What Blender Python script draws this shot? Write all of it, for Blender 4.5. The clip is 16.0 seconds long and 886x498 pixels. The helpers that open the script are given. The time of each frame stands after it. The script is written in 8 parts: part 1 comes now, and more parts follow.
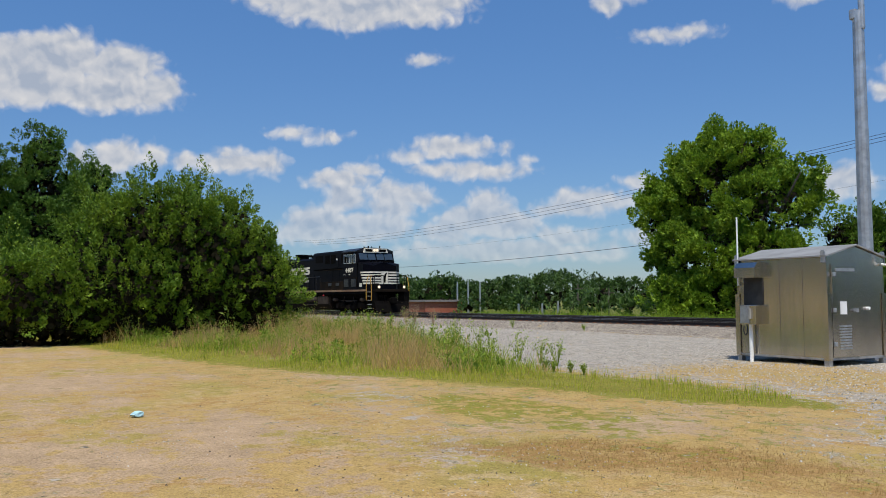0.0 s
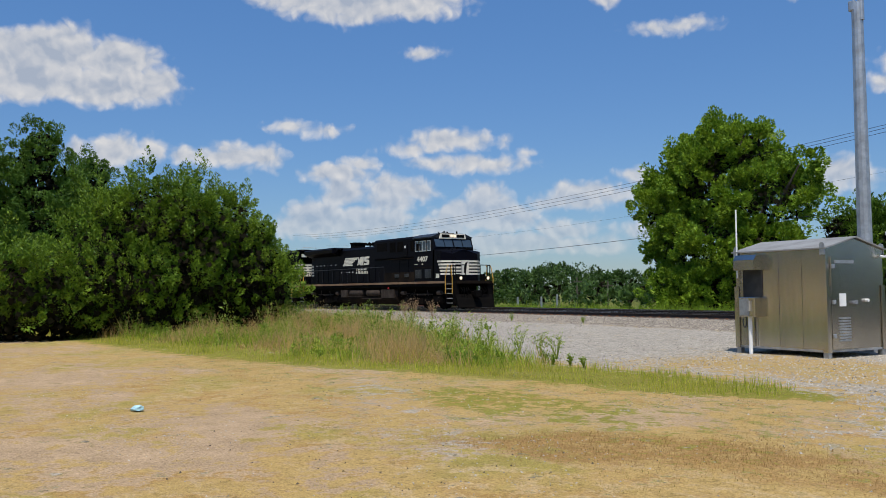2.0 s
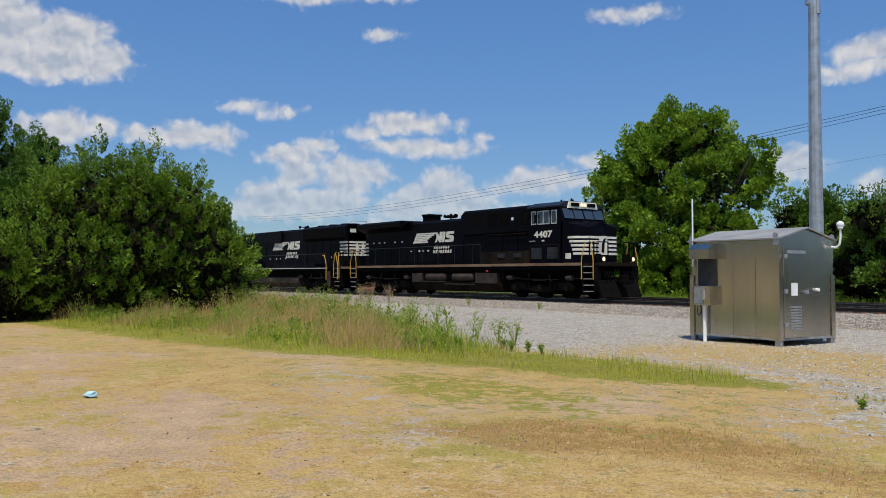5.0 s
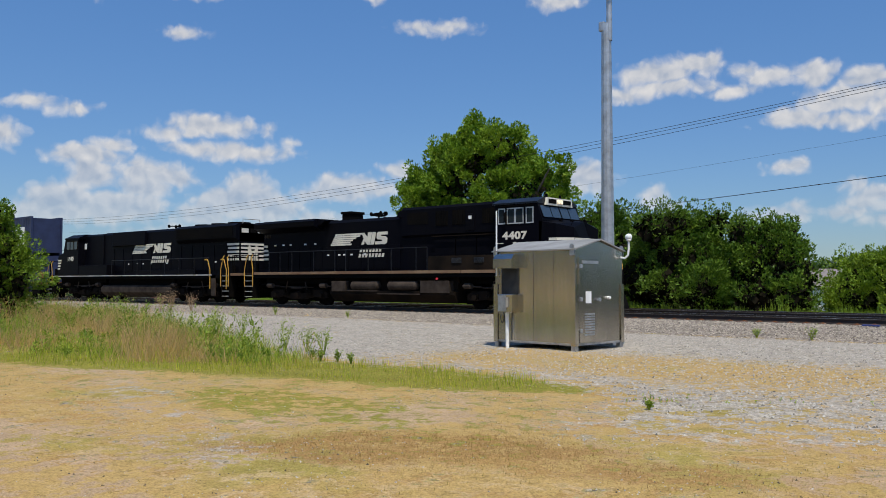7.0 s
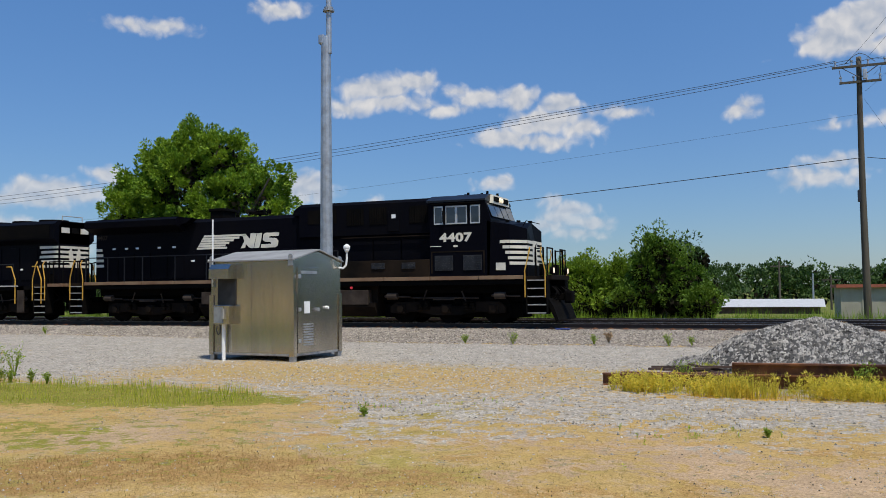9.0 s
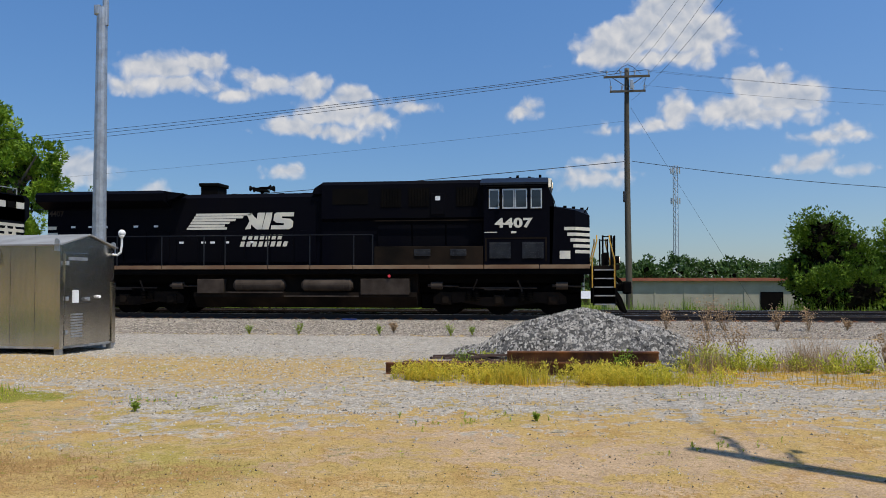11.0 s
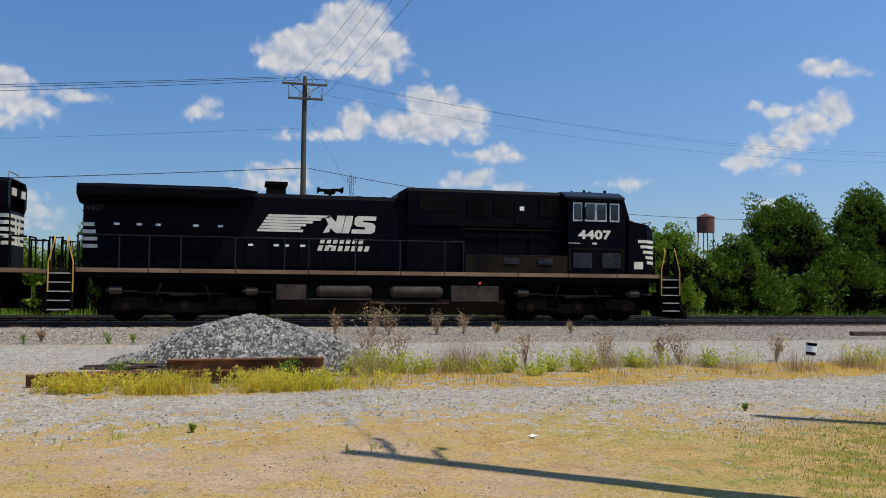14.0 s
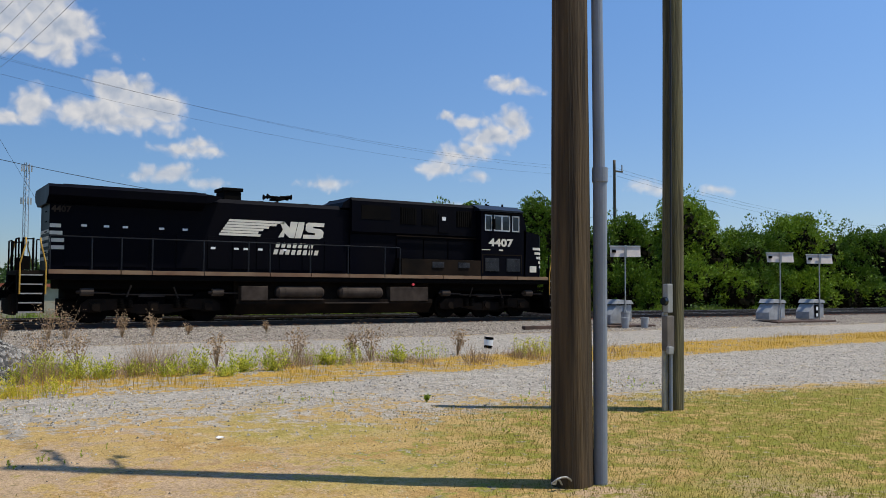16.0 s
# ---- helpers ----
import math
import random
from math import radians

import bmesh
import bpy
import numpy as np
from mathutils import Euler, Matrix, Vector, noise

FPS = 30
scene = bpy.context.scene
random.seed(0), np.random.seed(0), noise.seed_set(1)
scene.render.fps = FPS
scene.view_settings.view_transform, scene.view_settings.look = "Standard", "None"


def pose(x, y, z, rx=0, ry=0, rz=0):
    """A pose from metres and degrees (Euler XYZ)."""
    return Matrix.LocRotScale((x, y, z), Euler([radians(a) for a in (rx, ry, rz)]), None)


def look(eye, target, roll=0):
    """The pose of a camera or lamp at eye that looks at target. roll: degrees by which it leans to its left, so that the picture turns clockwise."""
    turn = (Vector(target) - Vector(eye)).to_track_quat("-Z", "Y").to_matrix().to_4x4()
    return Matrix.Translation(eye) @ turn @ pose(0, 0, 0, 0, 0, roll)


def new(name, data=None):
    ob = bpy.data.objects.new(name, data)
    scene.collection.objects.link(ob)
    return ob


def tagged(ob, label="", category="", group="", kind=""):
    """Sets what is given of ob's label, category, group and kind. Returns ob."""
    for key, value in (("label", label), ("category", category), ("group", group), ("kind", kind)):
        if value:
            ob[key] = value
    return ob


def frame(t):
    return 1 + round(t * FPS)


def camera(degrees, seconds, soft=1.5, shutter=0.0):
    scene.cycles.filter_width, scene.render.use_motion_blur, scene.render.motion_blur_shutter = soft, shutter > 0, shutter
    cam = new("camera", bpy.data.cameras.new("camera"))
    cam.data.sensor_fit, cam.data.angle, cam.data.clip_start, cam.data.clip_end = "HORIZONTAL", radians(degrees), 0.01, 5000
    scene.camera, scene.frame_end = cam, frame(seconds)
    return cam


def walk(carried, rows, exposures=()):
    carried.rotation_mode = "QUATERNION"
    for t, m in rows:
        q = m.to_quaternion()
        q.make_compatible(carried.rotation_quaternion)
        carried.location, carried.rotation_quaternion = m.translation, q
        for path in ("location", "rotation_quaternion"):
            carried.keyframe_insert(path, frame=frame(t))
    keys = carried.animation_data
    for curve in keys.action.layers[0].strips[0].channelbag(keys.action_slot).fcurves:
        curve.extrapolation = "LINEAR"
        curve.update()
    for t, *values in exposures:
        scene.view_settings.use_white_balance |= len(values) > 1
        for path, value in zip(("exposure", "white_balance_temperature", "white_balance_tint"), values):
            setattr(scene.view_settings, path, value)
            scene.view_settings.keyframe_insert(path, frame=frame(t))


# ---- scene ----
# ---- camera ----
cam = camera(54.33, 16.0, soft=0.9)
walk(cam, [
    (0, pose(-0.039, 0.013, 1.533, 93.19, 0.41, 56.23)),
    (0.5, pose(-0.037, -0.003, 1.532, 93.28, 0.52, 56.27)),
    (1, pose(-0.041, 0.016, 1.541, 93.5, 0.59, 56.15)),
    (1.5, pose(-0.043, 0.016, 1.531, 93.42, 0.58, 56.1)),
    (2, pose(-0.048, 0.012, 1.531, 92.76, 0.61, 56.17)),
    (2.5, pose(-0.084, -0.006, 1.535, 92.13, 0.33, 56.06)),
    (3, pose(-0.091, -0.027, 1.541, 91.78, 0, 55.94)),
    (3.2, pose(-0.095, -0.028, 1.543, 91.7, -0.02, 55.87)),
    (5.3, pose(-0.155, -0.02, 1.576, 91.69, -0.02, 52.15)),
    (5.5, pose(-0.155, -0.022, 1.578, 91.69, -0.04, 51.31)),
    (6, pose(-0.145, -0.044, 1.584, 91.65, -0.09, 48.69)),
    (6.5, pose(-0.17, -0.026, 1.596, 91.73, -0.11, 45.25)),
    (7, pose(-0.199, -0.051, 1.613, 92.15, 0.02, 40.47)),
    (7.5, pose(-0.217, -0.078, 1.612, 92.43, 0.26, 35.86)),
    (8, pose(-0.201, -0.077, 1.616, 92.62, 0.41, 31.45)),
    (8.5, pose(-0.173, -0.066, 1.61, 92.77, 0.48, 26.58)),
    (9, pose(-0.136, -0.054, 1.611, 92.73, 0.57, 22.12)),
    (9.2, pose(-0.128, -0.05, 1.611, 92.66, 0.52, 20.54)),
    (11.3, pose(-0.075, -0.018, 1.603, 92.08, -0.05, 6.54)),
    (11.5, pose(-0.069, -0.014, 1.603, 92.14, -0.08, 5.47)),
    (12, pose(-0.044, -0.005, 1.609, 92.23, -0.05, 1.98)),
    (12.5, pose(0, 0, 1.6, 92.3, -0.1, -2.4)),
    (13, pose(0.044, 0.038, 1.608, 92.53, -0.25, -5.76)),
    (13.5, pose(0.077, 0.069, 1.607, 92.72, -0.45, -9.15)),
    (14, pose(0.07, 0.045, 1.61, 92.49, -0.5, -13.02)),
    (14.5, pose(0.076, 0.019, 1.609, 92.4, -0.49, -17.46)),
    (15, pose(0.093, -0.012, 1.604, 92.36, -0.56, -22.35)),
    (15.5, pose(0.115, -0.027, 1.605, 92.36, -0.47, -27.21)),
    (16, pose(0.13, -0.058, 1.605, 92.59, -0.37, -32.77)),
])

# ---- daylight ----
SUN_TURN, SUN_HIGH = math.atan2(0.79, -0.61), radians(66)   # from the track's normal, clockwise; over the horizon
TO_SUN = Vector((math.cos(SUN_HIGH) * 0.79, -math.cos(SUN_HIGH) * 0.61, math.sin(SUN_HIGH)))
world = bpy.data.worlds.new("sky")
scene.world = world
world.use_nodes = True
wn, wl = world.node_tree.nodes, world.node_tree.links
wn.clear()

PUFFS = []


def cumulus(*puffs):
    """One cloud out of round puffs: turn and height over the horizon, half width, half height, all in degrees."""
    PUFFS.extend(puffs)


cumulus((80.6, 14.6, 3.07, 1.54), (76.8, 14.3, 2.55, 1.41), (81.8, 13.2, 2.99, 1.69), (77.9, 12.7, 4.32, 1.19), (74.9, 13.0, 1.90, 1.21), (83.0, 14.0, 1.86, 1.68), (79.6, 15.5, 1.32, 0.76), (85.4, 12.5, 2.35, 1.64))
cumulus((61.6, 18.8, 7.46, 1.34), (67.5, 19.2, 2.29, 0.74), (57.0, 19.2, 3.18, 0.90), (62.7, 17.8, 2.33, 0.52), (59.7, 20.7, 5.99, 1.50))
cumulus((44.9, 18.6, 1.07, 0.52), (43.8, 19.1, 0.99, 0.44))
cumulus((40.8, 16.4, 2.19, 0.51), (39.8, 16.6, 1.08, 0.40), (42.1, 16.5, 0.89, 0.33))
cumulus((57.6, 15.6, 1.05, 0.37))
cumulus((65.9, 10.7, 1.41, 0.41), (64.0, 10.5, 1.31, 0.33))
cumulus((76.9, 8.9, 1.50, 1.05), (77.7, 8.4, 1.31, 0.77), (79.2, 8.8, 0.81, 0.52))
cumulus((74.6, 9.0, 0.86, 0.71))
cumulus((70.4, 8.8, 3.03, 0.73), (67.9, 8.7, 1.38, 0.81), (72.5, 8.8, 1.40, 0.65), (70.4, 9.3, 1.22, 0.51))
cumulus((55.6, 9.9, 2.59, 0.75), (58.0, 9.4, 1.82, 0.41), (56.3, 10.2, 1.14, 0.49), (54.2, 8.3, 3.79, 0.56), (56.7, 8.4, 1.52, 0.49))
cumulus((52.2, 9.8, 0.57, 0.37))
cumulus((50.5, 9.1, 0.45, 0.26))
cumulus((61.6, 8.5, 1.20, 0.41), (63.1, 7.7, 2.24, 0.74), (62.7, 6.6, 1.49, 1.30), (64.6, 4.9, 2.21, 1.30), (63.5, 6.0, 0.96, 0.97), (66.0, 4.4, 1.28, 0.92))
cumulus((59.0, 6.8, 2.26, 0.90), (59.7, 5.9, 2.07, 0.82), (57.7, 6.5, 1.32, 0.67), (60.1, 7.4, 0.75, 0.37))
cumulus((61.2, 4.7, 3.36, 1.12))
cumulus((53.3, 6.3, 1.43, 0.94), (54.1, 5.1, 2.93, 1.12), (51.8, 4.8, 2.24, 1.05), (56.0, 4.2, 1.88, 0.83), (52.6, 5.7, 1.35, 0.75))
cumulus((48.1, 3.9, 2.21, 0.67), (48.9, 4.1, 1.11, 0.52))
cumulus((47.0, 6.3, 2.28, 0.78), (49.2, 5.8, 1.30, 0.52), (45.0, 6.0, 1.45, 0.63), (47.4, 6.6, 1.11, 0.44))
cumulus((43.3, 7.3, 1.08, 0.55))
cumulus((51.9, 3.0, 8.59, 0.75))
cumulus((41.6, 3.7, 3.17, 0.80))
cumulus((24.2, 13.7, 1.93, 0.71), (26.4, 13.2, 2.69, 0.82), (25.7, 12.3, 2.99, 0.60), (28.3, 11.9, 1.37, 0.52), (23.2, 13.9, 0.93, 0.49))
cumulus((17.0, 12.5, 1.37, 0.75), (19.6, 12.6, 1.92, 0.49), (21.0, 13.1, 0.77, 0.34), (16.3, 12.7, 0.68, 0.48))
cumulus((21.7, 11.9, 1.23, 0.41))
cumulus((14.2, 12.0, 1.42, 0.70), (15.2, 11.0, 2.81, 0.89), (18.2, 10.0, 1.70, 0.64), (12.6, 10.5, 1.66, 0.74), (16.3, 9.7, 3.00, 0.45), (16.3, 10.7, 1.51, 0.67))
cumulus((10.0, 11.3, 1.64, 0.33), (11.1, 11.5, 0.95, 0.29))
cumulus((18.6, 7.1, 1.13, 0.37), (18.0, 7.3, 0.60, 0.30))
cumulus((32.8, 17.9, 1.61, 0.41), (31.9, 18.2, 0.69, 0.30))
cumulus((13.8, 5.2, 1.47, 0.59), (14.9, 5.7, 0.74, 0.45), (12.5, 4.3, 1.27, 0.41), (14.3, 4.7, 1.32, 0.52))
cumulus((31.3, 6.7, 1.66, 1.04), (30.2, 6.4, 1.04, 0.74), (32.1, 7.2, 0.59, 0.74))
cumulus((2.9, 11.0, 1.01, 0.49), (2.4, 11.4, 0.50, 0.32))
cumulus((-1.7, 6.7, 2.13, 0.55), (-2.9, 7.5, 1.07, 0.37), (-0.1, 6.3, 0.80, 0.28), (-1.7, 7.1, 0.75, 0.38))
cumulus((-2.5, 9.7, 0.62, 0.27))
cumulus((13.3, 3.6, 1.46, 0.37))
cumulus((47.2, 5.9, 2.83, 0.75), (45.9, 6.5, 1.60, 0.52))
cumulus((26.7, 5.4, 0.78, 0.73), (25.9, 4.7, 0.92, 0.44))
cumulus((19.1, 4.2, 2.61, 0.52), (15.3, 4.2, 1.85, 0.48), (18.1, 4.7, 0.77, 0.35))
cumulus((-6.8, 17.0, 2.57, 1.42), (-4.9, 15.6, 2.80, 1.27), (-3.0, 14.7, 2.33, 1.05), (-8.3, 15.5, 2.31, 1.31), (-6.0, 14.2, 4.24, 0.56), (-7.3, 17.7, 1.37, 0.75), (-2.6, 15.6, 1.17, 0.75))
cumulus((-8.8, 13.8, 0.69, 0.45))
cumulus((-11.6, 12.0, 1.57, 1.11), (-13.8, 11.2, 2.13, 1.10), (-10.5, 10.6, 2.24, 0.93), (-7.1, 10.7, 1.06, 0.93), (-6.0, 9.9, 1.52, 0.45), (-12.3, 10.1, 3.03, 0.63), (-7.3, 11.4, 0.53, 0.60), (-13.1, 12.2, 1.11, 0.66))
cumulus((-16.1, 8.7, 1.79, 0.44), (-16.8, 9.1, 1.00, 0.36), (-17.7, 8.6, 0.78, 0.33))
cumulus((-14.7, 7.1, 1.66, 0.48), (-13.6, 7.0, 1.02, 0.37), (-15.2, 7.4, 0.79, 0.33))
cumulus((-17.3, 6.6, 0.71, 0.25))
cumulus((2.9, 11.0, 1.02, 0.41), (2.4, 11.4, 0.49, 0.30))
cumulus((-2.6, 9.7, 0.68, 0.26))
cumulus((18.5, 7.0, 1.12, 0.28), (18.1, 7.3, 0.60, 0.25))
cumulus((-2.2, 7.5, 1.29, 0.45), (-1.0, 7.0, 0.91, 0.30), (-3.0, 7.7, 0.53, 0.30))
cumulus((-37.2, 13.3, 1.35, 0.41), (-38.4, 13.0, 0.82, 0.27), (-36.7, 13.6, 0.65, 0.28))
cumulus((-37.3, 11.0, 0.95, 0.72), (-36.0, 10.0, 1.78, 0.69), (-34.7, 9.1, 1.64, 0.52), (-32.7, 8.0, 1.51, 0.49), (-33.7, 8.7, 1.49, 0.53), (-37.9, 10.5, 0.69, 0.54))
cumulus((-34.4, 10.9, 1.06, 0.38))
cumulus((-32.9, 11.2, 0.47, 0.25))
cumulus((-35.2, 7.3, 0.52, 0.28))
cumulus((-33.9, 5.1, 1.48, 0.39), (-33.0, 5.4, 0.67, 0.28))
cumulus((-25.1, 6.8, 0.72, 0.26))
cumulus((-46.3, 6.6, 1.07, 0.29), (-45.9, 6.8, 0.50, 0.22))
cumulus((-50.6, 6.2, 0.75, 0.21))
cumulus((-24.9, 6.8, 0.89, 0.19))


def cloud_field():
    """A node group: how deep inside a cloud, in degrees, a direction (turn, height) lies, and how much its billows face the sun."""
    g = bpy.data.node_groups.new("cloud_field", "ShaderNodeTree")
    g.interface.new_socket("Place", in_out="INPUT", socket_type="NodeSocketVector")
    g.interface.new_socket("Depth", in_out="OUTPUT", socket_type="NodeSocketFloat")
    g.interface.new_socket("Light", in_out="OUTPUT", socket_type="NodeSocketFloat")
    n, l = g.nodes, g.links
    gi, go = n.new("NodeGroupInput"), n.new("NodeGroupOutput")

    def vec(op, a, b=None, c=None):
        k = n.new("ShaderNodeVectorMath")
        k.operation = op
        for s_, v in zip(k.inputs, (a, b, c)):
            if isinstance(v, tuple):
                s_.default_value = v
            elif v is not None:
                l.new(v, s_)
        return k.outputs["Value" if op == "LENGTH" else "Vector"]

    def num(op, a, b=None, c=None):
        k = n.new("ShaderNodeMath")
        k.operation = op
        for s_, v in zip(k.inputs, (a, b, c)):
            if isinstance(v, (int, float)):
                s_.default_value = v
            elif v is not None:
                l.new(v, s_)
        return k.outputs[0]

    warp = n.new("ShaderNodeTexNoise")
    warp.inputs["Scale"].default_value, warp.inputs["Detail"].default_value = 0.55, 3
    l.new(gi.outputs[0], warp.inputs["Vector"])
    at = vec("ADD", gi.outputs[0], vec("MULTIPLY_ADD", warp.outputs["Color"], (1.5, 0.9, 0), (-0.75, -0.45, 0)))
    last = None
    for az, el, w, h in PUFFS:
        q = vec("MULTIPLY_ADD", at, (1 / w, 1 / h, 0), (-az / w, -el / h, 0))
        r = 0.45 * h + 0.25 * min(w, 2 * h)
        d = num("MULTIPLY_ADD", vec("LENGTH", q), r, -r)
        last = d if last is None else num("SMOOTH_MIN", last, d, 0.16)

    def billows(place):
        rim = None
        for scale, amount in ((0.8, 0.42), (1.9, 0.26)):
            b = n.new("ShaderNodeTexVoronoi")
            b.feature = "SMOOTH_F1"
            b.inputs["Scale"].default_value, b.inputs["Smoothness"].default_value = scale, 0.3
            l.new(place, b.inputs["Vector"])
            v = num("MULTIPLY_ADD", b.outputs["Distance"], -amount, 0.44 * amount)
            rim = v if rim is None else num("ADD", rim, v)
        fine = n.new("ShaderNodeTexNoise")
        fine.inputs["Scale"].default_value, fine.inputs["Detail"].default_value, fine.inputs["Roughness"].default_value = 1.5, 6, 0.6
        l.new(place, fine.inputs["Vector"])
        return num("ADD", rim, num("MULTIPLY_ADD", fine.outputs[0], 0.40, -0.20))

    here_, sunward_ = billows(at), billows(vec("ADD", at, (-0.2, 0.46, 0)))
    depth = num("ADD", num("SUBTRACT", here_, last), 0.10)
    l.new(depth, go.inputs[0])
    relief = num("SUBTRACT", here_, sunward_)
    l.new(num("MULTIPLY_ADD", depth, -0.30, relief), go.inputs[1])
    return g


FIELD = cloud_field()
co = wn.new("ShaderNodeTexCoord")
sep = wn.new("ShaderNodeSeparateXYZ")
wl.new(co.outputs["Generated"], sep.inputs[0])


def wmath(op, a, b=None):
    m = wn.new("ShaderNodeMath")
    m.operation = op
    for s, v in zip(m.inputs, (a, b)):
        if v is not None:
            if isinstance(v, (int, float)):
                s.default_value = v
            else:
                wl.new(v, s)
    return m.outputs[0]


turn = wmath("MULTIPLY", wmath("ARCTAN2", wmath("MULTIPLY", sep.outputs[0], -1), sep.outputs[1]), 57.2958)
high = wmath("MULTIPLY", wmath("ARCSINE", sep.outputs[2]), 57.2958)
place = wn.new("ShaderNodeCombineXYZ")
wl.new(turn, place.inputs[0])
wl.new(high, place.inputs[1])
here = wn.new("ShaderNodeGroup")
here.node_tree = FIELD
wl.new(place.outputs[0], here.inputs[0])
cover = wn.new("ShaderNodeMapRange")
cover.interpolation_type = "SMOOTHSTEP"
cover.inputs["From Min"].default_value, cover.inputs["From Max"].default_value = -0.18, 0.42
wl.new(here.outputs[0], cover.inputs["Value"])
shade = wn.new("ShaderNodeMapRange")
shade.inputs["From Min"].default_value, shade.inputs["From Max"].default_value = -0.46, 0.24
wl.new(here.outputs[1], shade.inputs["Value"])
tint = wn.new("ShaderNodeMix")
tint.data_type = "RGBA"
tint.inputs["A"].default_value, tint.inputs["B"].default_value = (0.40, 0.45, 0.54, 1), (0.80, 0.77, 0.74, 1)
wl.new(shade.outputs[0], tint.inputs["Factor"])
sky = wn.new("ShaderNodeTexSky")
sky.sky_type, sky.sun_disc = "NISHITA", False
sky.sun_elevation, sky.sun_rotation = SUN_HIGH, SUN_TURN
sky.air_density, sky.dust_density, sky.ozone_density = 1.0, 0.2, 3.0
SKY = 0.098
scaled = wn.new("ShaderNodeVectorMath")
scaled.operation = "SCALE"
clear = wn.new("ShaderNodeVectorMath")      # the clean blue of dry air
clear.operation = "MULTIPLY"
depth_of_air = wn.new("ShaderNodeMapRange")
depth_of_air.inputs["From Max"].default_value = 24.0
wl.new(high, depth_of_air.inputs["Value"])
air = wn.new("ShaderNodeMix")
air.data_type = "RGBA"
air.inputs["A"].default_value, air.inputs["B"].default_value = (0.53, 0.64, 0.83, 1), (0.70, 1.04, 1.36, 1)
wl.new(depth_of_air.outputs[0], air.inputs["Factor"])

sunny = wn.new("ShaderNodeVectorMath")     # the air whitens slowly towards the sun's quarter
sunny.operation = "DOT_PRODUCT"
sunny.inputs[1].default_value = (0.79, -0.61, 0)
wl.new(co.outputs["Generated"], sunny.inputs[0])
bright = wn.new("ShaderNodeMapRange")
bright.inputs["From Min"].default_value, bright.inputs["From Max"].default_value = -0.7, 0.6
bright.inputs["To Min"].default_value, bright.inputs["To Max"].default_value = 0.0, 1.0
wl.new(sunny.outputs["Value"], bright.inputs["Value"])
scaled.inputs["Scale"].default_value = SKY
milk = wn.new("ShaderNodeMix")
milk.data_type = "RGBA"
milk.inputs["A"].default_value, milk.inputs["B"].default_value = (1, 1, 1, 1), (1.72, 1.45, 1.32, 1)
wl.new(bright.outputs[0], milk.inputs["Factor"])
milky = wn.new("ShaderNodeVectorMath")
milky.operation = "MULTIPLY"
wl.new(milk.outputs["Result"], milky.inputs[0])
wl.new(air.outputs["Result"], milky.inputs[1])
wl.new(milky.outputs[0], clear.inputs[1])
wl.new(sky.outputs[0], clear.inputs[0])
wl.new(clear.outputs[0], scaled.inputs[0])
above = wn.new("ShaderNodeMapRange")       # clouds thin out at the horizon
above.inputs["From Min"].default_value, above.inputs["From Max"].default_value = 0.0, 8.5
above.inputs["To Min"].default_value, above.inputs["To Max"].default_value = 0.32, 0.92
wl.new(high, above.inputs["Value"])
both = wn.new("ShaderNodeMix")
both.data_type = "RGBA"
wl.new(wmath("MULTIPLY", cover.outputs[0], above.outputs[0]), both.inputs["Factor"])
wl.new(scaled.outputs[0], both.inputs["A"])
wl.new(tint.outputs["Result"], both.inputs["B"])
back = wn.new("ShaderNodeBackground")
wl.new(both.outputs["Result"], back.inputs["Color"])
wout = wn.new("ShaderNodeOutputWorld")
wl.new(back.outputs[0], wout.inputs["Surface"])

sun = new("sun", bpy.data.lights.new("sun", "SUN"))
sun.data.energy, sun.data.angle, sun.data.color = 4.5, radians(0.53), (1.0, 0.94, 0.83)
sun.matrix_world = look((30, -25, 60), Vector((30, -25, 60)) - TO_SUN)
scene.view_settings.exposure = 0.0

# ---- materials ----
def base_nodes(name):
    m = bpy.data.materials.new(name)
    m.use_nodes = True
    n, l = m.node_tree.nodes, m.node_tree.links
    return m, n, l, n["Principled BSDF"]


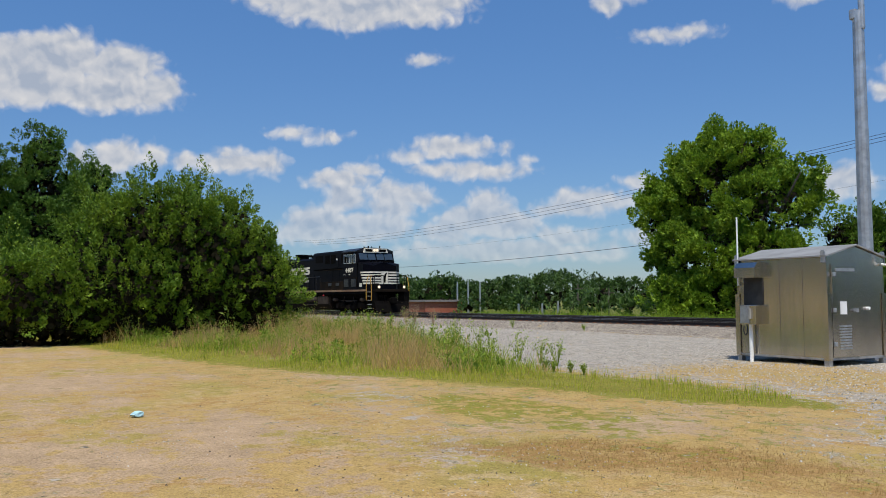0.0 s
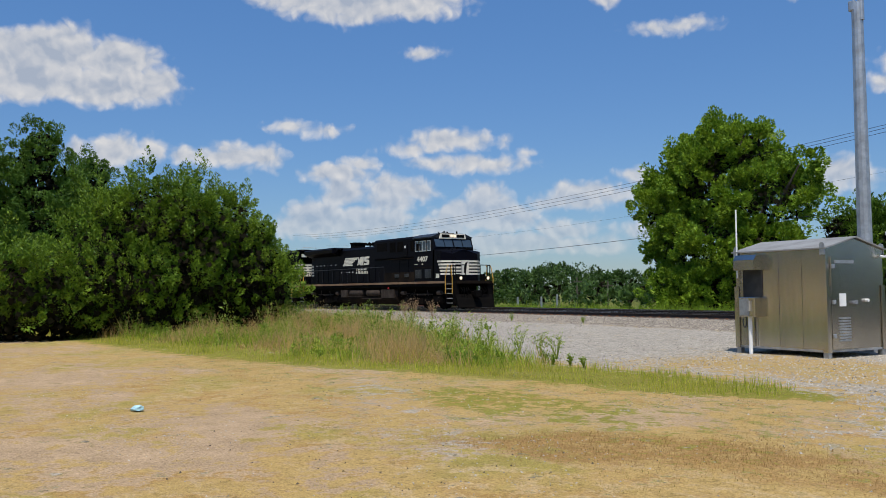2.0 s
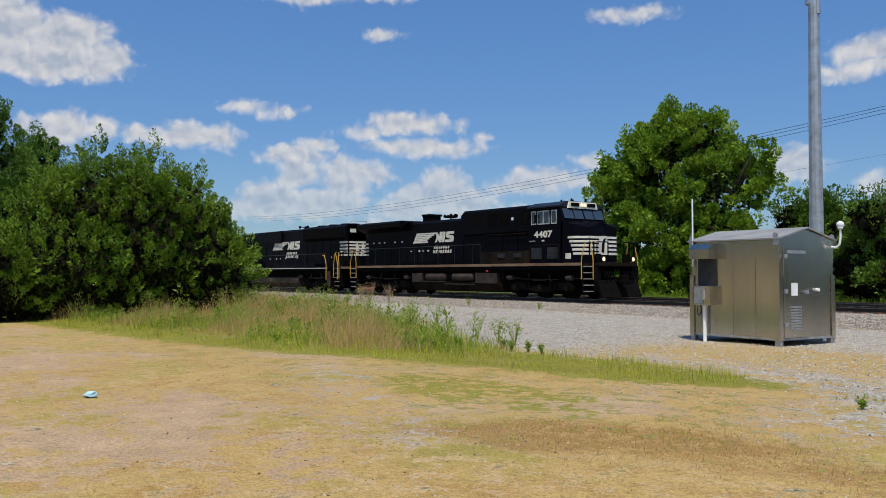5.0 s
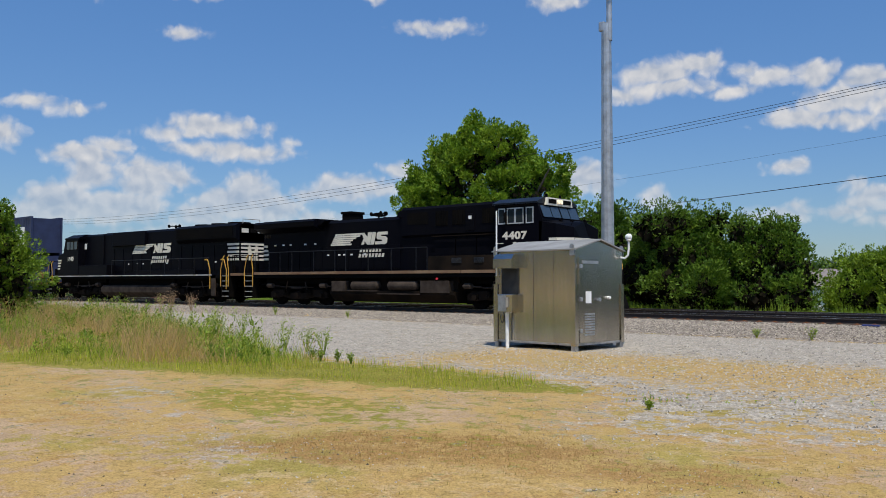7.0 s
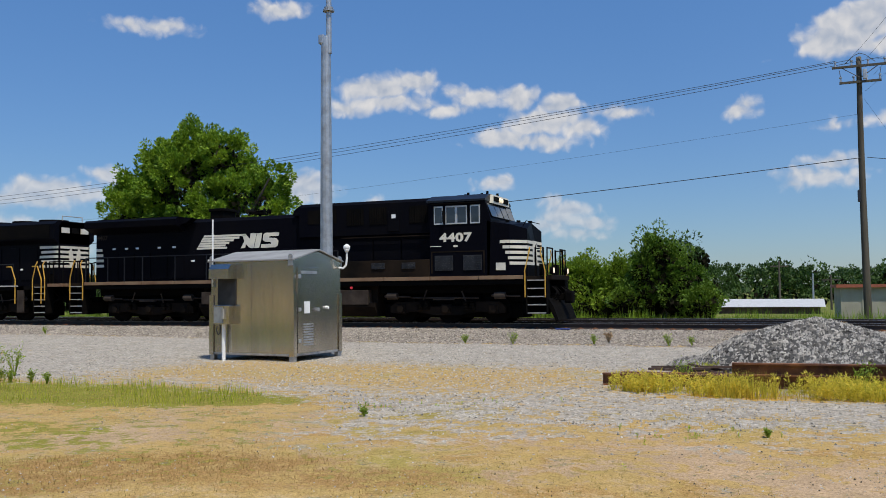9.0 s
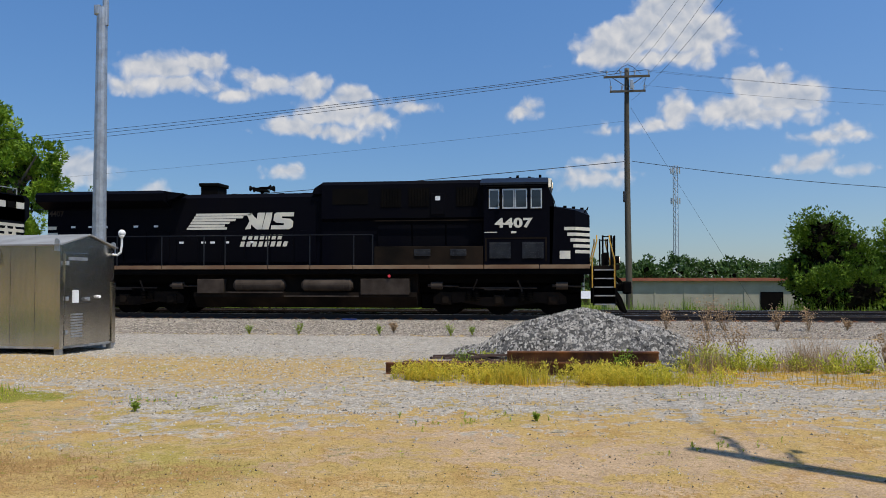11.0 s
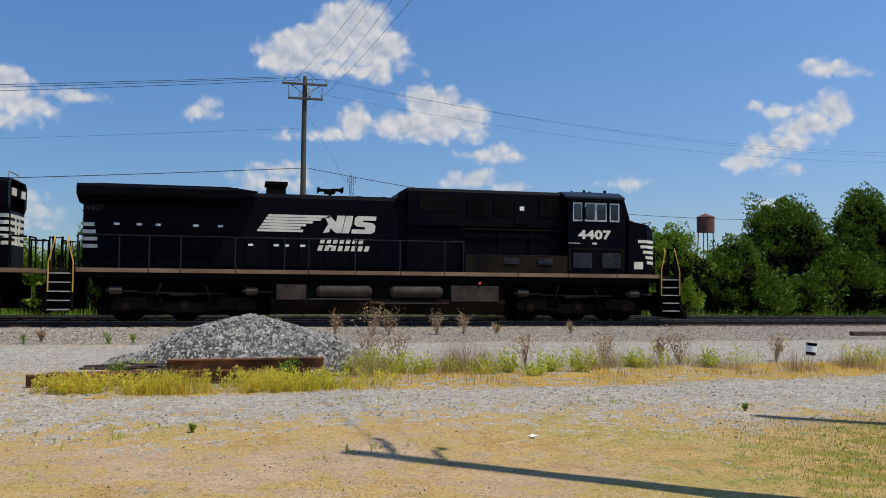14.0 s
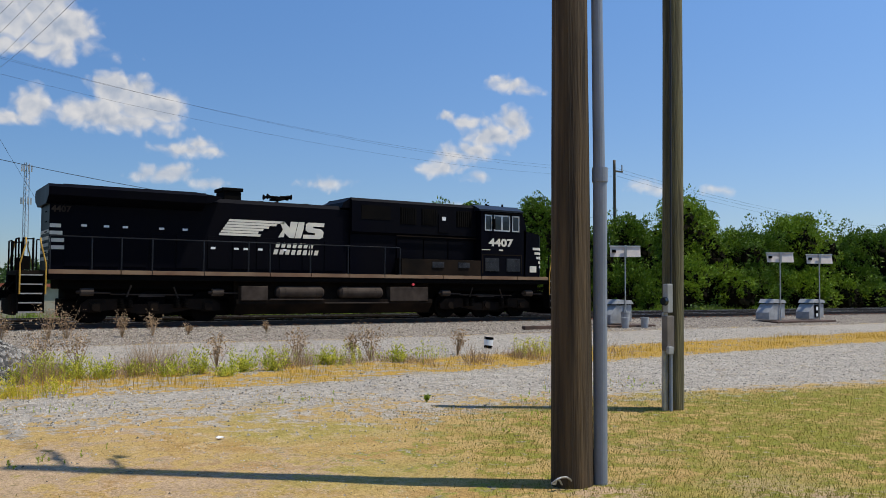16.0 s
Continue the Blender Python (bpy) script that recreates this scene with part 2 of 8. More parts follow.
def mat(name, col, rough=0.7, metal=0.0, var=0.25, scale=3.0, bump=0.15, fine=60.0, col2=None, streak=0.0, spread=0.0, spec=0.4, coat=0.0):
    """Two scales of variation in colour, fine relief, optional upright streaks of dirt in col2 and a spread from object to object."""
    m, n, l, p = base_nodes(name)
    tc = n.new("ShaderNodeTexCoord")
    big, small = n.new("ShaderNodeTexNoise"), n.new("ShaderNodeTexNoise")
    big.inputs["Scale"].default_value, big.inputs["Detail"].default_value = scale, 6
    small.inputs["Scale"].default_value, small.inputs["Detail"].default_value = fine, 4
    for t in (big, small):
        l.new(tc.outputs["Object"], t.inputs["Vector"])
    if streak:
        mp = n.new("ShaderNodeMapping")
        mp.inputs["Scale"].default_value = (1, 1, streak)
        l.new(tc.outputs["Object"], mp.inputs["Vector"])
        l.new(mp.outputs[0], big.inputs["Vector"])
        l.new(mp.outputs[0], small.inputs["Vector"])
    ramp = n.new("ShaderNodeMapRange")
    ramp.inputs["From Min"].default_value, ramp.inputs["From Max"].default_value = 0.35, 0.68
    l.new(big.outputs[0], ramp.inputs["Value"])
    mix = n.new("ShaderNodeMix")
    mix.data_type = "RGBA"
    c2 = col2 or tuple(c * (1 - var) for c in col)
    c1 = col if col2 else tuple(min(1, c * (1 + 0.5 * var)) for c in col)
    mix.inputs["A"].default_value, mix.inputs["B"].default_value = (*c1, 1), (*c2, 1)
    l.new(ramp.outputs[0], mix.inputs["Factor"])
    hsv = n.new("ShaderNodeHueSaturation")
    l.new(mix.outputs["Result"], hsv.inputs["Color"])
    val = n.new("ShaderNodeMapRange")
    val.inputs["To Min"].default_value, val.inputs["To Max"].default_value = 1 - var * 0.6, 1 + var * 0.6
    l.new(small.outputs[0], val.inputs["Value"])
    if spread:
        info = n.new("ShaderNodeObjectInfo")
        vr = n.new("ShaderNodeMath")
        vr.operation = "MULTIPLY_ADD"
        vr.inputs[1].default_value, vr.inputs[2].default_value = spread, -spread / 2
        l.new(info.outputs["Random"], vr.inputs[0])
        add = n.new("ShaderNodeMath")
        l.new(val.outputs[0], add.inputs[0])
        l.new(vr.outputs[0], add.inputs[1])
        l.new(add.outputs[0], hsv.inputs["Value"])
    else:
        l.new(val.outputs[0], hsv.inputs["Value"])
    l.new(hsv.outputs[0], p.inputs["Base Color"])
    p.inputs["Metallic"].default_value = metal
    p.inputs["Specular IOR Level"].default_value = spec
    p.inputs["Coat Weight"].default_value = coat
    rr = n.new("ShaderNodeMapRange")
    rr.inputs["To Min"].default_value, rr.inputs["To Max"].default_value = max(0.03, rough - 0.12), min(1, rough + 0.12)
    l.new(big.outputs[0], rr.inputs["Value"])
    l.new(rr.outputs[0], p.inputs["Roughness"])
    if bump:
        b = n.new("ShaderNodeBump")
        b.inputs["Strength"].default_value, b.inputs["Distance"].default_value = bump, 0.02
        l.new(small.outputs[0], b.inputs["Height"])
        l.new(b.outputs[0], p.inputs["Normal"])
    return m


def leafy(name, col, col2, through_light=0.35, rough=0.55, spread=0.25):
    """Leaves and blades: colour from leaf to leaf, some light passing through."""
    m, n, l, p = base_nodes(name)
    geo = n.new("ShaderNodeNewGeometry")
    tc, ns = n.new("ShaderNodeTexCoord"), n.new("ShaderNodeTexNoise")
    ns.inputs["Scale"].default_value = 0.7
    l.new(tc.outputs["Object"], ns.inputs["Vector"])
    mix = n.new("ShaderNodeMix")
    mix.data_type = "RGBA"
    mix.inputs["A"].default_value, mix.inputs["B"].default_value = (*col, 1), (*col2, 1)
    avg = n.new("ShaderNodeMath")
    avg.operation = "MULTIPLY_ADD"
    avg.inputs[1].default_value = 0.6
    l.new(geo.outputs["Random Per Island"], avg.inputs[0])
    half = n.new("ShaderNodeMath")
    half.operation = "MULTIPLY_ADD"
    half.inputs[1].default_value, half.inputs[2].default_value = 1.4, -0.5
    l.new(ns.outputs[0], half.inputs[0])
    l.new(half.outputs[0], avg.inputs[2])
    l.new(avg.outputs[0], mix.inputs["Factor"])
    hsv = n.new("ShaderNodeHueSaturation")
    v = n.new("ShaderNodeMapRange")
    v.inputs["To Min"].default_value, v.inputs["To Max"].default_value = 1 - spread, 1 + spread
    l.new(geo.outputs["Random Per Island"], v.inputs["Value"])
    l.new(v.outputs[0], hsv.inputs["Value"])
    l.new(mix.outputs["Result"], hsv.inputs["Color"])
    l.new(hsv.outputs[0], p.inputs["Base Color"])
    p.inputs["Roughness"].default_value = rough
    p.inputs["Specular IOR Level"].default_value = 0.25
    tr = n.new("ShaderNodeBsdfTranslucent")
    l.new(hsv.outputs[0], tr.inputs["Color"])
    ms = n.new("ShaderNodeMixShader")
    ms.inputs[0].default_value = through_light
    l.new(p.outputs[0], ms.inputs[1])
    l.new(tr.outputs[0], ms.inputs[2])
    l.new(ms.outputs[0], n["Material Output"].inputs["Surface"])
    return m


def glassy(name, col=(0.02, 0.025, 0.03), rough=0.06):
    m, n, l, p = base_nodes(name)
    p.inputs["Base Color"].default_value = (*col, 1)
    p.inputs["Roughness"].default_value = rough
    p.inputs["Specular IOR Level"].default_value = 0.7
    return m


def glow(name, col, power):
    m, n, l, p = base_nodes(name)
    p.inputs["Base Color"].default_value = (*col, 1)
    p.inputs["Emission Color"].default_value = (*col, 1)
    p.inputs["Emission Strength"].default_value = power
    return m


BLACK = mat("black_loco_paint", (0.0026, 0.0027, 0.0052), 0.42, var=0.3, scale=0.8, bump=0.03, fine=30, col2=(0.0042, 0.0040, 0.0052), streak=0.15, spec=0.03)
DIRTY = mat("dusty_black_paint", (0.008, 0.0066, 0.0052), 0.8, var=0.4, scale=1.2, bump=0.1, col2=(0.022, 0.0150, 0.0100), spec=0.04)
ROOFBLACK = mat("sheeny_black_roof_paint", (0.006, 0.0065, 0.009), 0.38, var=0.3, scale=0.9, bump=0.03, fine=30, spec=0.35)
LOUVRE_AND_SHADE = mat("worn_louvre_and_hood_shade", (0.05, 0.05, 0.052), 0.4, 0.4, var=0.4, scale=3, bump=0.05, col2=(0.022, 0.022, 0.024))
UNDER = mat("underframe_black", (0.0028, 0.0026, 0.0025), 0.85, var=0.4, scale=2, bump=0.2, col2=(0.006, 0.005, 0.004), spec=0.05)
TANK = mat("dusty_brown_tank", (0.066, 0.050, 0.038), 0.75, var=0.3, scale=2, col2=(0.028, 0.021, 0.016), spec=0.1)
SILL = mat("tan_sill_stripe", (0.24, 0.155, 0.085), 0.7, var=0.35, scale=0.7, bump=0.1, col2=(0.14, 0.065, 0.032))
WHITESILL = mat("white_sill_stripe", (0.55, 0.54, 0.50), 0.7, var=0.35, scale=0.7, bump=0.1, col2=(0.34, 0.32, 0.29))
CREAM = mat("cream_lettering", (0.72, 0.67, 0.53), 0.6, var=0.15, scale=2, bump=0.02, col2=(0.56, 0.53, 0.45))
YELLOW = mat("yellow_handrail_paint", (0.62, 0.36, 0.04), 0.6, var=0.3, scale=6, col2=(0.36, 0.19, 0.03))
STEEL = mat("worn_step_steel", (0.42, 0.40, 0.36), 0.5, 0.3, var=0.3, scale=5)
GLASS = glassy("dark_glass")
CABGLASS = glassy("cab_glass", (0.03, 0.045, 0.06), 0.04)
ALU = mat("window_frame_aluminium", (0.52, 0.52, 0.50), 0.4, 0.5, var=0.15)
LAMP = glow("lit_headlight", (1.0, 0.80, 0.55), 0.55)
RED = mat("red_gladhand", (0.55, 0.03, 0.04), 0.5)
RAILSTEEL = mat("rail_web_rust", (0.040, 0.030, 0.025), 0.65, 0.2, var=0.35, scale=1.5, col2=(0.026, 0.020, 0.017))
RAILHEAD = mat("polished_rail_head", (0.34, 0.33, 0.32), 0.28, 0.9, var=0.15)
SLEEPER = mat("creosoted_sleeper", (0.075, 0.050, 0.038), 0.85, var=0.35, scale=4, col2=(0.14, 0.075, 0.055), spread=0.4)
STAINLESS = mat("brushed_aluminium_sheet", (0.54, 0.51, 0.455), 0.22, 1.0, var=0.22, scale=1.1, bump=0.04, fine=14, streak=0.12)
GALV = mat("galvanised_steel", (0.43, 0.435, 0.43), 0.45, 0.75, var=0.25, scale=5, bump=0.06, fine=25)
GREYPAINT = mat("grey_cabinet_paint", (0.335, 0.34, 0.335), 0.55, var=0.25, scale=3, bump=0.03)
GREYCONDUIT = mat("grey_conduit_plastic", (0.22, 0.25, 0.30), 0.5, var=0.12, scale=3, bump=0.02)
WHITE = mat("white_paint", (0.78, 0.78, 0.75), 0.5, var=0.1, scale=4, bump=0.03)
WOODPOLE = mat("weathered_pole_wood", (0.118, 0.078, 0.038), 0.85, var=0.8, scale=13, bump=1.0, fine=60, col2=(0.026, 0.018, 0.011), streak=0.035)
GREENPOLE = mat("greenish_pole_wood", (0.160, 0.140, 0.068), 0.85, var=0.7, scale=13, bump=1.0, fine=60, col2=(0.050, 0.043, 0.022), streak=0.05)
FARPOLE = mat("dark_pole_wood", (0.085, 0.072, 0.050), 0.85, var=0.3, scale=5, streak=0.1)
WIRE = mat("black_cable", (0.02, 0.022, 0.026), 0.6, var=0.1)
RUST = mat("rusty_iron", (0.070, 0.028, 0.018), 0.85, 0.1, var=0.5, scale=3.4, bump=0.4, col2=(0.26, 0.105, 0.038))
PILE_SHADE = mat("ballast_with_gap_shade", (0.055, 0.052, 0.048), 0.85, var=0.3, scale=30, bump=0.3, spread=0.5)
BARK = mat("tree_bark", (0.10, 0.08, 0.06), 0.9, var=0.4, scale=8, bump=0.5, streak=0.2)
LEAF_BUSH = leafy("juniper_leaf", (0.050, 0.125, 0.008), (0.190, 0.280, 0.019), 0.05, spread=0.25)
LEAF_CYP = leafy("cypress_leaf", (0.040, 0.102, 0.011), (0.105, 0.185, 0.018), 0.08, spread=0.2)
LEAF_TREE = leafy("broad_leaf", (0.085, 0.195, 0.012), (0.250, 0.350, 0.026), 0.28, spread=0.25)
LEAF_SHRUB = leafy("shrub_leaf", (0.095, 0.185, 0.010), (0.215, 0.305, 0.022), 0.2)
LEAF_DARK = leafy("dark_shrub_leaf", (0.044, 0.112, 0.007), (0.135, 0.212, 0.016), 0.12)
LEAF_FAR = leafy("far_leaf", (0.024, 0.060, 0.012), (0.066, 0.115, 0.020), 0.12)
GRASS_GREEN = leafy("green_blade", (0.31, 0.40, 0.030), (0.56, 0.50, 0.07), 0.55)
GRASS_DRY = leafy("dry_blade", (0.53, 0.35, 0.12), (0.40, 0.31, 0.080), 0.4)
GRASS_TALL = leafy("tall_dry_stem", (0.66, 0.45, 0.21), (0.52, 0.37, 0.13), 0.55)
GRASS_LAWN = leafy("lawn_blade", (0.125, 0.135, 0.016), (0.205, 0.160, 0.030), 0.35)
GRASS_GOLD = leafy("golden_verge_blade", (0.62, 0.37, 0.055), (0.42, 0.30, 0.045), 0.45)
WEED_DEAD = leafy("dead_weed", (0.42, 0.28, 0.15), (0.31, 0.21, 0.12), 0.15)
WEED_GREEN = leafy("weed_leaf", (0.20, 0.32, 0.030), (0.44, 0.48, 0.06), 0.55)
CONT = mat("dark_blue_container_paint", (0.022, 0.030, 0.075), 0.55, var=0.3, scale=1)
BRICKWALL = mat("rendered_wall", (0.36, 0.33, 0.25), 0.9, var=0.12, scale=1)
REDROOF = mat("red_metal_fascia", (0.34, 0.10, 0.055), 0.7, var=0.2)
ROOFGREY = mat("shingle_roof", (0.21, 0.18, 0.165), 0.9, var=0.2)
WHITEROOF = mat("white_metal_roof", (0.46, 0.46, 0.45), 0.5, var=0.1)
BARETIMBER = mat("dark_timber_beam", (0.11, 0.065, 0.045), 0.85, var=0.4, scale=3, col2=(0.06, 0.04, 0.03))
TANKRED = mat("rusty_red_tank", (0.13, 0.045, 0.032), 0.8, var=0.3, scale=0.8)
PLASTIC_CYAN = mat("pale_cyan_plastic", (0.42, 0.66, 0.72), 0.4)
PAPER = mat("white_paper", (0.80, 0.78, 0.74), 0.8)
BLUE = mat("blue_rag", (0.02, 0.045, 0.19), 0.7)
PANELBACK = mat("pale_panel_back", (0.58, 0.52, 0.46), 0.6, var=0.12)
BOXBROWN = mat("weathered_grey_brown_box", (0.17, 0.145, 0.125), 0.6, var=0.25, scale=4)
# inner twigs, near-black: a crown's own shade is put into the colour
TWIG_SHADE = mat("twig_with_painted_shade", (0.008, 0.009, 0.004), 0.95, var=0.3, scale=3, bump=0.0, col2=(0.014, 0.011, 0.007), spec=0.02)
VERGE_GREEN = leafy("rank_verge_blade", (0.52, 0.52, 0.045), (0.74, 0.58, 0.09), 0.6)
GRASS_DEAD = leafy("dead_lawn_blade", (0.36, 0.215, 0.075), (0.27, 0.165, 0.055), 0.3)
WEED_LEAF = leafy("broad_weed_leaf", (0.13, 0.235, 0.022), (0.33, 0.40, 0.05), 0.4)
VERGE_LEAF = leafy("verge_weed_leaf", (0.30, 0.38, 0.035), (0.62, 0.55, 0.08), 0.5)
CLOD = mat("dark_soil_clod", (0.075, 0.056, 0.040), 0.95, var=0.4, scale=9, bump=0.2)
ROOFALU = mat("weathered_roof_sheet", (0.31, 0.305, 0.285), 0.6, 0.35, var=0.2, scale=2, bump=0.05, fine=14)

# ---- building helpers ----
def part(name, bm, material, parent=None, label="", smooth=False):
    """One mesh object from a bmesh, under its thing."""
    me = bpy.data.meshes.new(name)
    bm.to_mesh(me)
    bm.free()
    return mesh_part(name, me, material, parent, label, smooth)


def mesh_part(name, me, material, parent=None, label="", smooth=False):
    me.materials.append(material)
    if smooth:
        me.polygons.foreach_set("use_smooth", [True] * len(me.polygons))
    ob = new(name, me)
    if parent is not None:
        ob.parent = parent
    if label:
        tagged(ob, label)
    return ob


def thing(name, m, label, category, group="", kind=""):
    ob = new(name)
    ob.empty_display_size = 0.2
    ob.matrix_world = m
    return tagged(ob, label, category, group, kind)


def box(bm, x0, x1, y0, y1, z0, z1, bevel=0.0):
    r = bmesh.ops.create_cube(bm, size=1)
    bmesh.ops.scale(bm, vec=(x1 - x0, y1 - y0, z1 - z0), verts=r["verts"])
    bmesh.ops.translate(bm, vec=((x0 + x1) / 2, (y0 + y1) / 2, (z0 + z1) / 2), verts=r["verts"])
    if bevel:
        edges = list({e for v in r["verts"] for e in v.link_edges})
        bmesh.ops.bevel(bm, geom=edges, offset=bevel, segments=2, affect="EDGES", profile=0.6)
    return bm


def boxes(*specs, bevel=0.0):
    bm = bmesh.new()
    for s in specs:
        box(bm, *s, bevel=bevel)
    return bm


def prism(bm, points, axis, a, b, bevel=0.0):
    """A polygon of (u, v) points drawn out from a to b along axis ('x': u, v = y, z; 'y': x, z; 'z': x, y)."""
    put = {"x": lambda u, v, w: (w, u, v), "y": lambda u, v, w: (u, w, v), "z": lambda u, v, w: (u, v, w)}[axis]
    lo = [bm.verts.new(put(u, v, a)) for u, v in points]
    hi = [bm.verts.new(put(u, v, b)) for u, v in points]
    faces = [bm.faces.new(lo), bm.faces.new(hi[::-1])]
    k = len(points)
    for i in range(k):
        faces.append(bm.faces.new((lo[i], hi[i], hi[(i + 1) % k], lo[(i + 1) % k])))
    bmesh.ops.recalc_face_normals(bm, faces=faces)
    if bevel:
        bmesh.ops.bevel(bm, geom=list({e for f in faces for e in f.edges}), offset=bevel, segments=2, affect="EDGES", profile=0.6)
    return bm


def rod(bm, p, q, r, r2=None, n=10):
    """A round bar from p to q."""
    p, q = Vector(p), Vector(q)
    d = q - p
    m = Matrix.Translation((p + q) / 2) @ d.to_track_quat("Z", "Y").to_matrix().to_4x4()
    bmesh.ops.create_cone(bm, cap_ends=True, segments=n, radius1=r, radius2=r if r2 is None else r2, depth=d.length, matrix=m)
    return bm


def rods(path, r, n=8):
    bm = bmesh.new()
    for a, b in zip(path, path[1:]):
        rod(bm, a, b, r, n=n)
    for c in path[1:-1]:
        bmesh.ops.create_icosphere(bm, subdivisions=1, radius=r * 1.02, matrix=Matrix.Translation(c))
    return bm


def raw_mesh(name, verts, faces_n, attrs=()):
    """A mesh from an array of corners, every faces_n of which make a face of their own."""
    me = bpy.data.meshes.new(name)
    k = len(verts)
    me.vertices.add(k)
    me.vertices.foreach_set("co", np.asarray(verts, dtype=np.float32).ravel())
    me.loops.add(k)
    me.loops.foreach_set("vertex_index", np.arange(k, dtype=np.int32))
    nf = k // faces_n
    me.polygons.add(nf)
    me.polygons.foreach_set("loop_start", np.arange(nf, dtype=np.int32) * faces_n)
    me.update(calc_edges=True)
    return me


# ---- the lie of the land ----
TRACK_Y, RAIL_TOP = 30.95, 0.38        # the track's middle line runs along x
rng = np.random.default_rng(7)


def smooth01(t):
    t = np.clip(t, 0, 1)
    return t * t * (3 - 2 * t)


def lumps(x, y, s, seed):
    """Cheap smooth unevenness out of crossed waves."""
    r = np.random.default_rng(seed)
    out = 0
    for k in range(7):
        a, f, p = r.uniform(0, 6.28), s * r.uniform(0.6, 2.2), r.uniform(0, 6.28)
        out = out + np.sin((x * np.cos(a) + y * np.sin(a)) * f + p) / 7
    return out


def yard_edge(x):
    """y of the grey gravel's near edge."""
    return np.interp(x, [-70, -53, -30.4, -15.7, -12.9, -9.5, -7.0, -5.2, 2, 5.7, 8.3, 11.4, 14.4, 40], [30, 25.4, 18.0, 12.4, 11.9, 12.1, 11.4, 9.6, 10.5, 10.1, 9.8, 9.3, 8.7, 4])


def verge_low(x):
    return np.interp(x, [-2.6, 1.9, 5.2, 10.1, 17.9, 25, 60], [12.6, 13.3, 13.2, 13.8, 14.7, 15.3, 17])


def verge_high(x):
    return np.interp(x, [-2.6, 1.5, 2.4, 6.5, 9, 12.2, 23, 32, 60], [13.4, 14.8, 16.4, 16.6, 16.8, 17.2, 18.8, 19.4, 22])


def strip_low(x):
    return np.interp(x, [-80, -45, -26.2, -17, -11.8, -8.5, -7.2], [4, 4.6, 6.1, 7.4, 9.2, 9.8, 10.6])


# worn bare spots: middle, half lengths, turn, how bare
BARE_SPOTS = ((-9.6, 3.5, 2.6, 0.55, -0.35, 1.0), (-13.6, 3.1, 1.2, 0.4, -0.2, 0.8), (-8.4, 1.7, 1.6, 0.5, -0.2, 0.7), (-5.4, 8.75, 0.45, 0.25, 0.7, 0.9), (-6.6, 3.3, 0.9, 0.35, -0.5, 0.6), (-11.2, 5.9, 1.6, 0.4, -0.5, 0.55), (5.0, 5.2, 0.55, 0.5, 0.0, 1.0), (-7.9, 4.6, 0.8, 0.3, -0.5, 0.6))


def spot(x, y, cx, cy, a, b, turn_):
    """1 in the middle of a worn oval, 0 outside, with a ragged rim."""
    u, v = (x - cx) * math.cos(turn_) + (y - cy) * math.sin(turn_), (y - cy) * math.cos(turn_) - (x - cx) * math.sin(turn_)
    d = np.hypot(u / a, v / b) + 0.5 * lumps(x, y, 3.0, 77)
    return smooth01((1.35 - d) / 0.8)


def dead_patch(x, y):
    """The orange-brown dead grass."""
    return np.maximum.reduce([spot(x, y, -5.8, 6.3, 1.9, 1.0, 0.75), 0.8 * spot(x, y, -3.6, 6.6, 1.1, 0.5, 0.3), 0.6 * spot(x, y, 9.4, 6.4, 2.2, 0.9, -0.3), 0.5 * spot(x, y, 2.6, 7.4, 1.3, 0.5, 0.0)])


def bareness(x, y):
    """Where the turf is worn through to pale dirt: 0 to 1 in soft blotches."""
    base = np.interp(x, [-22, -15, -7, -3, 3, 8, 12], [0.42, 0.52, 0.50, 0.24, 0.26, 0.16, 0.0]) - 0.40 * smooth01((y - 6.0 + 0.25 * (x + 8)) / 3.0) * (x < -6)
    return np.clip(base + 0.75 * lumps(x, 1.7 * y, 0.55, 201) + 0.55 * lumps(x, 1.5 * y, 1.6, 202) + 0.30 * lumps(x, y, 4.2, 203), 0, 1)


def stony(x, y):
    """How far the road's gravel has spread over the turf before the gravel's edge."""
    return smooth01((y - yard_edge(x) + 2.2 + 1.4 * lumps(x, 1.6 * y, 0.9, 205) + 0.8 * lumps(x, y, 2.6, 206)) / 2.6) * smooth01((x + 7.5) / 2.5) * smooth01((13 - x) / 4)


def ground_z(x, y):
    x, y = np.asarray(x, float), np.asarray(y, float)
    z = 0.03 * lumps(x, y, 0.9, 1) + 0.012 * lumps(x, y, 3.1, 2)
    bed = smooth01((y - 24.0) / 4.6) * smooth01((43.5 - y) / 4.5)
    flat = np.clip(bed, 0, 1)
    z = z * (1 - 0.8 * flat) + 0.19 * flat
    weeds = smooth01((x + 44) / 8) * smooth01((-15 - x) / 9) * smooth01((y - strip_low(x)) / 3) * smooth01((27.0 - y) / 3)
    fall = -1.25 * smooth01((y - 44) / 22)
    return z + 0.10 * weeds + fall


def spaced(lo, hi, step, far, grow):
    mid = list(np.arange(lo, hi + step / 2, step))
    up, s, v = [], step, hi
    while v < far:
        s *= grow
        v += s
        up.append(v)
    down, s, v = [], step, lo
    while v > -far:
        s *= grow
        v -= s
        down.append(v)
    return np.array(down[::-1] + mid + up)


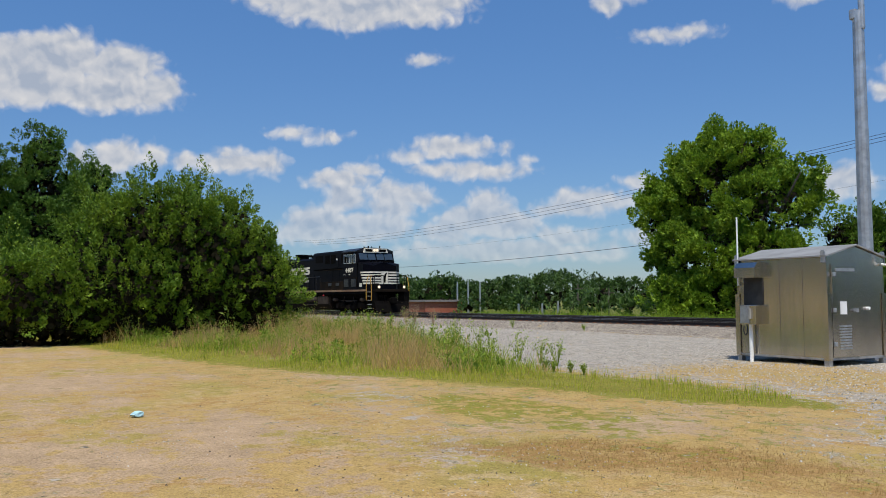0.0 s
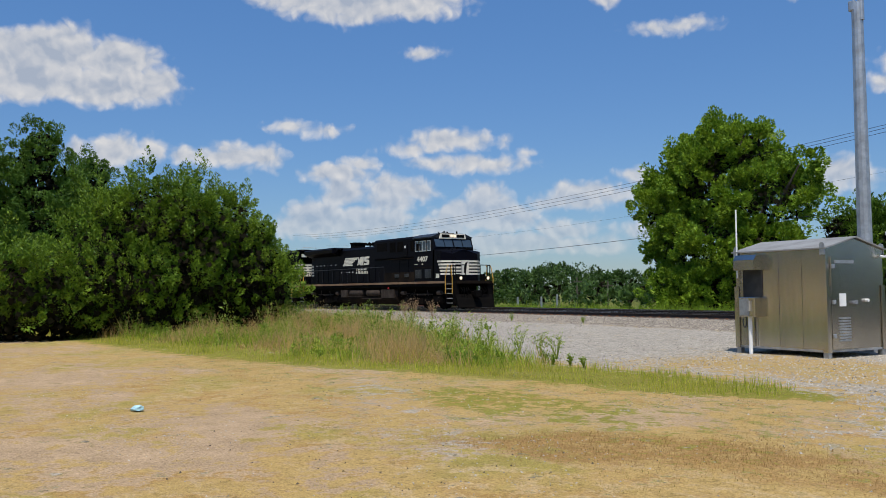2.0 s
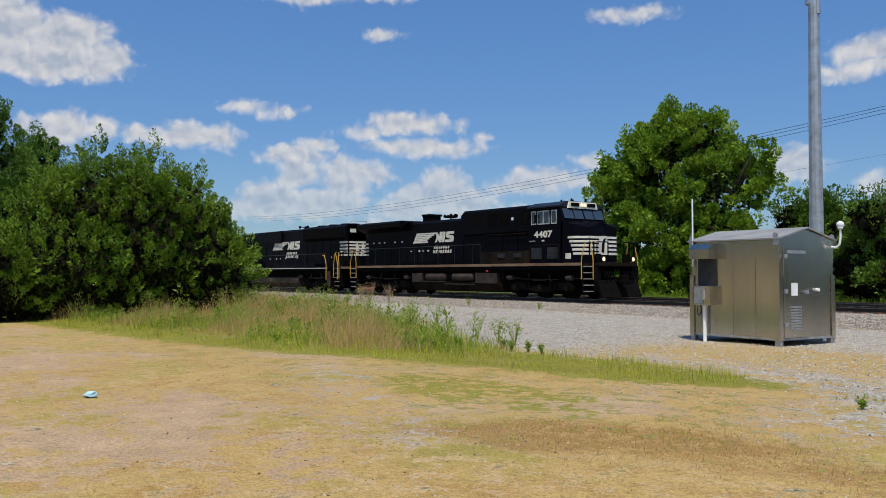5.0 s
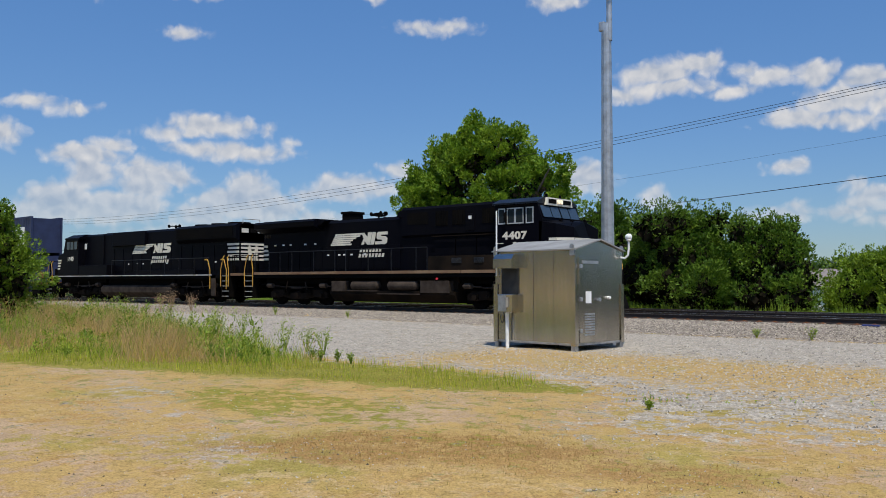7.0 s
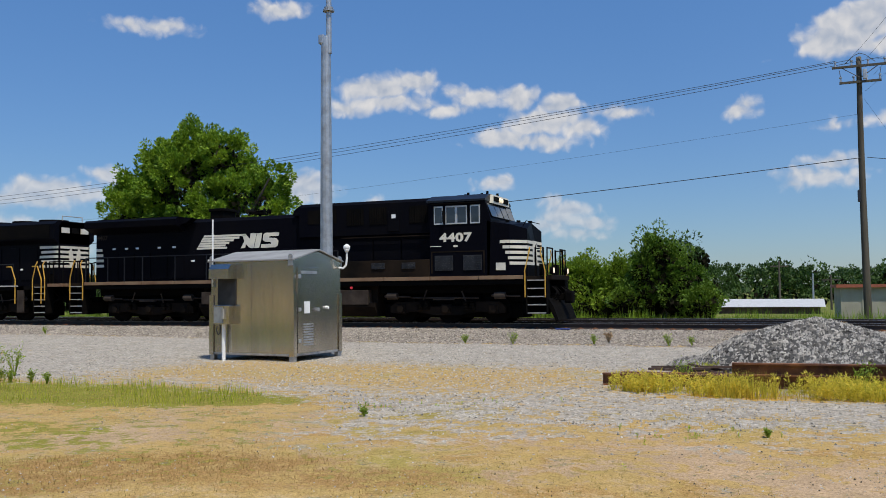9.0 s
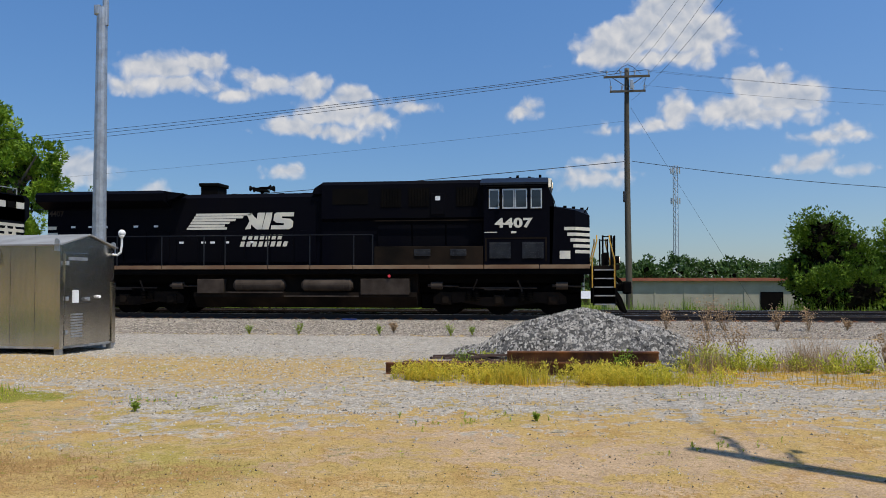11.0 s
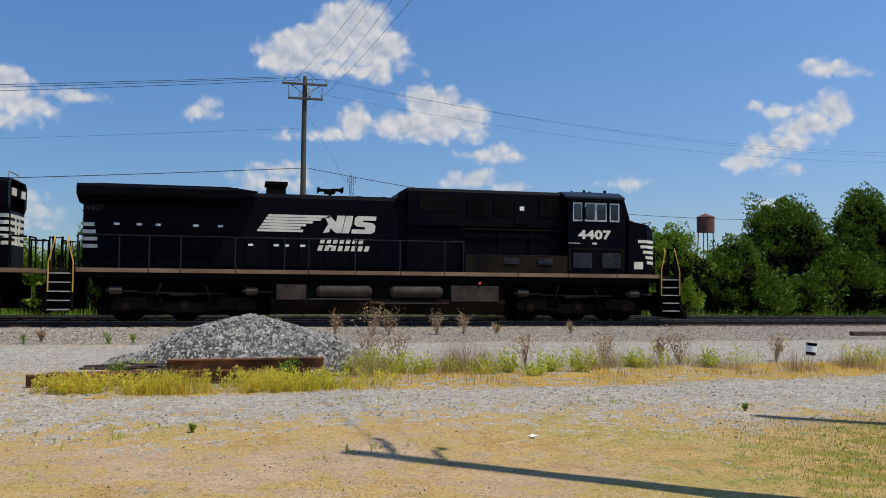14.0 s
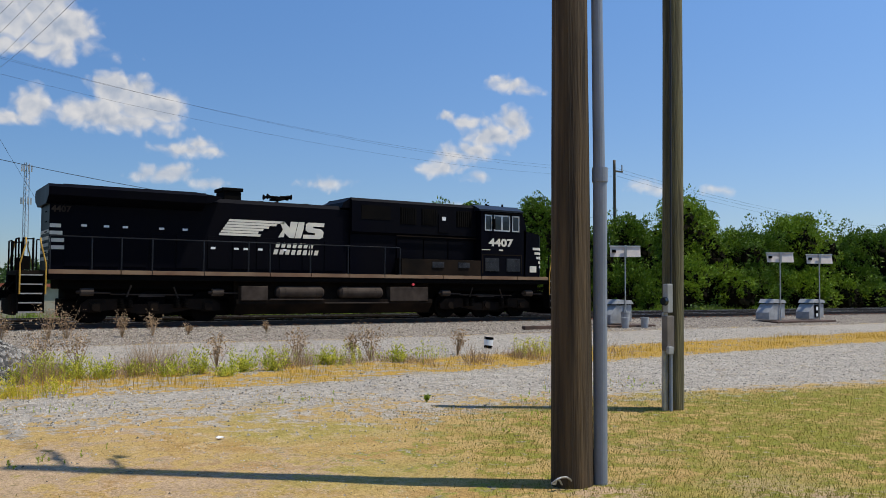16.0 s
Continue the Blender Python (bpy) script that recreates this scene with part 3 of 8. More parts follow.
def ground_material():
    m, n, l, p = base_nodes("ground_surface")
    tc = n.new("ShaderNodeTexCoord")

    def noise_at(scale, detail=5, rough=0.6):
        t = n.new("ShaderNodeTexNoise")
        t.inputs["Scale"].default_value, t.inputs["Detail"].default_value, t.inputs["Roughness"].default_value = scale, detail, rough
        l.new(tc.outputs["Object"], t.inputs["Vector"])
        return t.outputs[0]

    def attr(name):
        a = n.new("ShaderNodeAttribute")
        a.attribute_name = name
        return a.outputs["Fac"]

    def calc(op, a, b, c=None):
        k = n.new("ShaderNodeMath")
        k.operation = op
        for s, v in zip(k.inputs, (a, b, c)):
            if v is None:
                continue
            if isinstance(v, (int, float)):
                s.default_value = v
            else:
                l.new(v, s)
        return k.outputs[0]

    def step(v, lo, hi):
        r = n.new("ShaderNodeMapRange")
        r.interpolation_type = "SMOOTHSTEP"
        r.inputs["From Min"].default_value, r.inputs["From Max"].default_value = lo, hi
        l.new(v, r.inputs["Value"])
        return r.outputs[0]

    def blend(f, a, b):
        k = n.new("ShaderNodeMix")
        k.data_type = "RGBA"
        for s, v in zip((k.inputs["Factor"], k.inputs["A"], k.inputs["B"]), (f, a, b)):
            if isinstance(v, tuple):
                s.default_value = (*v, 1)
            else:
                l.new(v, s)
        return k.outputs["Result"]

    big, mid, small, tuft, grit = noise_at(0.35), noise_at(1.7), noise_at(9, 6, 0.7), noise_at(24, 8, 0.75), noise_at(55, 3)
    cells = n.new("ShaderNodeTexVoronoi")
    cells.inputs["Scale"].default_value = 17
    l.new(tc.outputs["Object"], cells.inputs["Vector"])
    stones = n.new("ShaderNodeSeparateColor")
    l.new(cells.outputs["Color"], stones.inputs[0])
    pebble = stones.outputs[0]

    clump, fleck = noise_at(3.4, 6, 0.7), noise_at(7.5, 5, 0.7)
    dry = blend(step(mid, 0.44, 0.56), (0.490, 0.350, 0.125), (0.375, 0.245, 0.083))
    dry = blend(step(big, 0.50, 0.64), dry, (0.36, 0.30, 0.080))
    dry = blend(calc("MULTIPLY", step(clump, 0.48, 0.60), 0.75), dry, (0.53, 0.40, 0.205))
    dry = blend(calc("MULTIPLY", step(fleck, 0.54, 0.64), 0.6), dry, (0.27, 0.200, 0.068))
    dry = blend(calc("MULTIPLY", step(tuft, 0.54, 0.66), 0.6), dry, (0.26, 0.18, 0.062))
    dirt = blend(step(clump, 0.40, 0.6), (0.485, 0.355, 0.210), (0.39, 0.285, 0.165))
    dirt = blend(calc("MULTIPLY", step(tuft, 0.58, 0.68), 0.7), dirt, (0.26, 0.195, 0.115))
    green = blend(step(small, 0.35, 0.7), (0.190, 0.205, 0.027), (0.295, 0.250, 0.050))
    green = blend(step(tuft, 0.52, 0.66), green, (0.15, 0.170, 0.024))
    gold = blend(step(small, 0.35, 0.7), (0.46, 0.295, 0.050), (0.33, 0.225, 0.045))
    gravel = blend(pebble, (0.245, 0.222, 0.180), (0.47, 0.430, 0.360))
    gravel = blend(calc("MULTIPLY", step(clump, 0.48, 0.64), 0.6), gravel, (0.38, 0.335, 0.260))
    gravel = blend(calc("MULTIPLY", step(tuft, 0.60, 0.70), 0.6), gravel, (0.20, 0.175, 0.145))
    rock = blend(pebble, (0.15, 0.126, 0.100), (0.38, 0.335, 0.270))
    rock = blend(step(calc("MULTIPLY", pebble, step(stones.outputs[1], 0.7, 0.8)), 0.1, 0.5), rock, (0.09, 0.075, 0.065))
    wob = calc("MULTIPLY_ADD", small, 0.9, -0.45)
    wob2 = calc("ADD", calc("ADD", calc("MULTIPLY_ADD", mid, 1.3, -0.65), calc("MULTIPLY_ADD", clump, 2.0, -1.0)), calc("MULTIPLY_ADD", tuft, 0.7, -0.35))

    def mask(name, soft=0.16):
        return step(calc("ADD", attr(name), calc("ADD", wob, wob2)), 0.5 - soft, 0.5 + soft)

    brown = blend(step(small, 0.35, 0.7), (0.40, 0.255, 0.090), (0.32, 0.200, 0.070))
    brown = blend(step(tuft, 0.50, 0.64), brown, (0.23, 0.145, 0.055))
    c = blend(mask("bare"), dry, dirt)
    c = blend(mask("brown", 0.28), c, brown)
    c = blend(mask("green"), c, green)
    c = blend(mask("gravel"), c, gravel)
    c = blend(mask("gold"), c, gold)
    meadow = blend(step(mid, 0.4, 0.6), (0.105, 0.145, 0.030), (0.17, 0.175, 0.045))
    c = blend(mask("meadow"), c, meadow)
    c = blend(mask("ballast", 0.1), c, rock)
    speck = step(grit, 0.62, 0.72)
    c = blend(calc("MULTIPLY", speck, 0.5), c, (0.14, 0.105, 0.065))
    def span(v, lo, hi):
        r = n.new("ShaderNodeMapRange")
        r.inputs["From Min"].default_value, r.inputs["From Max"].default_value = 0.34, 0.66
        r.inputs["To Min"].default_value, r.inputs["To Max"].default_value = lo, hi
        r.clamp = False
        l.new(v, r.inputs["Value"])
        return r.outputs[0]

    grain = n.new("ShaderNodeHueSaturation")
    l.new(calc("MULTIPLY", span(tuft, 0.72, 1.26), calc("MULTIPLY", span(grit, 0.76, 1.26), span(mid, 0.78, 1.02))), grain.inputs["Value"])
    grain.inputs["Hue"].default_value = 0.493
    l.new(c, grain.inputs["Color"])
    l.new(grain.outputs[0], p.inputs["Base Color"])
    p.inputs["Roughness"].default_value = 0.95
    p.inputs["Specular IOR Level"].default_value = 0.1
    b = n.new("ShaderNodeBump")
    b.inputs["Strength"].default_value, b.inputs["Distance"].default_value = 0.6, 0.03
    l.new(calc("MULTIPLY_ADD", cells.outputs["Distance"], 0.9, grit), b.inputs["Height"])
    l.new(b.outputs[0], p.inputs["Normal"])
    return m


def build_ground():
    xs, ys = spaced(-48, 44, 0.25, 3000, 1.18), spaced(-4, 45, 0.23, 3000, 1.18)
    gx, gy = np.meshgrid(xs, ys)
    gz = ground_z(gx, gy)
    far = smooth01((np.hypot(gx, gy) - 60) / 60)
    gz = gz * (1 - far) + far * np.where(gy > 44, -1.3, -0.15)
    nx, ny = len(xs), len(ys)
    me = bpy.data.meshes.new("ground")
    idx = np.arange(nx * ny).reshape(ny, nx)
    quads = np.stack([idx[:-1, :-1], idx[:-1, 1:], idx[1:, 1:], idx[1:, :-1]], -1).reshape(-1, 4)
    me.vertices.add(nx * ny)
    me.vertices.foreach_set("co", np.stack([gx, gy, gz], -1).astype(np.float32).ravel())
    me.loops.add(quads.size)
    me.loops.foreach_set("vertex_index", quads.astype(np.int32).ravel())
    me.polygons.add(len(quads))
    me.polygons.foreach_set("loop_start", np.arange(len(quads), dtype=np.int32) * 4)
    me.polygons.foreach_set("use_smooth", np.ones(len(quads), bool))
    me.update(calc_edges=True)
    x, y = gx.ravel(), gy.ravel()
    ye, vl, vh, sl = yard_edge(x), verge_low(x), verge_high(x), strip_low(x)

    def edge(v, w):
        return np.clip(0.5 + v / w, 0, 1)

    yard = edge(y - ye, 1.6) * edge(24.4 - y, 1.0)
    # yellowed grass growing into the gravel round the cabinet
    worn = edge(y - 12.2, 3) * edge(17.6 - y, 2.5) * edge(x + 13.5, 3) * edge(-2.5 - x, 4)
    near_right = edge(y - ye + 1.5, 3) * edge(2.2 - (y - ye), 2.5) * edge(x + 6, 3) * edge(9 - x, 5)
    yard = yard * (1 - 0.55 * worn) * (1 - 0.35 * near_right)
    gold = edge(y - vl, 0.5) * edge(vh - y, 0.8) * edge(x + 2.6, 0.5)
    gold = np.maximum(gold * np.clip(0.30 + 0.018 * (x + 10) + 0.12 * lumps(x, y, 1.1, 91), 0.3, 0.8), 0.36 * worn)
    strip = edge(y - sl, 0.8) * edge(ye - y, 0.8) * edge(-6.6 - x, 1.5)
    patch = edge(1.5 - np.hypot((x + 9.3) / 1.9, (y - 7.4) / 0.75), 1.2) * 0.55
    haze_green = 0.30 * edge(y - 5.2, 3) * edge(-3.5 - x, 4)
    lawn = edge(x - 4.2 - 0.25 * (y - 6), 3.2) * edge(ye - 0.4 - y, 1.2) * (0.58 + 0.35 * lumps(x, y, 0.8, 81))
    beyond = edge(y - 41.5, 3)
    green = np.maximum.reduce([strip, patch, haze_green, lawn, beyond])
    bare = 0.9 * bareness(x, y)
    for cx, cy, a, b, turn_, amount in BARE_SPOTS:
        bare = np.maximum(bare, 0.85 * amount * spot(x, y, cx, cy, a, b, turn_))
    brown = np.maximum(0.68 * dead_patch(x, y), 0.62 * edge(y - vl - 1.2, 1.5) * edge(vh - y, 0.8) * edge(x - 1.5, 1.5) * edge(9.5 - x, 5))
    pebbly = 0.30 * spot(x, y, -11.6, 6.6, 2.6, 0.6, -0.4) + 0.30 * spot(x, y, -7.4, 4.9, 1.8, 0.5, -0.5)
    yard = np.maximum.reduce([yard, pebbly, 0.50 * stony(x, y) * edge(24.4 - y, 1.0) * (y < ye + 1)])
    ballast = edge(y - 24.3, 1.2) * edge(42.5 - y, 2)
    for name, v in (("gravel", yard), ("gold", gold), ("green", green), ("bare", np.clip(bare, 0, 1)), ("brown", brown), ("meadow", edge(y - 45.0, 4)), ("ballast", ballast)):
        a = me.attributes.new(name, "FLOAT", "POINT")
        a.data.foreach_set("value", np.asarray(v, dtype=np.float32))
    return tagged(mesh_part("ground", me, ground_material()), "dry yellow grass, bare dirt and pale gravel yard beside a railway", "ground", kind="structure")


build_ground()


# ---- two tracks ----
def build_track(y, name):
    t = thing(name, pose(0, y, 0), "pair of dark rusty steel rails on wooden sleepers in ballast", "railway track", "railway tracks", "structure")
    prof = [(-0.07, 0), (0.07, 0), (0.07, 0.015), (0.012, 0.035), (0.012, 0.13), (0.036, 0.142), (0.036, 0.172), (-0.036, 0.172), (-0.036, 0.142), (-0.012, 0.13), (-0.012, 0.035), (-0.07, 0.015)]
    for s in (-0.755, 0.755):
        bm = bmesh.new()
        prism(bm, [(u + s, v + 0.2) for u, v in prof], "x", -500, 500)
        rail = part("rail", bm, RAILSTEEL, t)
        part("rail_head", boxes((-500, 500, s - 0.034, s + 0.034, 0.372, 0.38)), RAILHEAD, rail, "rail head polished by wheels")
    return t


near_track = build_track(TRACK_Y, "railway_track")
far_track = build_track(TRACK_Y + 4.2, "railway_track")

# ---- the train ----
def lettering(name, text, parent, material, x, y, z, size, flip=1, bold=0.012, stretch=1.0):
    """Raised letters on an upright side; flip -1 faces +y."""
    cu = bpy.data.curves.new(name, "FONT")
    cu.body, cu.size, cu.extrude, cu.offset = text, size, 0.004, bold
    cu.space_character = 1.08
    tmp = bpy.data.objects.new("letters", cu)
    scene.collection.objects.link(tmp)
    me = bpy.data.meshes.new_from_object(tmp.evaluated_get(bpy.context.evaluated_depsgraph_get()))
    bpy.data.objects.remove(tmp)
    m = Matrix.Translation((x, y, z)) @ Matrix.Rotation(radians(90), 4, "X")
    if flip < 0:
        m = Matrix.Translation((x, y, z)) @ Matrix.Rotation(radians(180), 4, "Z") @ Matrix.Rotation(radians(90), 4, "X")
    me.transform(m @ Matrix.Diagonal((stretch, 1, 1, 1)))
    return mesh_part(name, me, material, parent)


def slanted(bm, x0, x1, z0, z1, y, lean=0.32, t=0.008):
    """A flat leaning bar on a side wall."""
    s = lean * (z1 - z0)
    prism(bm, [(x0, z0), (x1, z0), (x1 + s, z1), (x0 + s, z1)], "y", y - t / 2, y + t / 2)
    return bm


def emblem(parent, x0, x1, z0, z1, y):
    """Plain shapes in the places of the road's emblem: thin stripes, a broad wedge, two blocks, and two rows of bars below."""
    w, h = x1 - x0, z1 - z0

    def put(name, bm):
        if y > 0:
            for v in bm.verts:
                v.co.x = x0 + x1 - v.co.x
            bmesh.ops.reverse_faces(bm, faces=bm.faces[:])
        part(name, bm, CREAM, parent)

    for k in range(6):
        za = z0 + h * (k + 0.06) / 6
        end = (0.375, 0.355, 0.40, 0.455, 0.525, 0.60)[k]
        put("emblem_stripe", slanted(bmesh.new(), x0 + w * 0.017 * k, x0 + w * end, za, za + h * 0.138, y, 0.35))
    put("emblem_block", prism(bmesh.new(), [(x0 + w * u, z0 + h * v) for u, v in ((0.545, 0.0), (0.60, 0.04), (0.605, 0.30), (0.655, 0.0), (0.70, 0.0), (0.735, 1.0), (0.665, 1.0), (0.655, 0.62), (0.60, 1.0), (0.565, 0.86), (0.59, 0.5))], "y", y - .004, y + .004))
    put("emblem_block", prism(bmesh.new(), [(x0 + w * u, z0 + h * v) for u, v in ((0.705, 0.0), (0.765, 0.0), (0.79, 0.55), (0.80, 1.0), (0.742, 1.0))], "y", y - .004, y + .004))
    put("emblem_block", prism(bmesh.new(), [(x0 + w * u, z0 + h * v) for u, v in ((0.785, 0.0), (0.955, 0.0), (0.985, 0.12), (0.992, 0.45), (0.965, 0.62), (0.885, 0.66), (0.887, 0.76), (0.995, 0.76), (1.0, 1.0), (0.84, 1.0), (0.815, 0.88), (0.81, 0.52), (0.835, 0.40), (0.905, 0.36), (0.903, 0.24), (0.79, 0.24))], "y", y - .004, y + .004))
    for za, zb, xa, xb, k in ((-0.60, -0.32, 0.52, 0.90, 7), (-1.02, -0.72, 0.50, 0.95, 8)):
        step_ = w * (xb - xa) / k
        for j in range(k):
            xs = x0 + w * xa + j * step_
            put("name_bar", slanted(bmesh.new(), xs, xs + step_ * 0.66, z0 + h * za, z0 + h * zb, y, 0.3))


def wheelset(parent, x, r=0.53):
    """Two flanged wheels on an axle."""
    bm = bmesh.new()
    for s in (-1, 1):
        rod(bm, (0, s * 0.70, 0), (0, s * 0.83, 0), r, n=28)
        rod(bm, (0, s * 0.67, 0), (0, s * 0.70, 0), r + 0.025, n=28)
        rod(bm, (0, s * 0.83, 0), (0, s * 0.86, 0), 0.30, 0.26, n=20)
        for k in range(5):
            a = k * 1.2566
            rod(bm, (0.38 * math.cos(a), s * 0.82, 0.38 * math.sin(a)), (0.38 * math.cos(a), s * 0.845, 0.38 * math.sin(a)), 0.05, n=8)
    rod(bm, (0, -0.95, 0), (0, 0.95, 0), 0.09, n=12)
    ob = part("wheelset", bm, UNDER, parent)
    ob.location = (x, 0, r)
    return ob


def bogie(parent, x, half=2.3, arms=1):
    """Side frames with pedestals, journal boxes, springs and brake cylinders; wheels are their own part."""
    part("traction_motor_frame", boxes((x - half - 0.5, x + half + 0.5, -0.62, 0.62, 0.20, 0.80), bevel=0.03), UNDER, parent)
    for s in (-1, 1):
        y0, y1 = (-1.16, -1.02) if s < 0 else (1.02, 1.16)
        bm = bmesh.new()
        prism(bm, [(x - half, 0.62), (x - half + 0.25, 0.80), (x - 1.15, 0.80), (x - 0.95, 0.62), (x + 0.95, 0.62), (x + 1.15, 0.80), (x + half - 0.25, 0.80), (x + half, 0.62),
                   (x + half, 0.40), (x + half - 0.35, 0.36), (x + 1.3, 0.44), (x + 0.45, 0.30), (x - 0.45, 0.30), (x - 1.3, 0.44), (x - half + 0.35, 0.36), (x - half, 0.40)], "y", y0, y1)
        side = part("side_frame", bm, DIRTY, parent)
        for ax in (-1.85, 0, 1.85):
            b = bmesh.new()
            box(b, x + ax - 0.19, x + ax + 0.19, y0 - 0.05 if s < 0 else y0, y1 if s < 0 else y1 + 0.05, 0.36, 0.70, bevel=0.03)
            rod(b, (x + ax, s * 1.18, 0.53), (x + ax, s * 1.27, 0.53), 0.13, n=14)
            part("journal_box", b, DIRTY, side)
        for ax in (-0.92, 0.92):
            b = bmesh.new()
            for dx in (-0.14, 0.14):
                for k in range(6):
                    rod(b, (x + ax + dx, s * 1.20, 0.50 + k * 0.055), (x + ax + dx, s * 1.20, 0.53 + k * 0.055), 0.11, n=12)
            part("coil_spring", b, UNDER, side)
        for ax in (-half - 0.05, half - 0.35):
            b = bmesh.new()
            rod(b, (x + ax, s * 1.28, 1.02), (x + ax + 0.40, s * 1.28, 1.02), 0.13, n=16)
            rod(b, (x + ax + 0.40, s * 1.28, 1.0), (x + ax + 0.95, s * 1.28, 0.99), 0.03, n=8)
            rod(b, (x + ax - 0.12, s * 1.28, 1.02), (x + ax, s * 1.28, 1.02), 0.05, n=8)
            part("brake_cylinder", b, TANK, side)
        b = bmesh.new()
        box(b, x - 0.5, x + 0.35, s * 1.20 - 0.06, s * 1.20 + 0.06, 0.86, 0.92)
        rod(b, (x - 1.4, s * 1.22, 0.95), (x + 1.3, s * 1.22, 0.93), 0.025)
        rod(b, (x - 0.9, s * 1.24, 0.86), (x - 0.75, s * 1.24, 1.25), 0.03)
        rod(b, (x + 0.8, s * 1.24, 0.82), (x + 0.65, s * 1.24, 1.2), 0.03)
        part("brake_rigging", b, TANK, side)


def end_platform(parent, x, way, yellow_rails=True):
    """Deck, corner steps, handrails, coupler and hoses at one end. way: +1 or -1, outwards along x."""
    def X(d):
        return x + way * d

    part("end_deck", boxes((min(x, X(0.86)), max(x, X(0.86)), -1.45, 1.45, 1.56, 1.70), bevel=0.01), DIRTY, parent)
    for s in (-1, 1):
        st = bmesh.new()
        for k in range(5):
            z = 0.40 + 0.29 * k
            box(st, min(X(0.14), X(0.82)), max(X(0.14), X(0.82)), s * 1.30 - 0.20, s * 1.30 + 0.20, z - 0.025, z + 0.012)
        part("step_treads", st, STEEL, parent, "steel steps with pale worn edges")
        side = bmesh.new()
        for d in (0.10, 0.84):
            box(side, X(d) - 0.02, X(d) + 0.02, s * 1.30 - 0.22, s * 1.30 + 0.22, 0.36, 1.6)
        box(side, min(X(0.1), X(0.84)), max(X(0.1), X(0.84)), s * 1.08 - 0.01, s * 1.08 + 0.01, 0.36, 1.6)
        part("step_well", side, UNDER, parent)
        for d in (0.06, 0.80):
            path = [(X(d), s * 1.54, 0.95), (X(d), s * 1.54, 1.9), (X(d) - way * 0.16 * (1 if d > .5 else -1), s * 1.52, 2.55), (X(d) - way * 0.16 * (1 if d > .5 else -1), s * 1.42, 2.72)]
            part("handrail", rods(path, 0.024), YELLOW if yellow_rails else UNDER, parent, "yellow grab rail")
        part("end_post", rods([(X(0.82), s * 0.55, 1.7), (X(0.82), s * 0.55, 2.70), (X(0.82), s * 1.30, 2.70), (X(0.82), s * 1.30, 1.7)], 0.026), UNDER, parent)
        gate = bmesh.new()
        for d, z0 in ((0.42, 1.7), (0.70, 1.7)):
            box(gate, X(d) - 0.03, X(d) + 0.03, s * 1.38 - 0.02, s * 1.38 + 0.02, z0, 2.72)
        box(gate, min(X(0.42), X(0.70)), max(X(0.42), X(0.70)), s * 1.38 - 0.015, s * 1.38 + 0.015, 2.66, 2.70)
        box(gate, X(0.55) - 0.09, X(0.55) + 0.09, s * 0.95 - 0.12, s * 0.95 + 0.12, 1.72, 2.15)
        part("end_gate", gate, UNDER, parent)
    c = bmesh.new()
    box(c, min(X(0.5), X(1.2)), max(X(0.5), X(1.2)), -0.16, 0.16, 0.82, 1.08, bevel=0.03)
    box(c, min(X(1.15), X(1.45)), max(X(1.15), X(1.45)), -0.22, 0.20, 0.72, 1.16, bevel=0.06)
    part("coupler", c, UNDER, parent)
    for k, yy in enumerate((-1.0, -0.8, -0.6, -0.42, 0.42, 0.6, 0.8, 1.0)):
        sag = 0.42 + 0.07 * (k % 3)
        pts = [(X(0.86 + 0.22 * math.sin(i * math.pi / 8)), yy + 0.05 * math.sin(i * 0.9 + k), 1.35 - sag * (i / 8) ** 0.8) for i in range(9)]
        part("air_hose", rods(pts, 0.022, 6), UNDER, parent)
    return X


def handrail_run(parent, xs, y, z0=1.77, z1=2.80):
    for x in xs:
        part("rail_post", rods([(x, y, z0 - 0.15), (x, y, z1)], 0.026, 6), ROOFBLACK, parent)
    part("walkway_rail", rods([(min(xs), y, z1), (max(xs), y, z1)], 0.022, 6), ROOFBLACK, parent)


def louvre(parent, x0, x1, y, z0, z1, n, s, material=None):
    bm = bmesh.new()
    box(bm, x0, x1, y - 0.012, y + 0.012, z0, z1)
    for k in range(n):
        z = z0 + (k + 0.5) * (z1 - z0) / n
        box(bm, x0 + 0.02, x1 - 0.02, min(y, y + s * 0.03), max(y, y + s * 0.03), z - (z1 - z0) / n * 0.28, z + (z1 - z0) / n * 0.1)
    part("louvre", bm, material or DIRTY, parent)


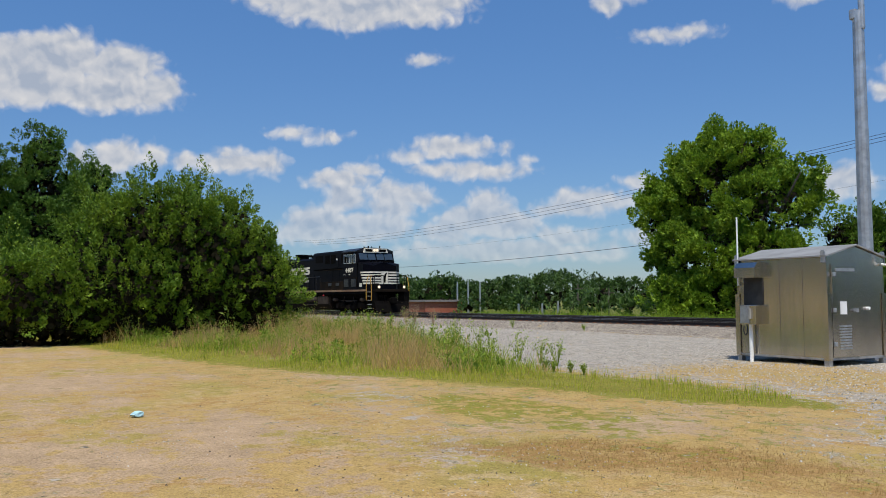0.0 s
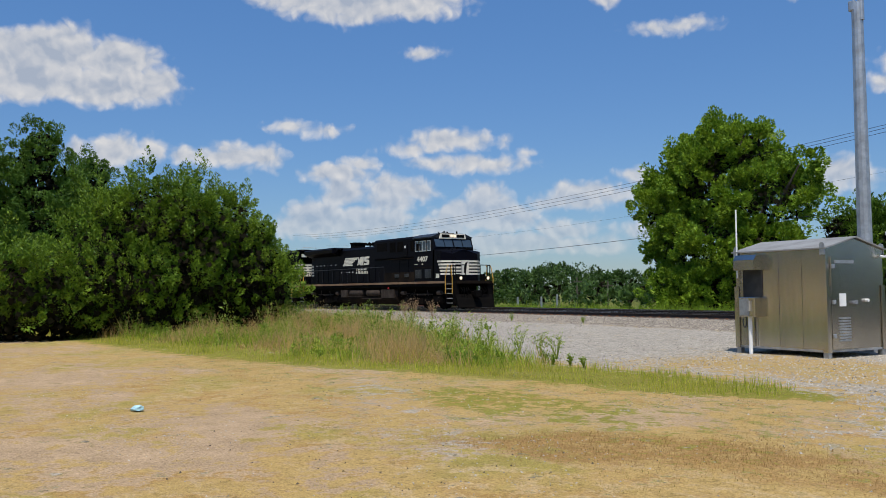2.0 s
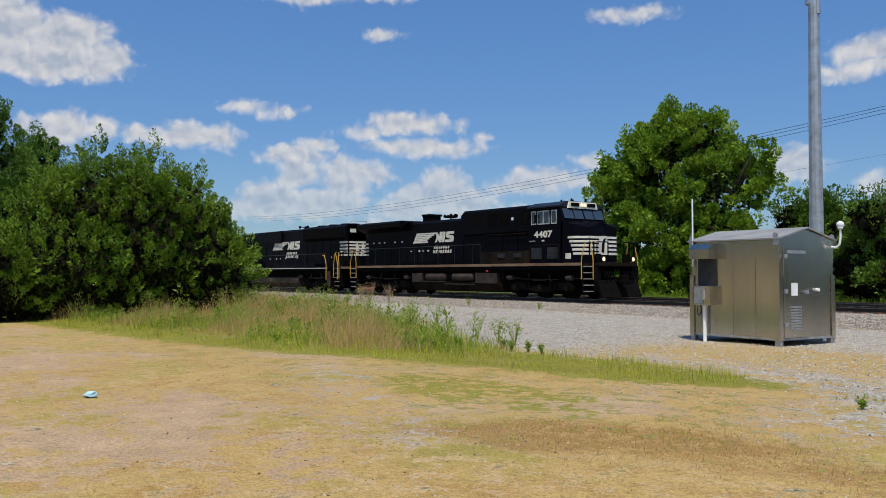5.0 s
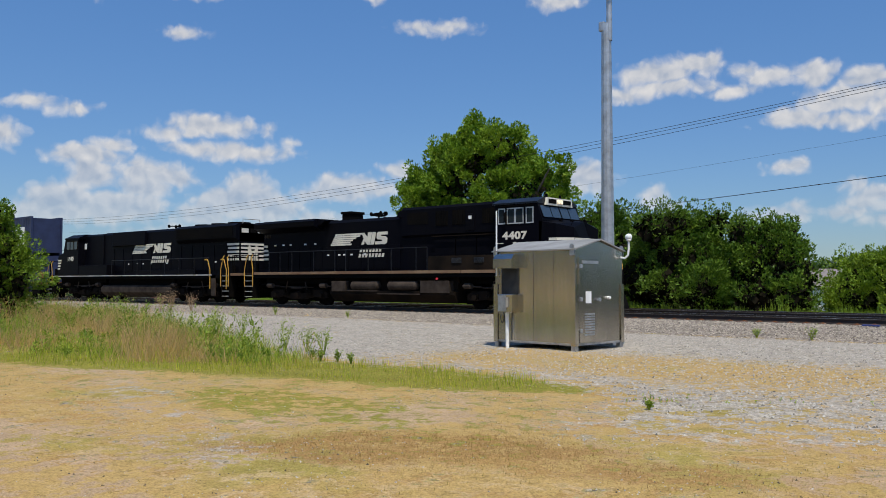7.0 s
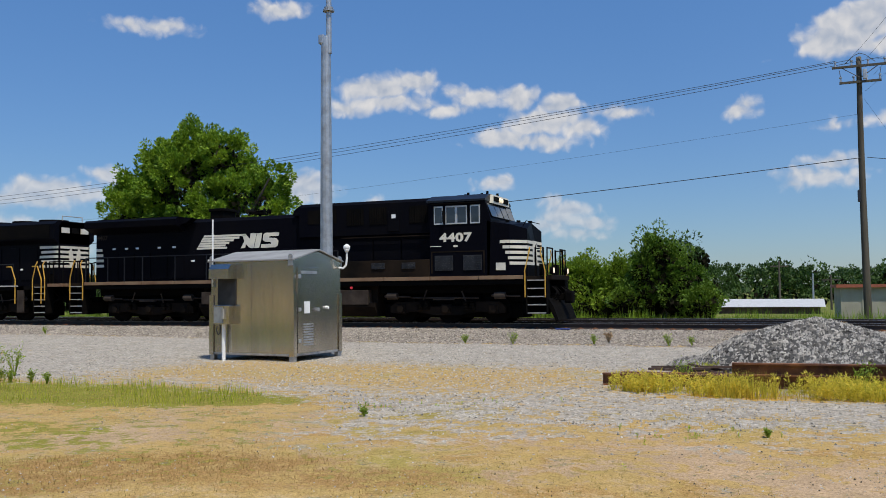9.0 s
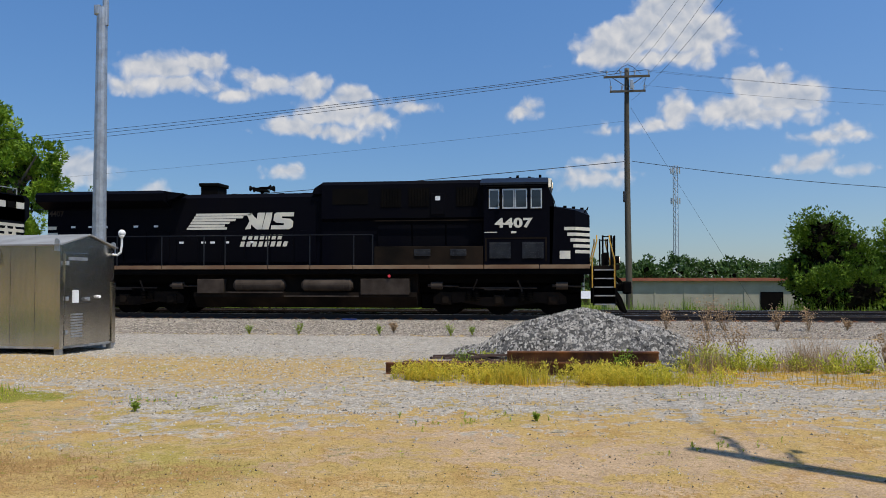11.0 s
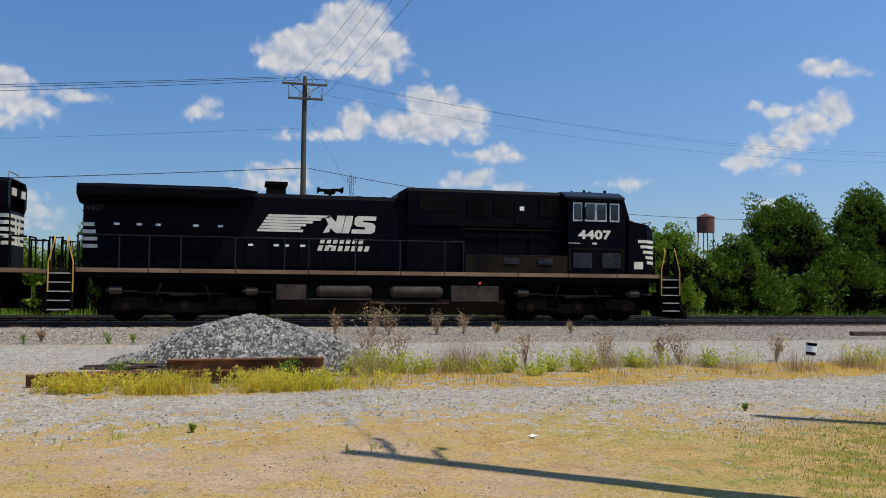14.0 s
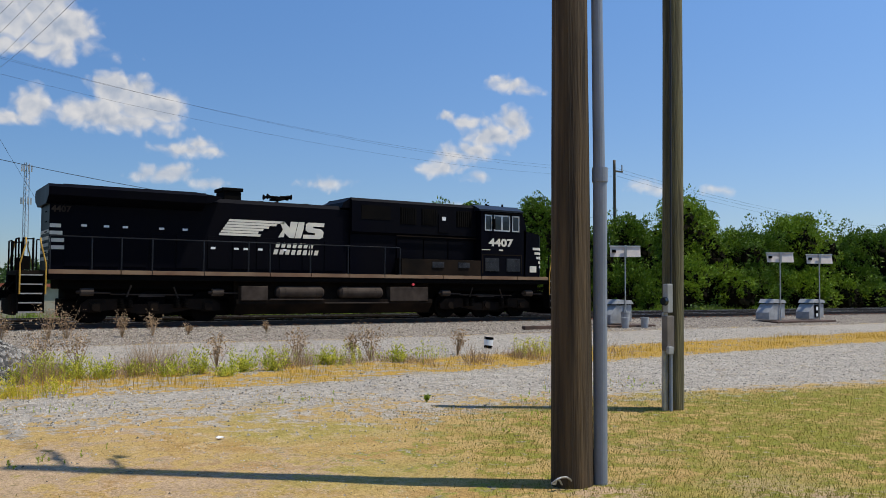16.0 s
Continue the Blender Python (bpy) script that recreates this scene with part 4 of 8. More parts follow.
def lead_locomotive():
    t = thing("locomotive", pose(-53.8, TRACK_Y, RAIL_TOP), "black freight diesel locomotive with cream nose stripes, dusty underframe", "locomotive", "locomotives of the train")
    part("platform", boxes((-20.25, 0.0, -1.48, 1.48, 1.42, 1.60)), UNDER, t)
    for s in (-1, 1):
        y = s * 1.50
        xs = [-20.25, -18.05, -17.05, -15.3, -12.9, -11.3, -9.75, -8.2, -5.5, -3.6, -1.7, 0.0]
        for a, b in zip(xs, xs[1:]):
            part("sill_plate", boxes((a + 0.015, b - 0.015, y - 0.03, y + 0.03, 1.60, 1.735), bevel=0.006), SILL, t, "tan sill stripe with rust stains")
    # long hood and radiator
    hood = bmesh.new()
    prism(hood, [(-0.90, 1.6), (0.90, 1.6), (0.90, 4.22), (0.74, 4.37), (-0.74, 4.37), (-0.90, 4.22)], "x", -20.16, -9.4)
    part("long_hood", hood, BLACK, t)
    wing = bmesh.new()
    prism(wing, [(-0.92, 3.86), (-1.50, 4.10), (-1.53, 4.36), (-1.40, 4.46), (1.40, 4.46), (1.53, 4.36), (1.50, 4.10), (0.92, 3.86)], "x", -20.28, -15.25)
    part("radiator_wing", wing, BLACK, t, "overhanging radiator roof")
    for s in (-1, 1):
        part("radiator_fairing", prism(bmesh.new(), [(-15.25, 4.10), (-15.25, 4.45), (-14.6, 4.37), (-14.9, 4.2)], "y", s * 0.9, s * 1.3), BLACK, t)
    part("roof_grille", boxes((-19.8, -15.5, -1.2, 1.2, 4.455, 4.50)), UNDER, t)
    for k in range(6):
        part("ladder_rung", rod(bmesh.new(), (-20.21, -0.65, 2.3 + 0.33 * k), (-20.21, -0.35, 2.3 + 0.33 * k), 0.02), UNDER, t)
    for k in range(4):
        for s in (-1, 1):
            part("rear_stripe", boxes((-20.15, -19.66 - 0.05 * k, s * 0.904 - 0.004, s * 0.904 + 0.004, 2.40 + 0.235 * k, 2.52 + 0.235 * k)), CREAM, t)
    for k in range(5):
        part("rear_stripe", boxes((-20.172, -20.164, -0.85, 0.85, 2.05 + 0.22 * k, 2.16 + 0.22 * k)), CREAM, t)
    lettering("rear_number", "4407", t, TANK, -20.10, -1.505 + 0.6, 3.62, 0.27)
    # door seams and panels along the hood
    for s in (-1, 1):
        for a, b in ((-19.7, -18.9), (-18.8, -18.0), (-17.9, -17.1), (-17.0, -16.2), (-16.1, -15.3), (-15.0, -14.2), (-14.1, -13.3), (-13.2, -12.4), (-12.3, -11.5), (-11.4, -10.6), (-10.5, -9.7)):
            part("hood_door", boxes((a, b, s * 0.912 - 0.012, s * 0.912 + 0.012, 1.85, 3.0), bevel=0.008), BLACK, t)
        for x in (-19.2, -18.5, -17.9, -16.7, -15.9, -14.9, -14.05, -13.7, -13.15, -12.2, -8.9, -7.75, -6.0, -4.8):
            z = 3.16 if x < -15.5 else 3.42 if x > -9 else 2.55
            part("notice_plate", boxes((x, x + 0.17, s * 0.93 - 0.004, s * 0.93 + 0.004, z, z + 0.075)), WHITE, t)
    emblem(t, -14.62, -10.52, 3.05, 3.66, -0.932)
    emblem(t, -14.62, -10.52, 3.05, 3.66, 0.932)
    # exhaust and horn
    st = bmesh.new()
    box(st, -14.30, -13.64, -0.45, 0.45, 4.36, 4.70, bevel=0.04)
    box(st, -14.36, -13.58, -0.5, 0.5, 4.70, 4.83, bevel=0.03)
    part("exhaust_stack", st, UNDER, t)
    hn = bmesh.new()
    rod(hn, (-12.07, 0, 4.36), (-12.07, 0, 4.56), 0.05)
    box(hn, -12.25, -11.9, -0.35, 0.35, 4.52, 4.60)
    for k, (yy, d) in enumerate(((-0.3, 1), (-0.1, -1), (0.1, 1), (0.3, -1), (0.0, 1))):
        rod(hn, (-12.07, yy, 4.64), (-12.07 + d * 0.34, yy, 4.64), 0.03, 0.035)
        rod(hn, (-12.07 + d * 0.34, yy, 4.64), (-12.07 + d * 0.44, yy, 4.64), 0.045, 0.11, 12)
    part("horn", hn, UNDER, t)
    for x in (-15.0, -13.0, -11.2, -10.3):
        part("lifting_eye", boxes((x, x + 0.16, -0.6, -0.5, 4.36, 4.40)), UNDER, t)
    # dynamic brake and inverter section
    db = bmesh.new()
    prism(db, [(-1.00, 1.6), (1.00, 1.6), (1.00, 3.30), (1.12, 3.40), (1.12, 4.60), (1.0, 4.72), (-1.0, 4.72), (-1.12, 4.60), (-1.12, 3.40), (-1.00, 3.30)], "x", -9.45, -3.6)
    part("brake_grid_housing", db, BLACK, t)
    part("grid_shoulder", prism(bmesh.new(), [(-9.85, 4.30), (-9.45, 4.30), (-9.45, 4.70), (-9.75, 4.52)], "y", -1.0, 1.0), BLACK, t)
    for s in (-1, 1):
        y = s * 1.125
        part("grid_screen", boxes((-9.05, -7.75, y - 0.01, y + 0.01, 3.90, 4.45)), UNDER, t)
        for a in (-7.3, -6.3, -4.6):
            bm = bmesh.new()
            box(bm, a, a + 0.75, y - 0.012, y + 0.012, 3.78, 4.45)
            for k in range(7):
                box(bm, a + 0.04 + k * 0.1, a + 0.08 + k * 0.1, min(y, y + s * .03), max(y, y + s * .03), 3.8, 4.43)
            part("intake_grille", bm, UNDER, t)
        part("drip_rail", boxes((-7.5, -3.6, s * 1.16 - 0.03, s * 1.16 + 0.03, 3.28, 3.32)), DIRTY, t)
        part("equipment_door", boxes((-5.5, -5.0, y - 0.03, y + 0.03, 3.5, 4.25), bevel=0.01), BLACK, t)
        part("warning_plate", boxes((-5.33, -5.16, s * 1.16 - 0.004, s * 1.16 + 0.004, 4.0, 4.15)), WHITE, t)
        lo, hi = (-1.50, -0.98) if s < 0 else (0.98, 1.50)
        part("battery_locker", boxes((-7.44, -3.62, lo, hi, 1.62, 2.38), bevel=0.015), DIRTY, t, "dust-greyed locker along the walkway")
        louvre(t, -6.02, -5.45, s * 1.505, 2.05, 2.28, 5, s, LOUVRE_AND_SHADE)
        louvre(t, -4.75, -4.2, s * 1.505, 2.05, 2.28, 5, s, LOUVRE_AND_SHADE)
        for a, b in ((-7.4, -6.2), (-6.15, -5.0), (-4.95, -3.7)):
            part("locker_door", boxes((a, b, s * 1.03 - 0.02, s * 1.03 + 0.02, 2.4, 3.2), bevel=0.01), BLACK, t)
    # cab
    cab = bmesh.new()
    prism(cab, [(-3.60, 1.6), (-1.28, 1.6), (-1.20, 3.80), (-1.42, 4.50), (-3.60, 4.50)], "y", -1.50, 1.50)
    part("cab_body", cab, BLACK, t)
    roof = bmesh.new()
    prism(roof, [(-1.54, 4.48), (-1.54, 4.55), (-1.0, 4.76), (1.0, 4.76), (1.54, 4.55), (1.54, 4.48)], "x", -3.72, -1.40)
    part("cab_roof", roof, ROOFBLACK, t, "dark cab roof with chamfered edges")
    gear = bmesh.new()
    box(gear, -2.9, -1.9, -0.5, 0.5, 4.75, 4.83, bevel=0.02)
    box(gear, -3.5, -3.1, -0.6, 0.6, 4.75, 4.80, bevel=0.02)
    for x, yy in ((-2.8, 0.2), (-2.5, -0.3), (-2.1, 0.1), (-1.7, -0.4), (-1.6, 0.5)):
        rod(gear, (x, yy, 4.76), (x, yy, 4.93), 0.05)
    part("roof_equipment", gear, UNDER, t)
    for s in (-1, 1):
        y = s * 1.505
        for a, b in ((-3.42, -3.06), (-2.96, -2.54), (-2.53, -2.11), (-1.99, -1.61)):
            pane = part("side_window", boxes((a + 0.04, b - 0.04, y - 0.006, y + 0.006, 3.70, 4.28)), GLASS, t)
            bm = bmesh.new()
            for c in ((a, b, 3.65, 3.70), (a, b, 4.28, 4.33), (a, a + 0.04, 3.70, 4.28), (b - 0.04, b, 3.70, 4.28)):
                box(bm, c[0], c[1], y - 0.018, y + 0.018, c[2], c[3])
            part("window_frame", bm, ALU, pane, "bare aluminium window frame")
        part("sunshade", boxes((-3.5, -1.6, min(y, y + s * 0.12), max(y, y + s * 0.12), 4.40, 4.43)), UNDER, t)
        part("mirror", boxes((-3.03, -2.98, min(y, y + s * 0.16), max(y, y + s * 0.16), 3.72, 4.15)), UNDER, t)
        for a in (-3.4, -2.28):
            louvre(t, a, a + 0.72, s * 1.51, 1.95, 2.50, 9, s, LOUVRE_AND_SHADE)
        part("vent_surround", boxes((-3.55, -1.45, s * 1.503 - 0.008, s * 1.503 + 0.008, 2.62, 2.66), (-3.55, -3.5, s * 1.503 - 0.008, s * 1.503 + 0.008, 1.85, 2.62), (-1.5, -1.45, s * 1.503 - 0.008, s * 1.503 + 0.008, 1.85, 2.62)), DIRTY, t)
        part("data_bar", boxes((-3.58, -3.14, s * 1.504 - 0.003, s * 1.504 + 0.003, 2.835, 2.86)), CREAM, t)
        part("owner_bar", boxes((-2.66, -2.48, s * 1.504 - 0.003, s * 1.504 + 0.003, 2.81, 2.88)), CREAM, t)
    lettering("cab_number", "4407", t, CREAM, -3.20, -1.506, 3.02, 0.43, 1, 0.018, 1.36)
    lettering("cab_number", "4407", t, CREAM, -1.92, 1.506, 3.02, 0.43, -1, 0.018, 1.36)
    # cab front: number board, lamps, windscreens
    board = bmesh.new()
    prism(board, [(-1.02, 4.42), (1.02, 4.42), (0.92, 4.74), (-0.92, 4.74)], "x", -1.44, -1.30)
    part("number_board_housing", board, CREAM, t, "cream headlamp and number board housing")
    for s in (-1, 1):
        part("number_board", boxes((-1.30, -1.28, min(s * 0.85, s * 0.28), max(s * 0.85, s * 0.28), 4.50, 4.68)), UNDER, t)
    for s in (-0.11, 0.11):
        part("headlamp", rod(bmesh.new(), (-1.31, s, 4.59), (-1.26, s, 4.59), 0.085, n=16), LAMP, t, "lit headlamp")
    for y0, y1 in ((-1.38, -0.72), (-0.66, -0.05), (0.05, 0.66), (0.72, 1.38)):
        bm = bmesh.new()
        prism(bm, [(-1.190, 3.90), (-1.175, 3.90), (-1.375, 4.38), (-1.39, 4.38)], "y", y0, y1)
        part("windscreen", bm, CABGLASS, t)
    # nose
    nose = bmesh.new()
    base = [(-1.35, -1.50), (-0.50, -1.50), (0.0, -0.95), (0.0, 0.95), (-0.50, 1.50), (-1.35, 1.50)]
    lo = [nose.verts.new((x, y, 1.62)) for x, y in base]
    tops = [3.72, 3.58, 3.42, 3.42, 3.58, 3.72]
    hi = [nose.verts.new((x if x < -0.1 else 0.0, y, z)) for (x, y), z in zip(base, tops)]
    mid = [nose.verts.new((-1.35, 0, 3.86)), nose.verts.new((-0.12, 0, 3.70))]
    nose.faces.new(lo[::-1])
    for i in range(6):
        j = (i + 1) % 6
        if i == 2:
            nose.faces.new((lo[2], lo[3], hi[3], mid[1], hi[2]))
        elif i == 5:
            nose.faces.new((lo[5], lo[0], hi[0], mid[0], hi[5]))
        else:
            nose.faces.new((lo[i], lo[j], hi[j], hi[i]))
    nose.faces.new((hi[0], hi[1], hi[2], mid[1], mid[0]))
    nose.faces.new((hi[3], hi[4], hi[5], mid[0], mid[1]))
    bmesh.ops.recalc_face_normals(nose, faces=nose.faces[:])
    part("nose", nose, BLACK, t, "faceted black nose")
    for k in range(5):
        z0 = 2.12 + 0.195 * k
        cut = -0.46 - 0.10 * k
        for s in (-1, 1):
            bm = bmesh.new()
            prism(bm, [(cut, s * 1.502), (-0.505, s * 1.502), (-0.505, s * 1.512), (cut, s * 1.512)], "z", z0, z0 + 0.11)
            a, b = Vector((-0.50, s * 1.50, 0)), Vector((0.0, s * 0.95, 0))
            nrm = Vector((0.55, s * 0.5, 0)).normalized() * 0.008
            prism(bm, [(a.x + nrm.x, a.y + nrm.y), (b.x + nrm.x, b.y + nrm.y), (b.x, b.y), (a.x, a.y)], "z", z0, z0 + 0.11)
            part("nose_stripe", bm, CREAM, t)
            part("nose_stripe", boxes((0.001, 0.009, min(s * 0.93, s * 0.30), max(s * 0.93, s * 0.30), z0, z0 + 0.11)), CREAM, t)
    part("nose_emblem", boxes((0.002, 0.012, -0.28, 0.28, 2.12, 3.02)), CREAM, t, "cream panel with a plain dark shape")
    part("nose_emblem_shape", prism(bmesh.new(), [(-0.12, 2.25), (0.05, 2.2), (0.10, 2.7), (0.2, 2.95), (0.0, 2.85), (-0.1, 2.6)], "x", 0.012, 0.018), UNDER, t)
    part("kick_plate", boxes((-1.02, -0.66, -1.512, -1.502, 1.93, 2.20)), CREAM, t, "cream data panel")
    nt = bmesh.new()
    for x, yy in ((-0.9, -0.7), (-0.6, -0.3), (-0.3, 0.2), (-0.7, 0.6)):
        box(nt, x, x + 0.12, yy, yy + 0.12, 3.66, 3.80)
    rod(nt, (-0.2, -0.9, 3.5), (-0.05, -0.9, 3.72), 0.015)
    rod(nt, (-0.05, -0.9, 3.72), (-0.05, 0.9, 3.72), 0.015)
    part("nose_top_fittings", nt, UNDER, t)
    end_platform(t, 0.0, 1)
    end_platform(t, -20.25, -1)
    part("anticlimber", boxes((0.80, 0.98, -1.3, 1.3, 1.56, 1.74), bevel=0.02), DIRTY, t)
    for s in (-1, 1):
        d = bmesh.new()
        rod(d, (0.86, s * 1.02, 1.90), (0.98, s * 1.02, 1.90), 0.13, n=16)
        lens_ = part("ditch_light", d, UNDER, t)
        part("lamp_glass", rod(bmesh.new(), (0.981, s * 1.02, 1.90), (0.995, s * 1.02, 1.90), 0.10, n=16), LAMP, lens_, "lit ditch light")
    plow = bmesh.new()
    prism(plow, [(0.85, 0.92), (1.05, 0.60), (1.22, 0.13), (1.12, 0.10), (0.92, 0.5), (0.80, 0.92)], "y", -1.35, 1.35)
    part("pilot_plow", plow, UNDER, t, "dark pilot plow")
    part("rear_pilot", boxes((-21.25, -21.1, -1.35, 1.35, 0.3, 0.95)), DIRTY, t)
    # walkway rails
    for s in (-1, 1):
        handrail_run(t, [-20.2, -18.95, -18.03, -17.04, -15.31, -13.7, -12.9, -11.32, -9.77, -8.18, -7.5], s * 1.47)
    # fuel tank, reservoirs and lockers below
    ft = bmesh.new()
    prism(ft, [(-1.12, 0.24), (1.12, 0.24), (1.42, 0.62), (1.42, 0.78), (1.15, 0.78), (1.1, 1.45), (-1.1, 1.45), (-1.15, 0.78), (-1.42, 0.78), (-1.42, 0.62)], "x", -14.1, -5.95)
    part("fuel_tank", ft, DIRTY, t)
    for s in (-1, 1):
        for a, b in ((-12.63, -10.70), (-10.11, -8.20)):
            bm = bmesh.new()
            y = s * 1.30
            rod(bm, (a + 0.12, y, 1.03), (b - 0.12, y, 1.03), 0.225, n=20)
            rod(bm, (a + 0.02, y, 1.03), (a + 0.12, y, 1.03), 0.13, 0.225, 20)
            rod(bm, (b - 0.12, y, 1.03), (b - 0.02, y, 1.03), 0.225, 0.13, 20)
            for q in (a + 0.35, b - 0.35):
                rod(bm, (q - 0.02, y, 1.03), (q + 0.02, y, 1.03), 0.235, n=20)
            part("air_reservoir", bm, TANK, t, "dusty brown cylindrical air reservoir", smooth=False)
        lo, hi = (-1.48, -1.15) if s < 0 else (1.15, 1.48)
        part("filter_locker", boxes((-13.95, -12.96, lo, hi, 0.74, 1.25), bevel=0.02), TANK, t)
        part("fuel_locker", boxes((-7.93, -6.2, lo, hi, 0.70, 1.26), bevel=0.02), TANK, t)
        part("shelf", boxes((-12.9, -10.75, lo, hi, 0.75, 0.80), (-10.7, -8.0, lo, hi, 0.62, 0.67)), TANK, t)
        part("fuel_filler", rod(bmesh.new(), (-6.9, s * 1.45, 1.34), (-6.9, s * 1.52, 1.36), 0.05), RED, t, "red fuel filler cap")
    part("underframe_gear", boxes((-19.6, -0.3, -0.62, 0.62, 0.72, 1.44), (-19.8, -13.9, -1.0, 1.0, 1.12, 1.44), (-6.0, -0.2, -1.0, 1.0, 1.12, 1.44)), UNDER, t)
    for x in (-16.9, -3.1):
        bogie(t, x)
    wheels = [wheelset(t, x + a) for x in (-16.9, -3.1) for a in (-1.85, 0, 1.85)]
    return t, wheels


def second_locomotive():
    """Coupled cab backwards: its own x runs from the hood's end (0) towards its cab."""
    t = thing("locomotive", pose(-77, TRACK_Y, RAIL_TOP, 0, 0, 180), "black older freight locomotive running backwards, yellow grab rails", "locomotive", "locomotives of the train")
    part("platform", boxes((-0.1, 20.6, -1.48, 1.48, 1.42, 1.60)), UNDER, t)
    for s in (-1, 1):
        y = s * 1.50
        for k in range(11):
            a = 0.9 + 19.7 * k / 11
            part("sill_plate", boxes((a, a + 1.75, y - 0.03, y + 0.03, 1.585, 1.64), bevel=0.006), WHITESILL, t, "off-white sill stripe")
    hood = bmesh.new()
    prism(hood, [(-0.92, 1.6), (0.92, 1.6), (0.92, 4.42), (0.76, 4.56), (-0.76, 4.56), (-0.92, 4.42)], "x", -1.0, 14.3)
    part("long_hood", hood, BLACK, t)
    rad = bmesh.new()
    prism(rad, [(-0.94, 3.55), (-1.20, 3.75), (-1.22, 4.45), (-1.0, 4.60), (1.0, 4.60), (1.22, 4.45), (1.20, 3.75), (0.94, 3.55)], "x", -1.0, 5.2)
    part("radiator_section", rad, BLACK, t, "flared radiator section")
    for x in (-0.3, 1.4, 3.1):
        part("radiator_fan", rod(bmesh.new(), (x + 0.6, 0, 4.58), (x + 0.6, 0, 4.72), 0.66, n=24), UNDER, t)
    part("fan_guard", rods([(-0.85, -0.6, 4.6), (-0.85, -0.6, 4.85), (-0.85, 0.6, 4.85), (-0.85, 0.6, 4.6)], 0.02), STEEL, t)
    for s in (-1, 1):
        part("radiator_screen", boxes((-0.7, 5.0, s * 1.225 - 0.01, s * 1.225 + 0.01, 3.82, 4.40)), UNDER, t)
        for k in range(12):
            a = 0.3 + 1.15 * k
            part("hood_door", boxes((a, a + 1.0, s * 0.932 - 0.012, s * 0.932 + 0.012, 1.9, 3.4), bevel=0.008), BLACK, t)
        for x in (1.2, 6.4, 8.3, 9.2, 9.9, 11.0, 14.8):
            part("notice_plate", boxes((x, x + 0.15, s * 0.95 - 0.004, s * 0.95 + 0.004, 2.35, 2.43)), WHITE, t)
        for k in range(5):
            part("rear_stripe", boxes((-0.98, 0.15 - 0.10 * (k % 2), s * 0.95 - 0.005, s * 0.95 + 0.005, 2.45 + 0.22 * k, 2.57 + 0.22 * k)), CREAM, t)
        part("rear_emblem", prism(bmesh.new(), [(s * 0.05, 2.45), (s * 0.30, 2.45), (s * 0.36, 3.2), (s * 0.22, 3.4), (s * 0.1, 3.0)], "x", -1.022, -1.014), CREAM, t, "cream patch with a plain shape")
        part("dynamic_brake_bulge", boxes((8.9, 13.0, min(s * 0.92, s * 1.08), max(s * 0.92, s * 1.08), 3.6, 4.50), bevel=0.03), BLACK, t)
        lo, hi = (-1.47, -0.92) if s < 0 else (0.92, 1.47)
        part("side_locker", boxes((13.0, 18.6, lo, hi, 1.62, 2.35), bevel=0.015), BLACK, t)
        part("cable_locker", boxes((2.8, 9.5, lo * 0.0 + (lo if s < 0 else 1.2), (-1.2 if s < 0 else hi), 1.62, 1.95), bevel=0.015), BLACK, t)
    for k in range(5):
        part("rear_stripe", boxes((-1.012, -1.004, -0.85, 0.85, 2.45 + 0.22 * k, 2.57 + 0.22 * k)), CREAM, t)
    lettering("hood_number", "1840", t, CREAM, -0.10, 0.965, 3.60, 0.30, -1)
    lettering("hood_number", "1840", t, CREAM, -0.92, -0.965, 3.60, 0.30, 1)
    emblem(t, 6.0, 10.6, 3.05, 3.66, 0.962)
    emblem(t, 6.0, 10.6, 3.05, 3.66, -0.962)
    part("rear_headlamp", boxes((-1.06, -1.0, -0.2, 0.2, 4.05, 4.3), bevel=0.01), UNDER, t)
    for s in (-1, 1):
        part("number_board", boxes((-1.05, -1.0, min(s * 0.8, s * 0.35), max(s * 0.8, s * 0.35), 4.05, 4.3)), CREAM, t)
        part("porch_rail", rods([(-1.70, s * 0.5, 1.7), (-1.70, s * 0.5, 2.70), (-1.70, s * 1.35, 2.70), (-1.70, s * 1.35, 1.7)], 0.026), UNDER, t)
        part("porch_post", rods([(-1.15, s * 1.38, 1.7), (-1.15, s * 1.38, 2.72), (-1.62, s * 1.38, 2.70)], 0.03), UNDER, t)
    part("end_porch", boxes((-1.75, -0.865, -1.45, 1.45, 1.56, 1.70), bevel=0.01), SILL, t, "rusty tan end deck")
    hn = bmesh.new()
    rod(hn, (7.0, 0, 4.56), (7.0, 0, 4.76), 0.05)
    box(hn, 6.96, 7.04, -0.32, 0.32, 4.74, 4.80)
    for k, (yy, d) in enumerate(((-0.25, 1), (0, -1), (0.25, 1))):
        rod(hn, (7.0, yy, 4.78), (7.0 + d * 0.30, yy, 4.78), 0.03)
        rod(hn, (7.0 + d * 0.30, yy, 4.78), (7.0 + d * 0.40, yy, 4.78), 0.045, 0.11, 12)
    part("horn", hn, UNDER, t)
    neck = bmesh.new()
    prism(neck, [(-1.0, 1.6), (1.0, 1.6), (1.0, 4.40), (0.85, 4.52), (-0.85, 4.52), (-1.0, 4.40)], "x", 14.3, 16.9)
    part("equipment_section", neck, BLACK, t)
    cab = bmesh.new()
    prism(cab, [(16.9, 1.6), (18.95, 1.6), (19.0, 3.55), (18.75, 4.25), (16.9, 4.25)], "y", -1.5, 1.5)
    part("cab_body", cab, BLACK, t)
    roof = bmesh.new()
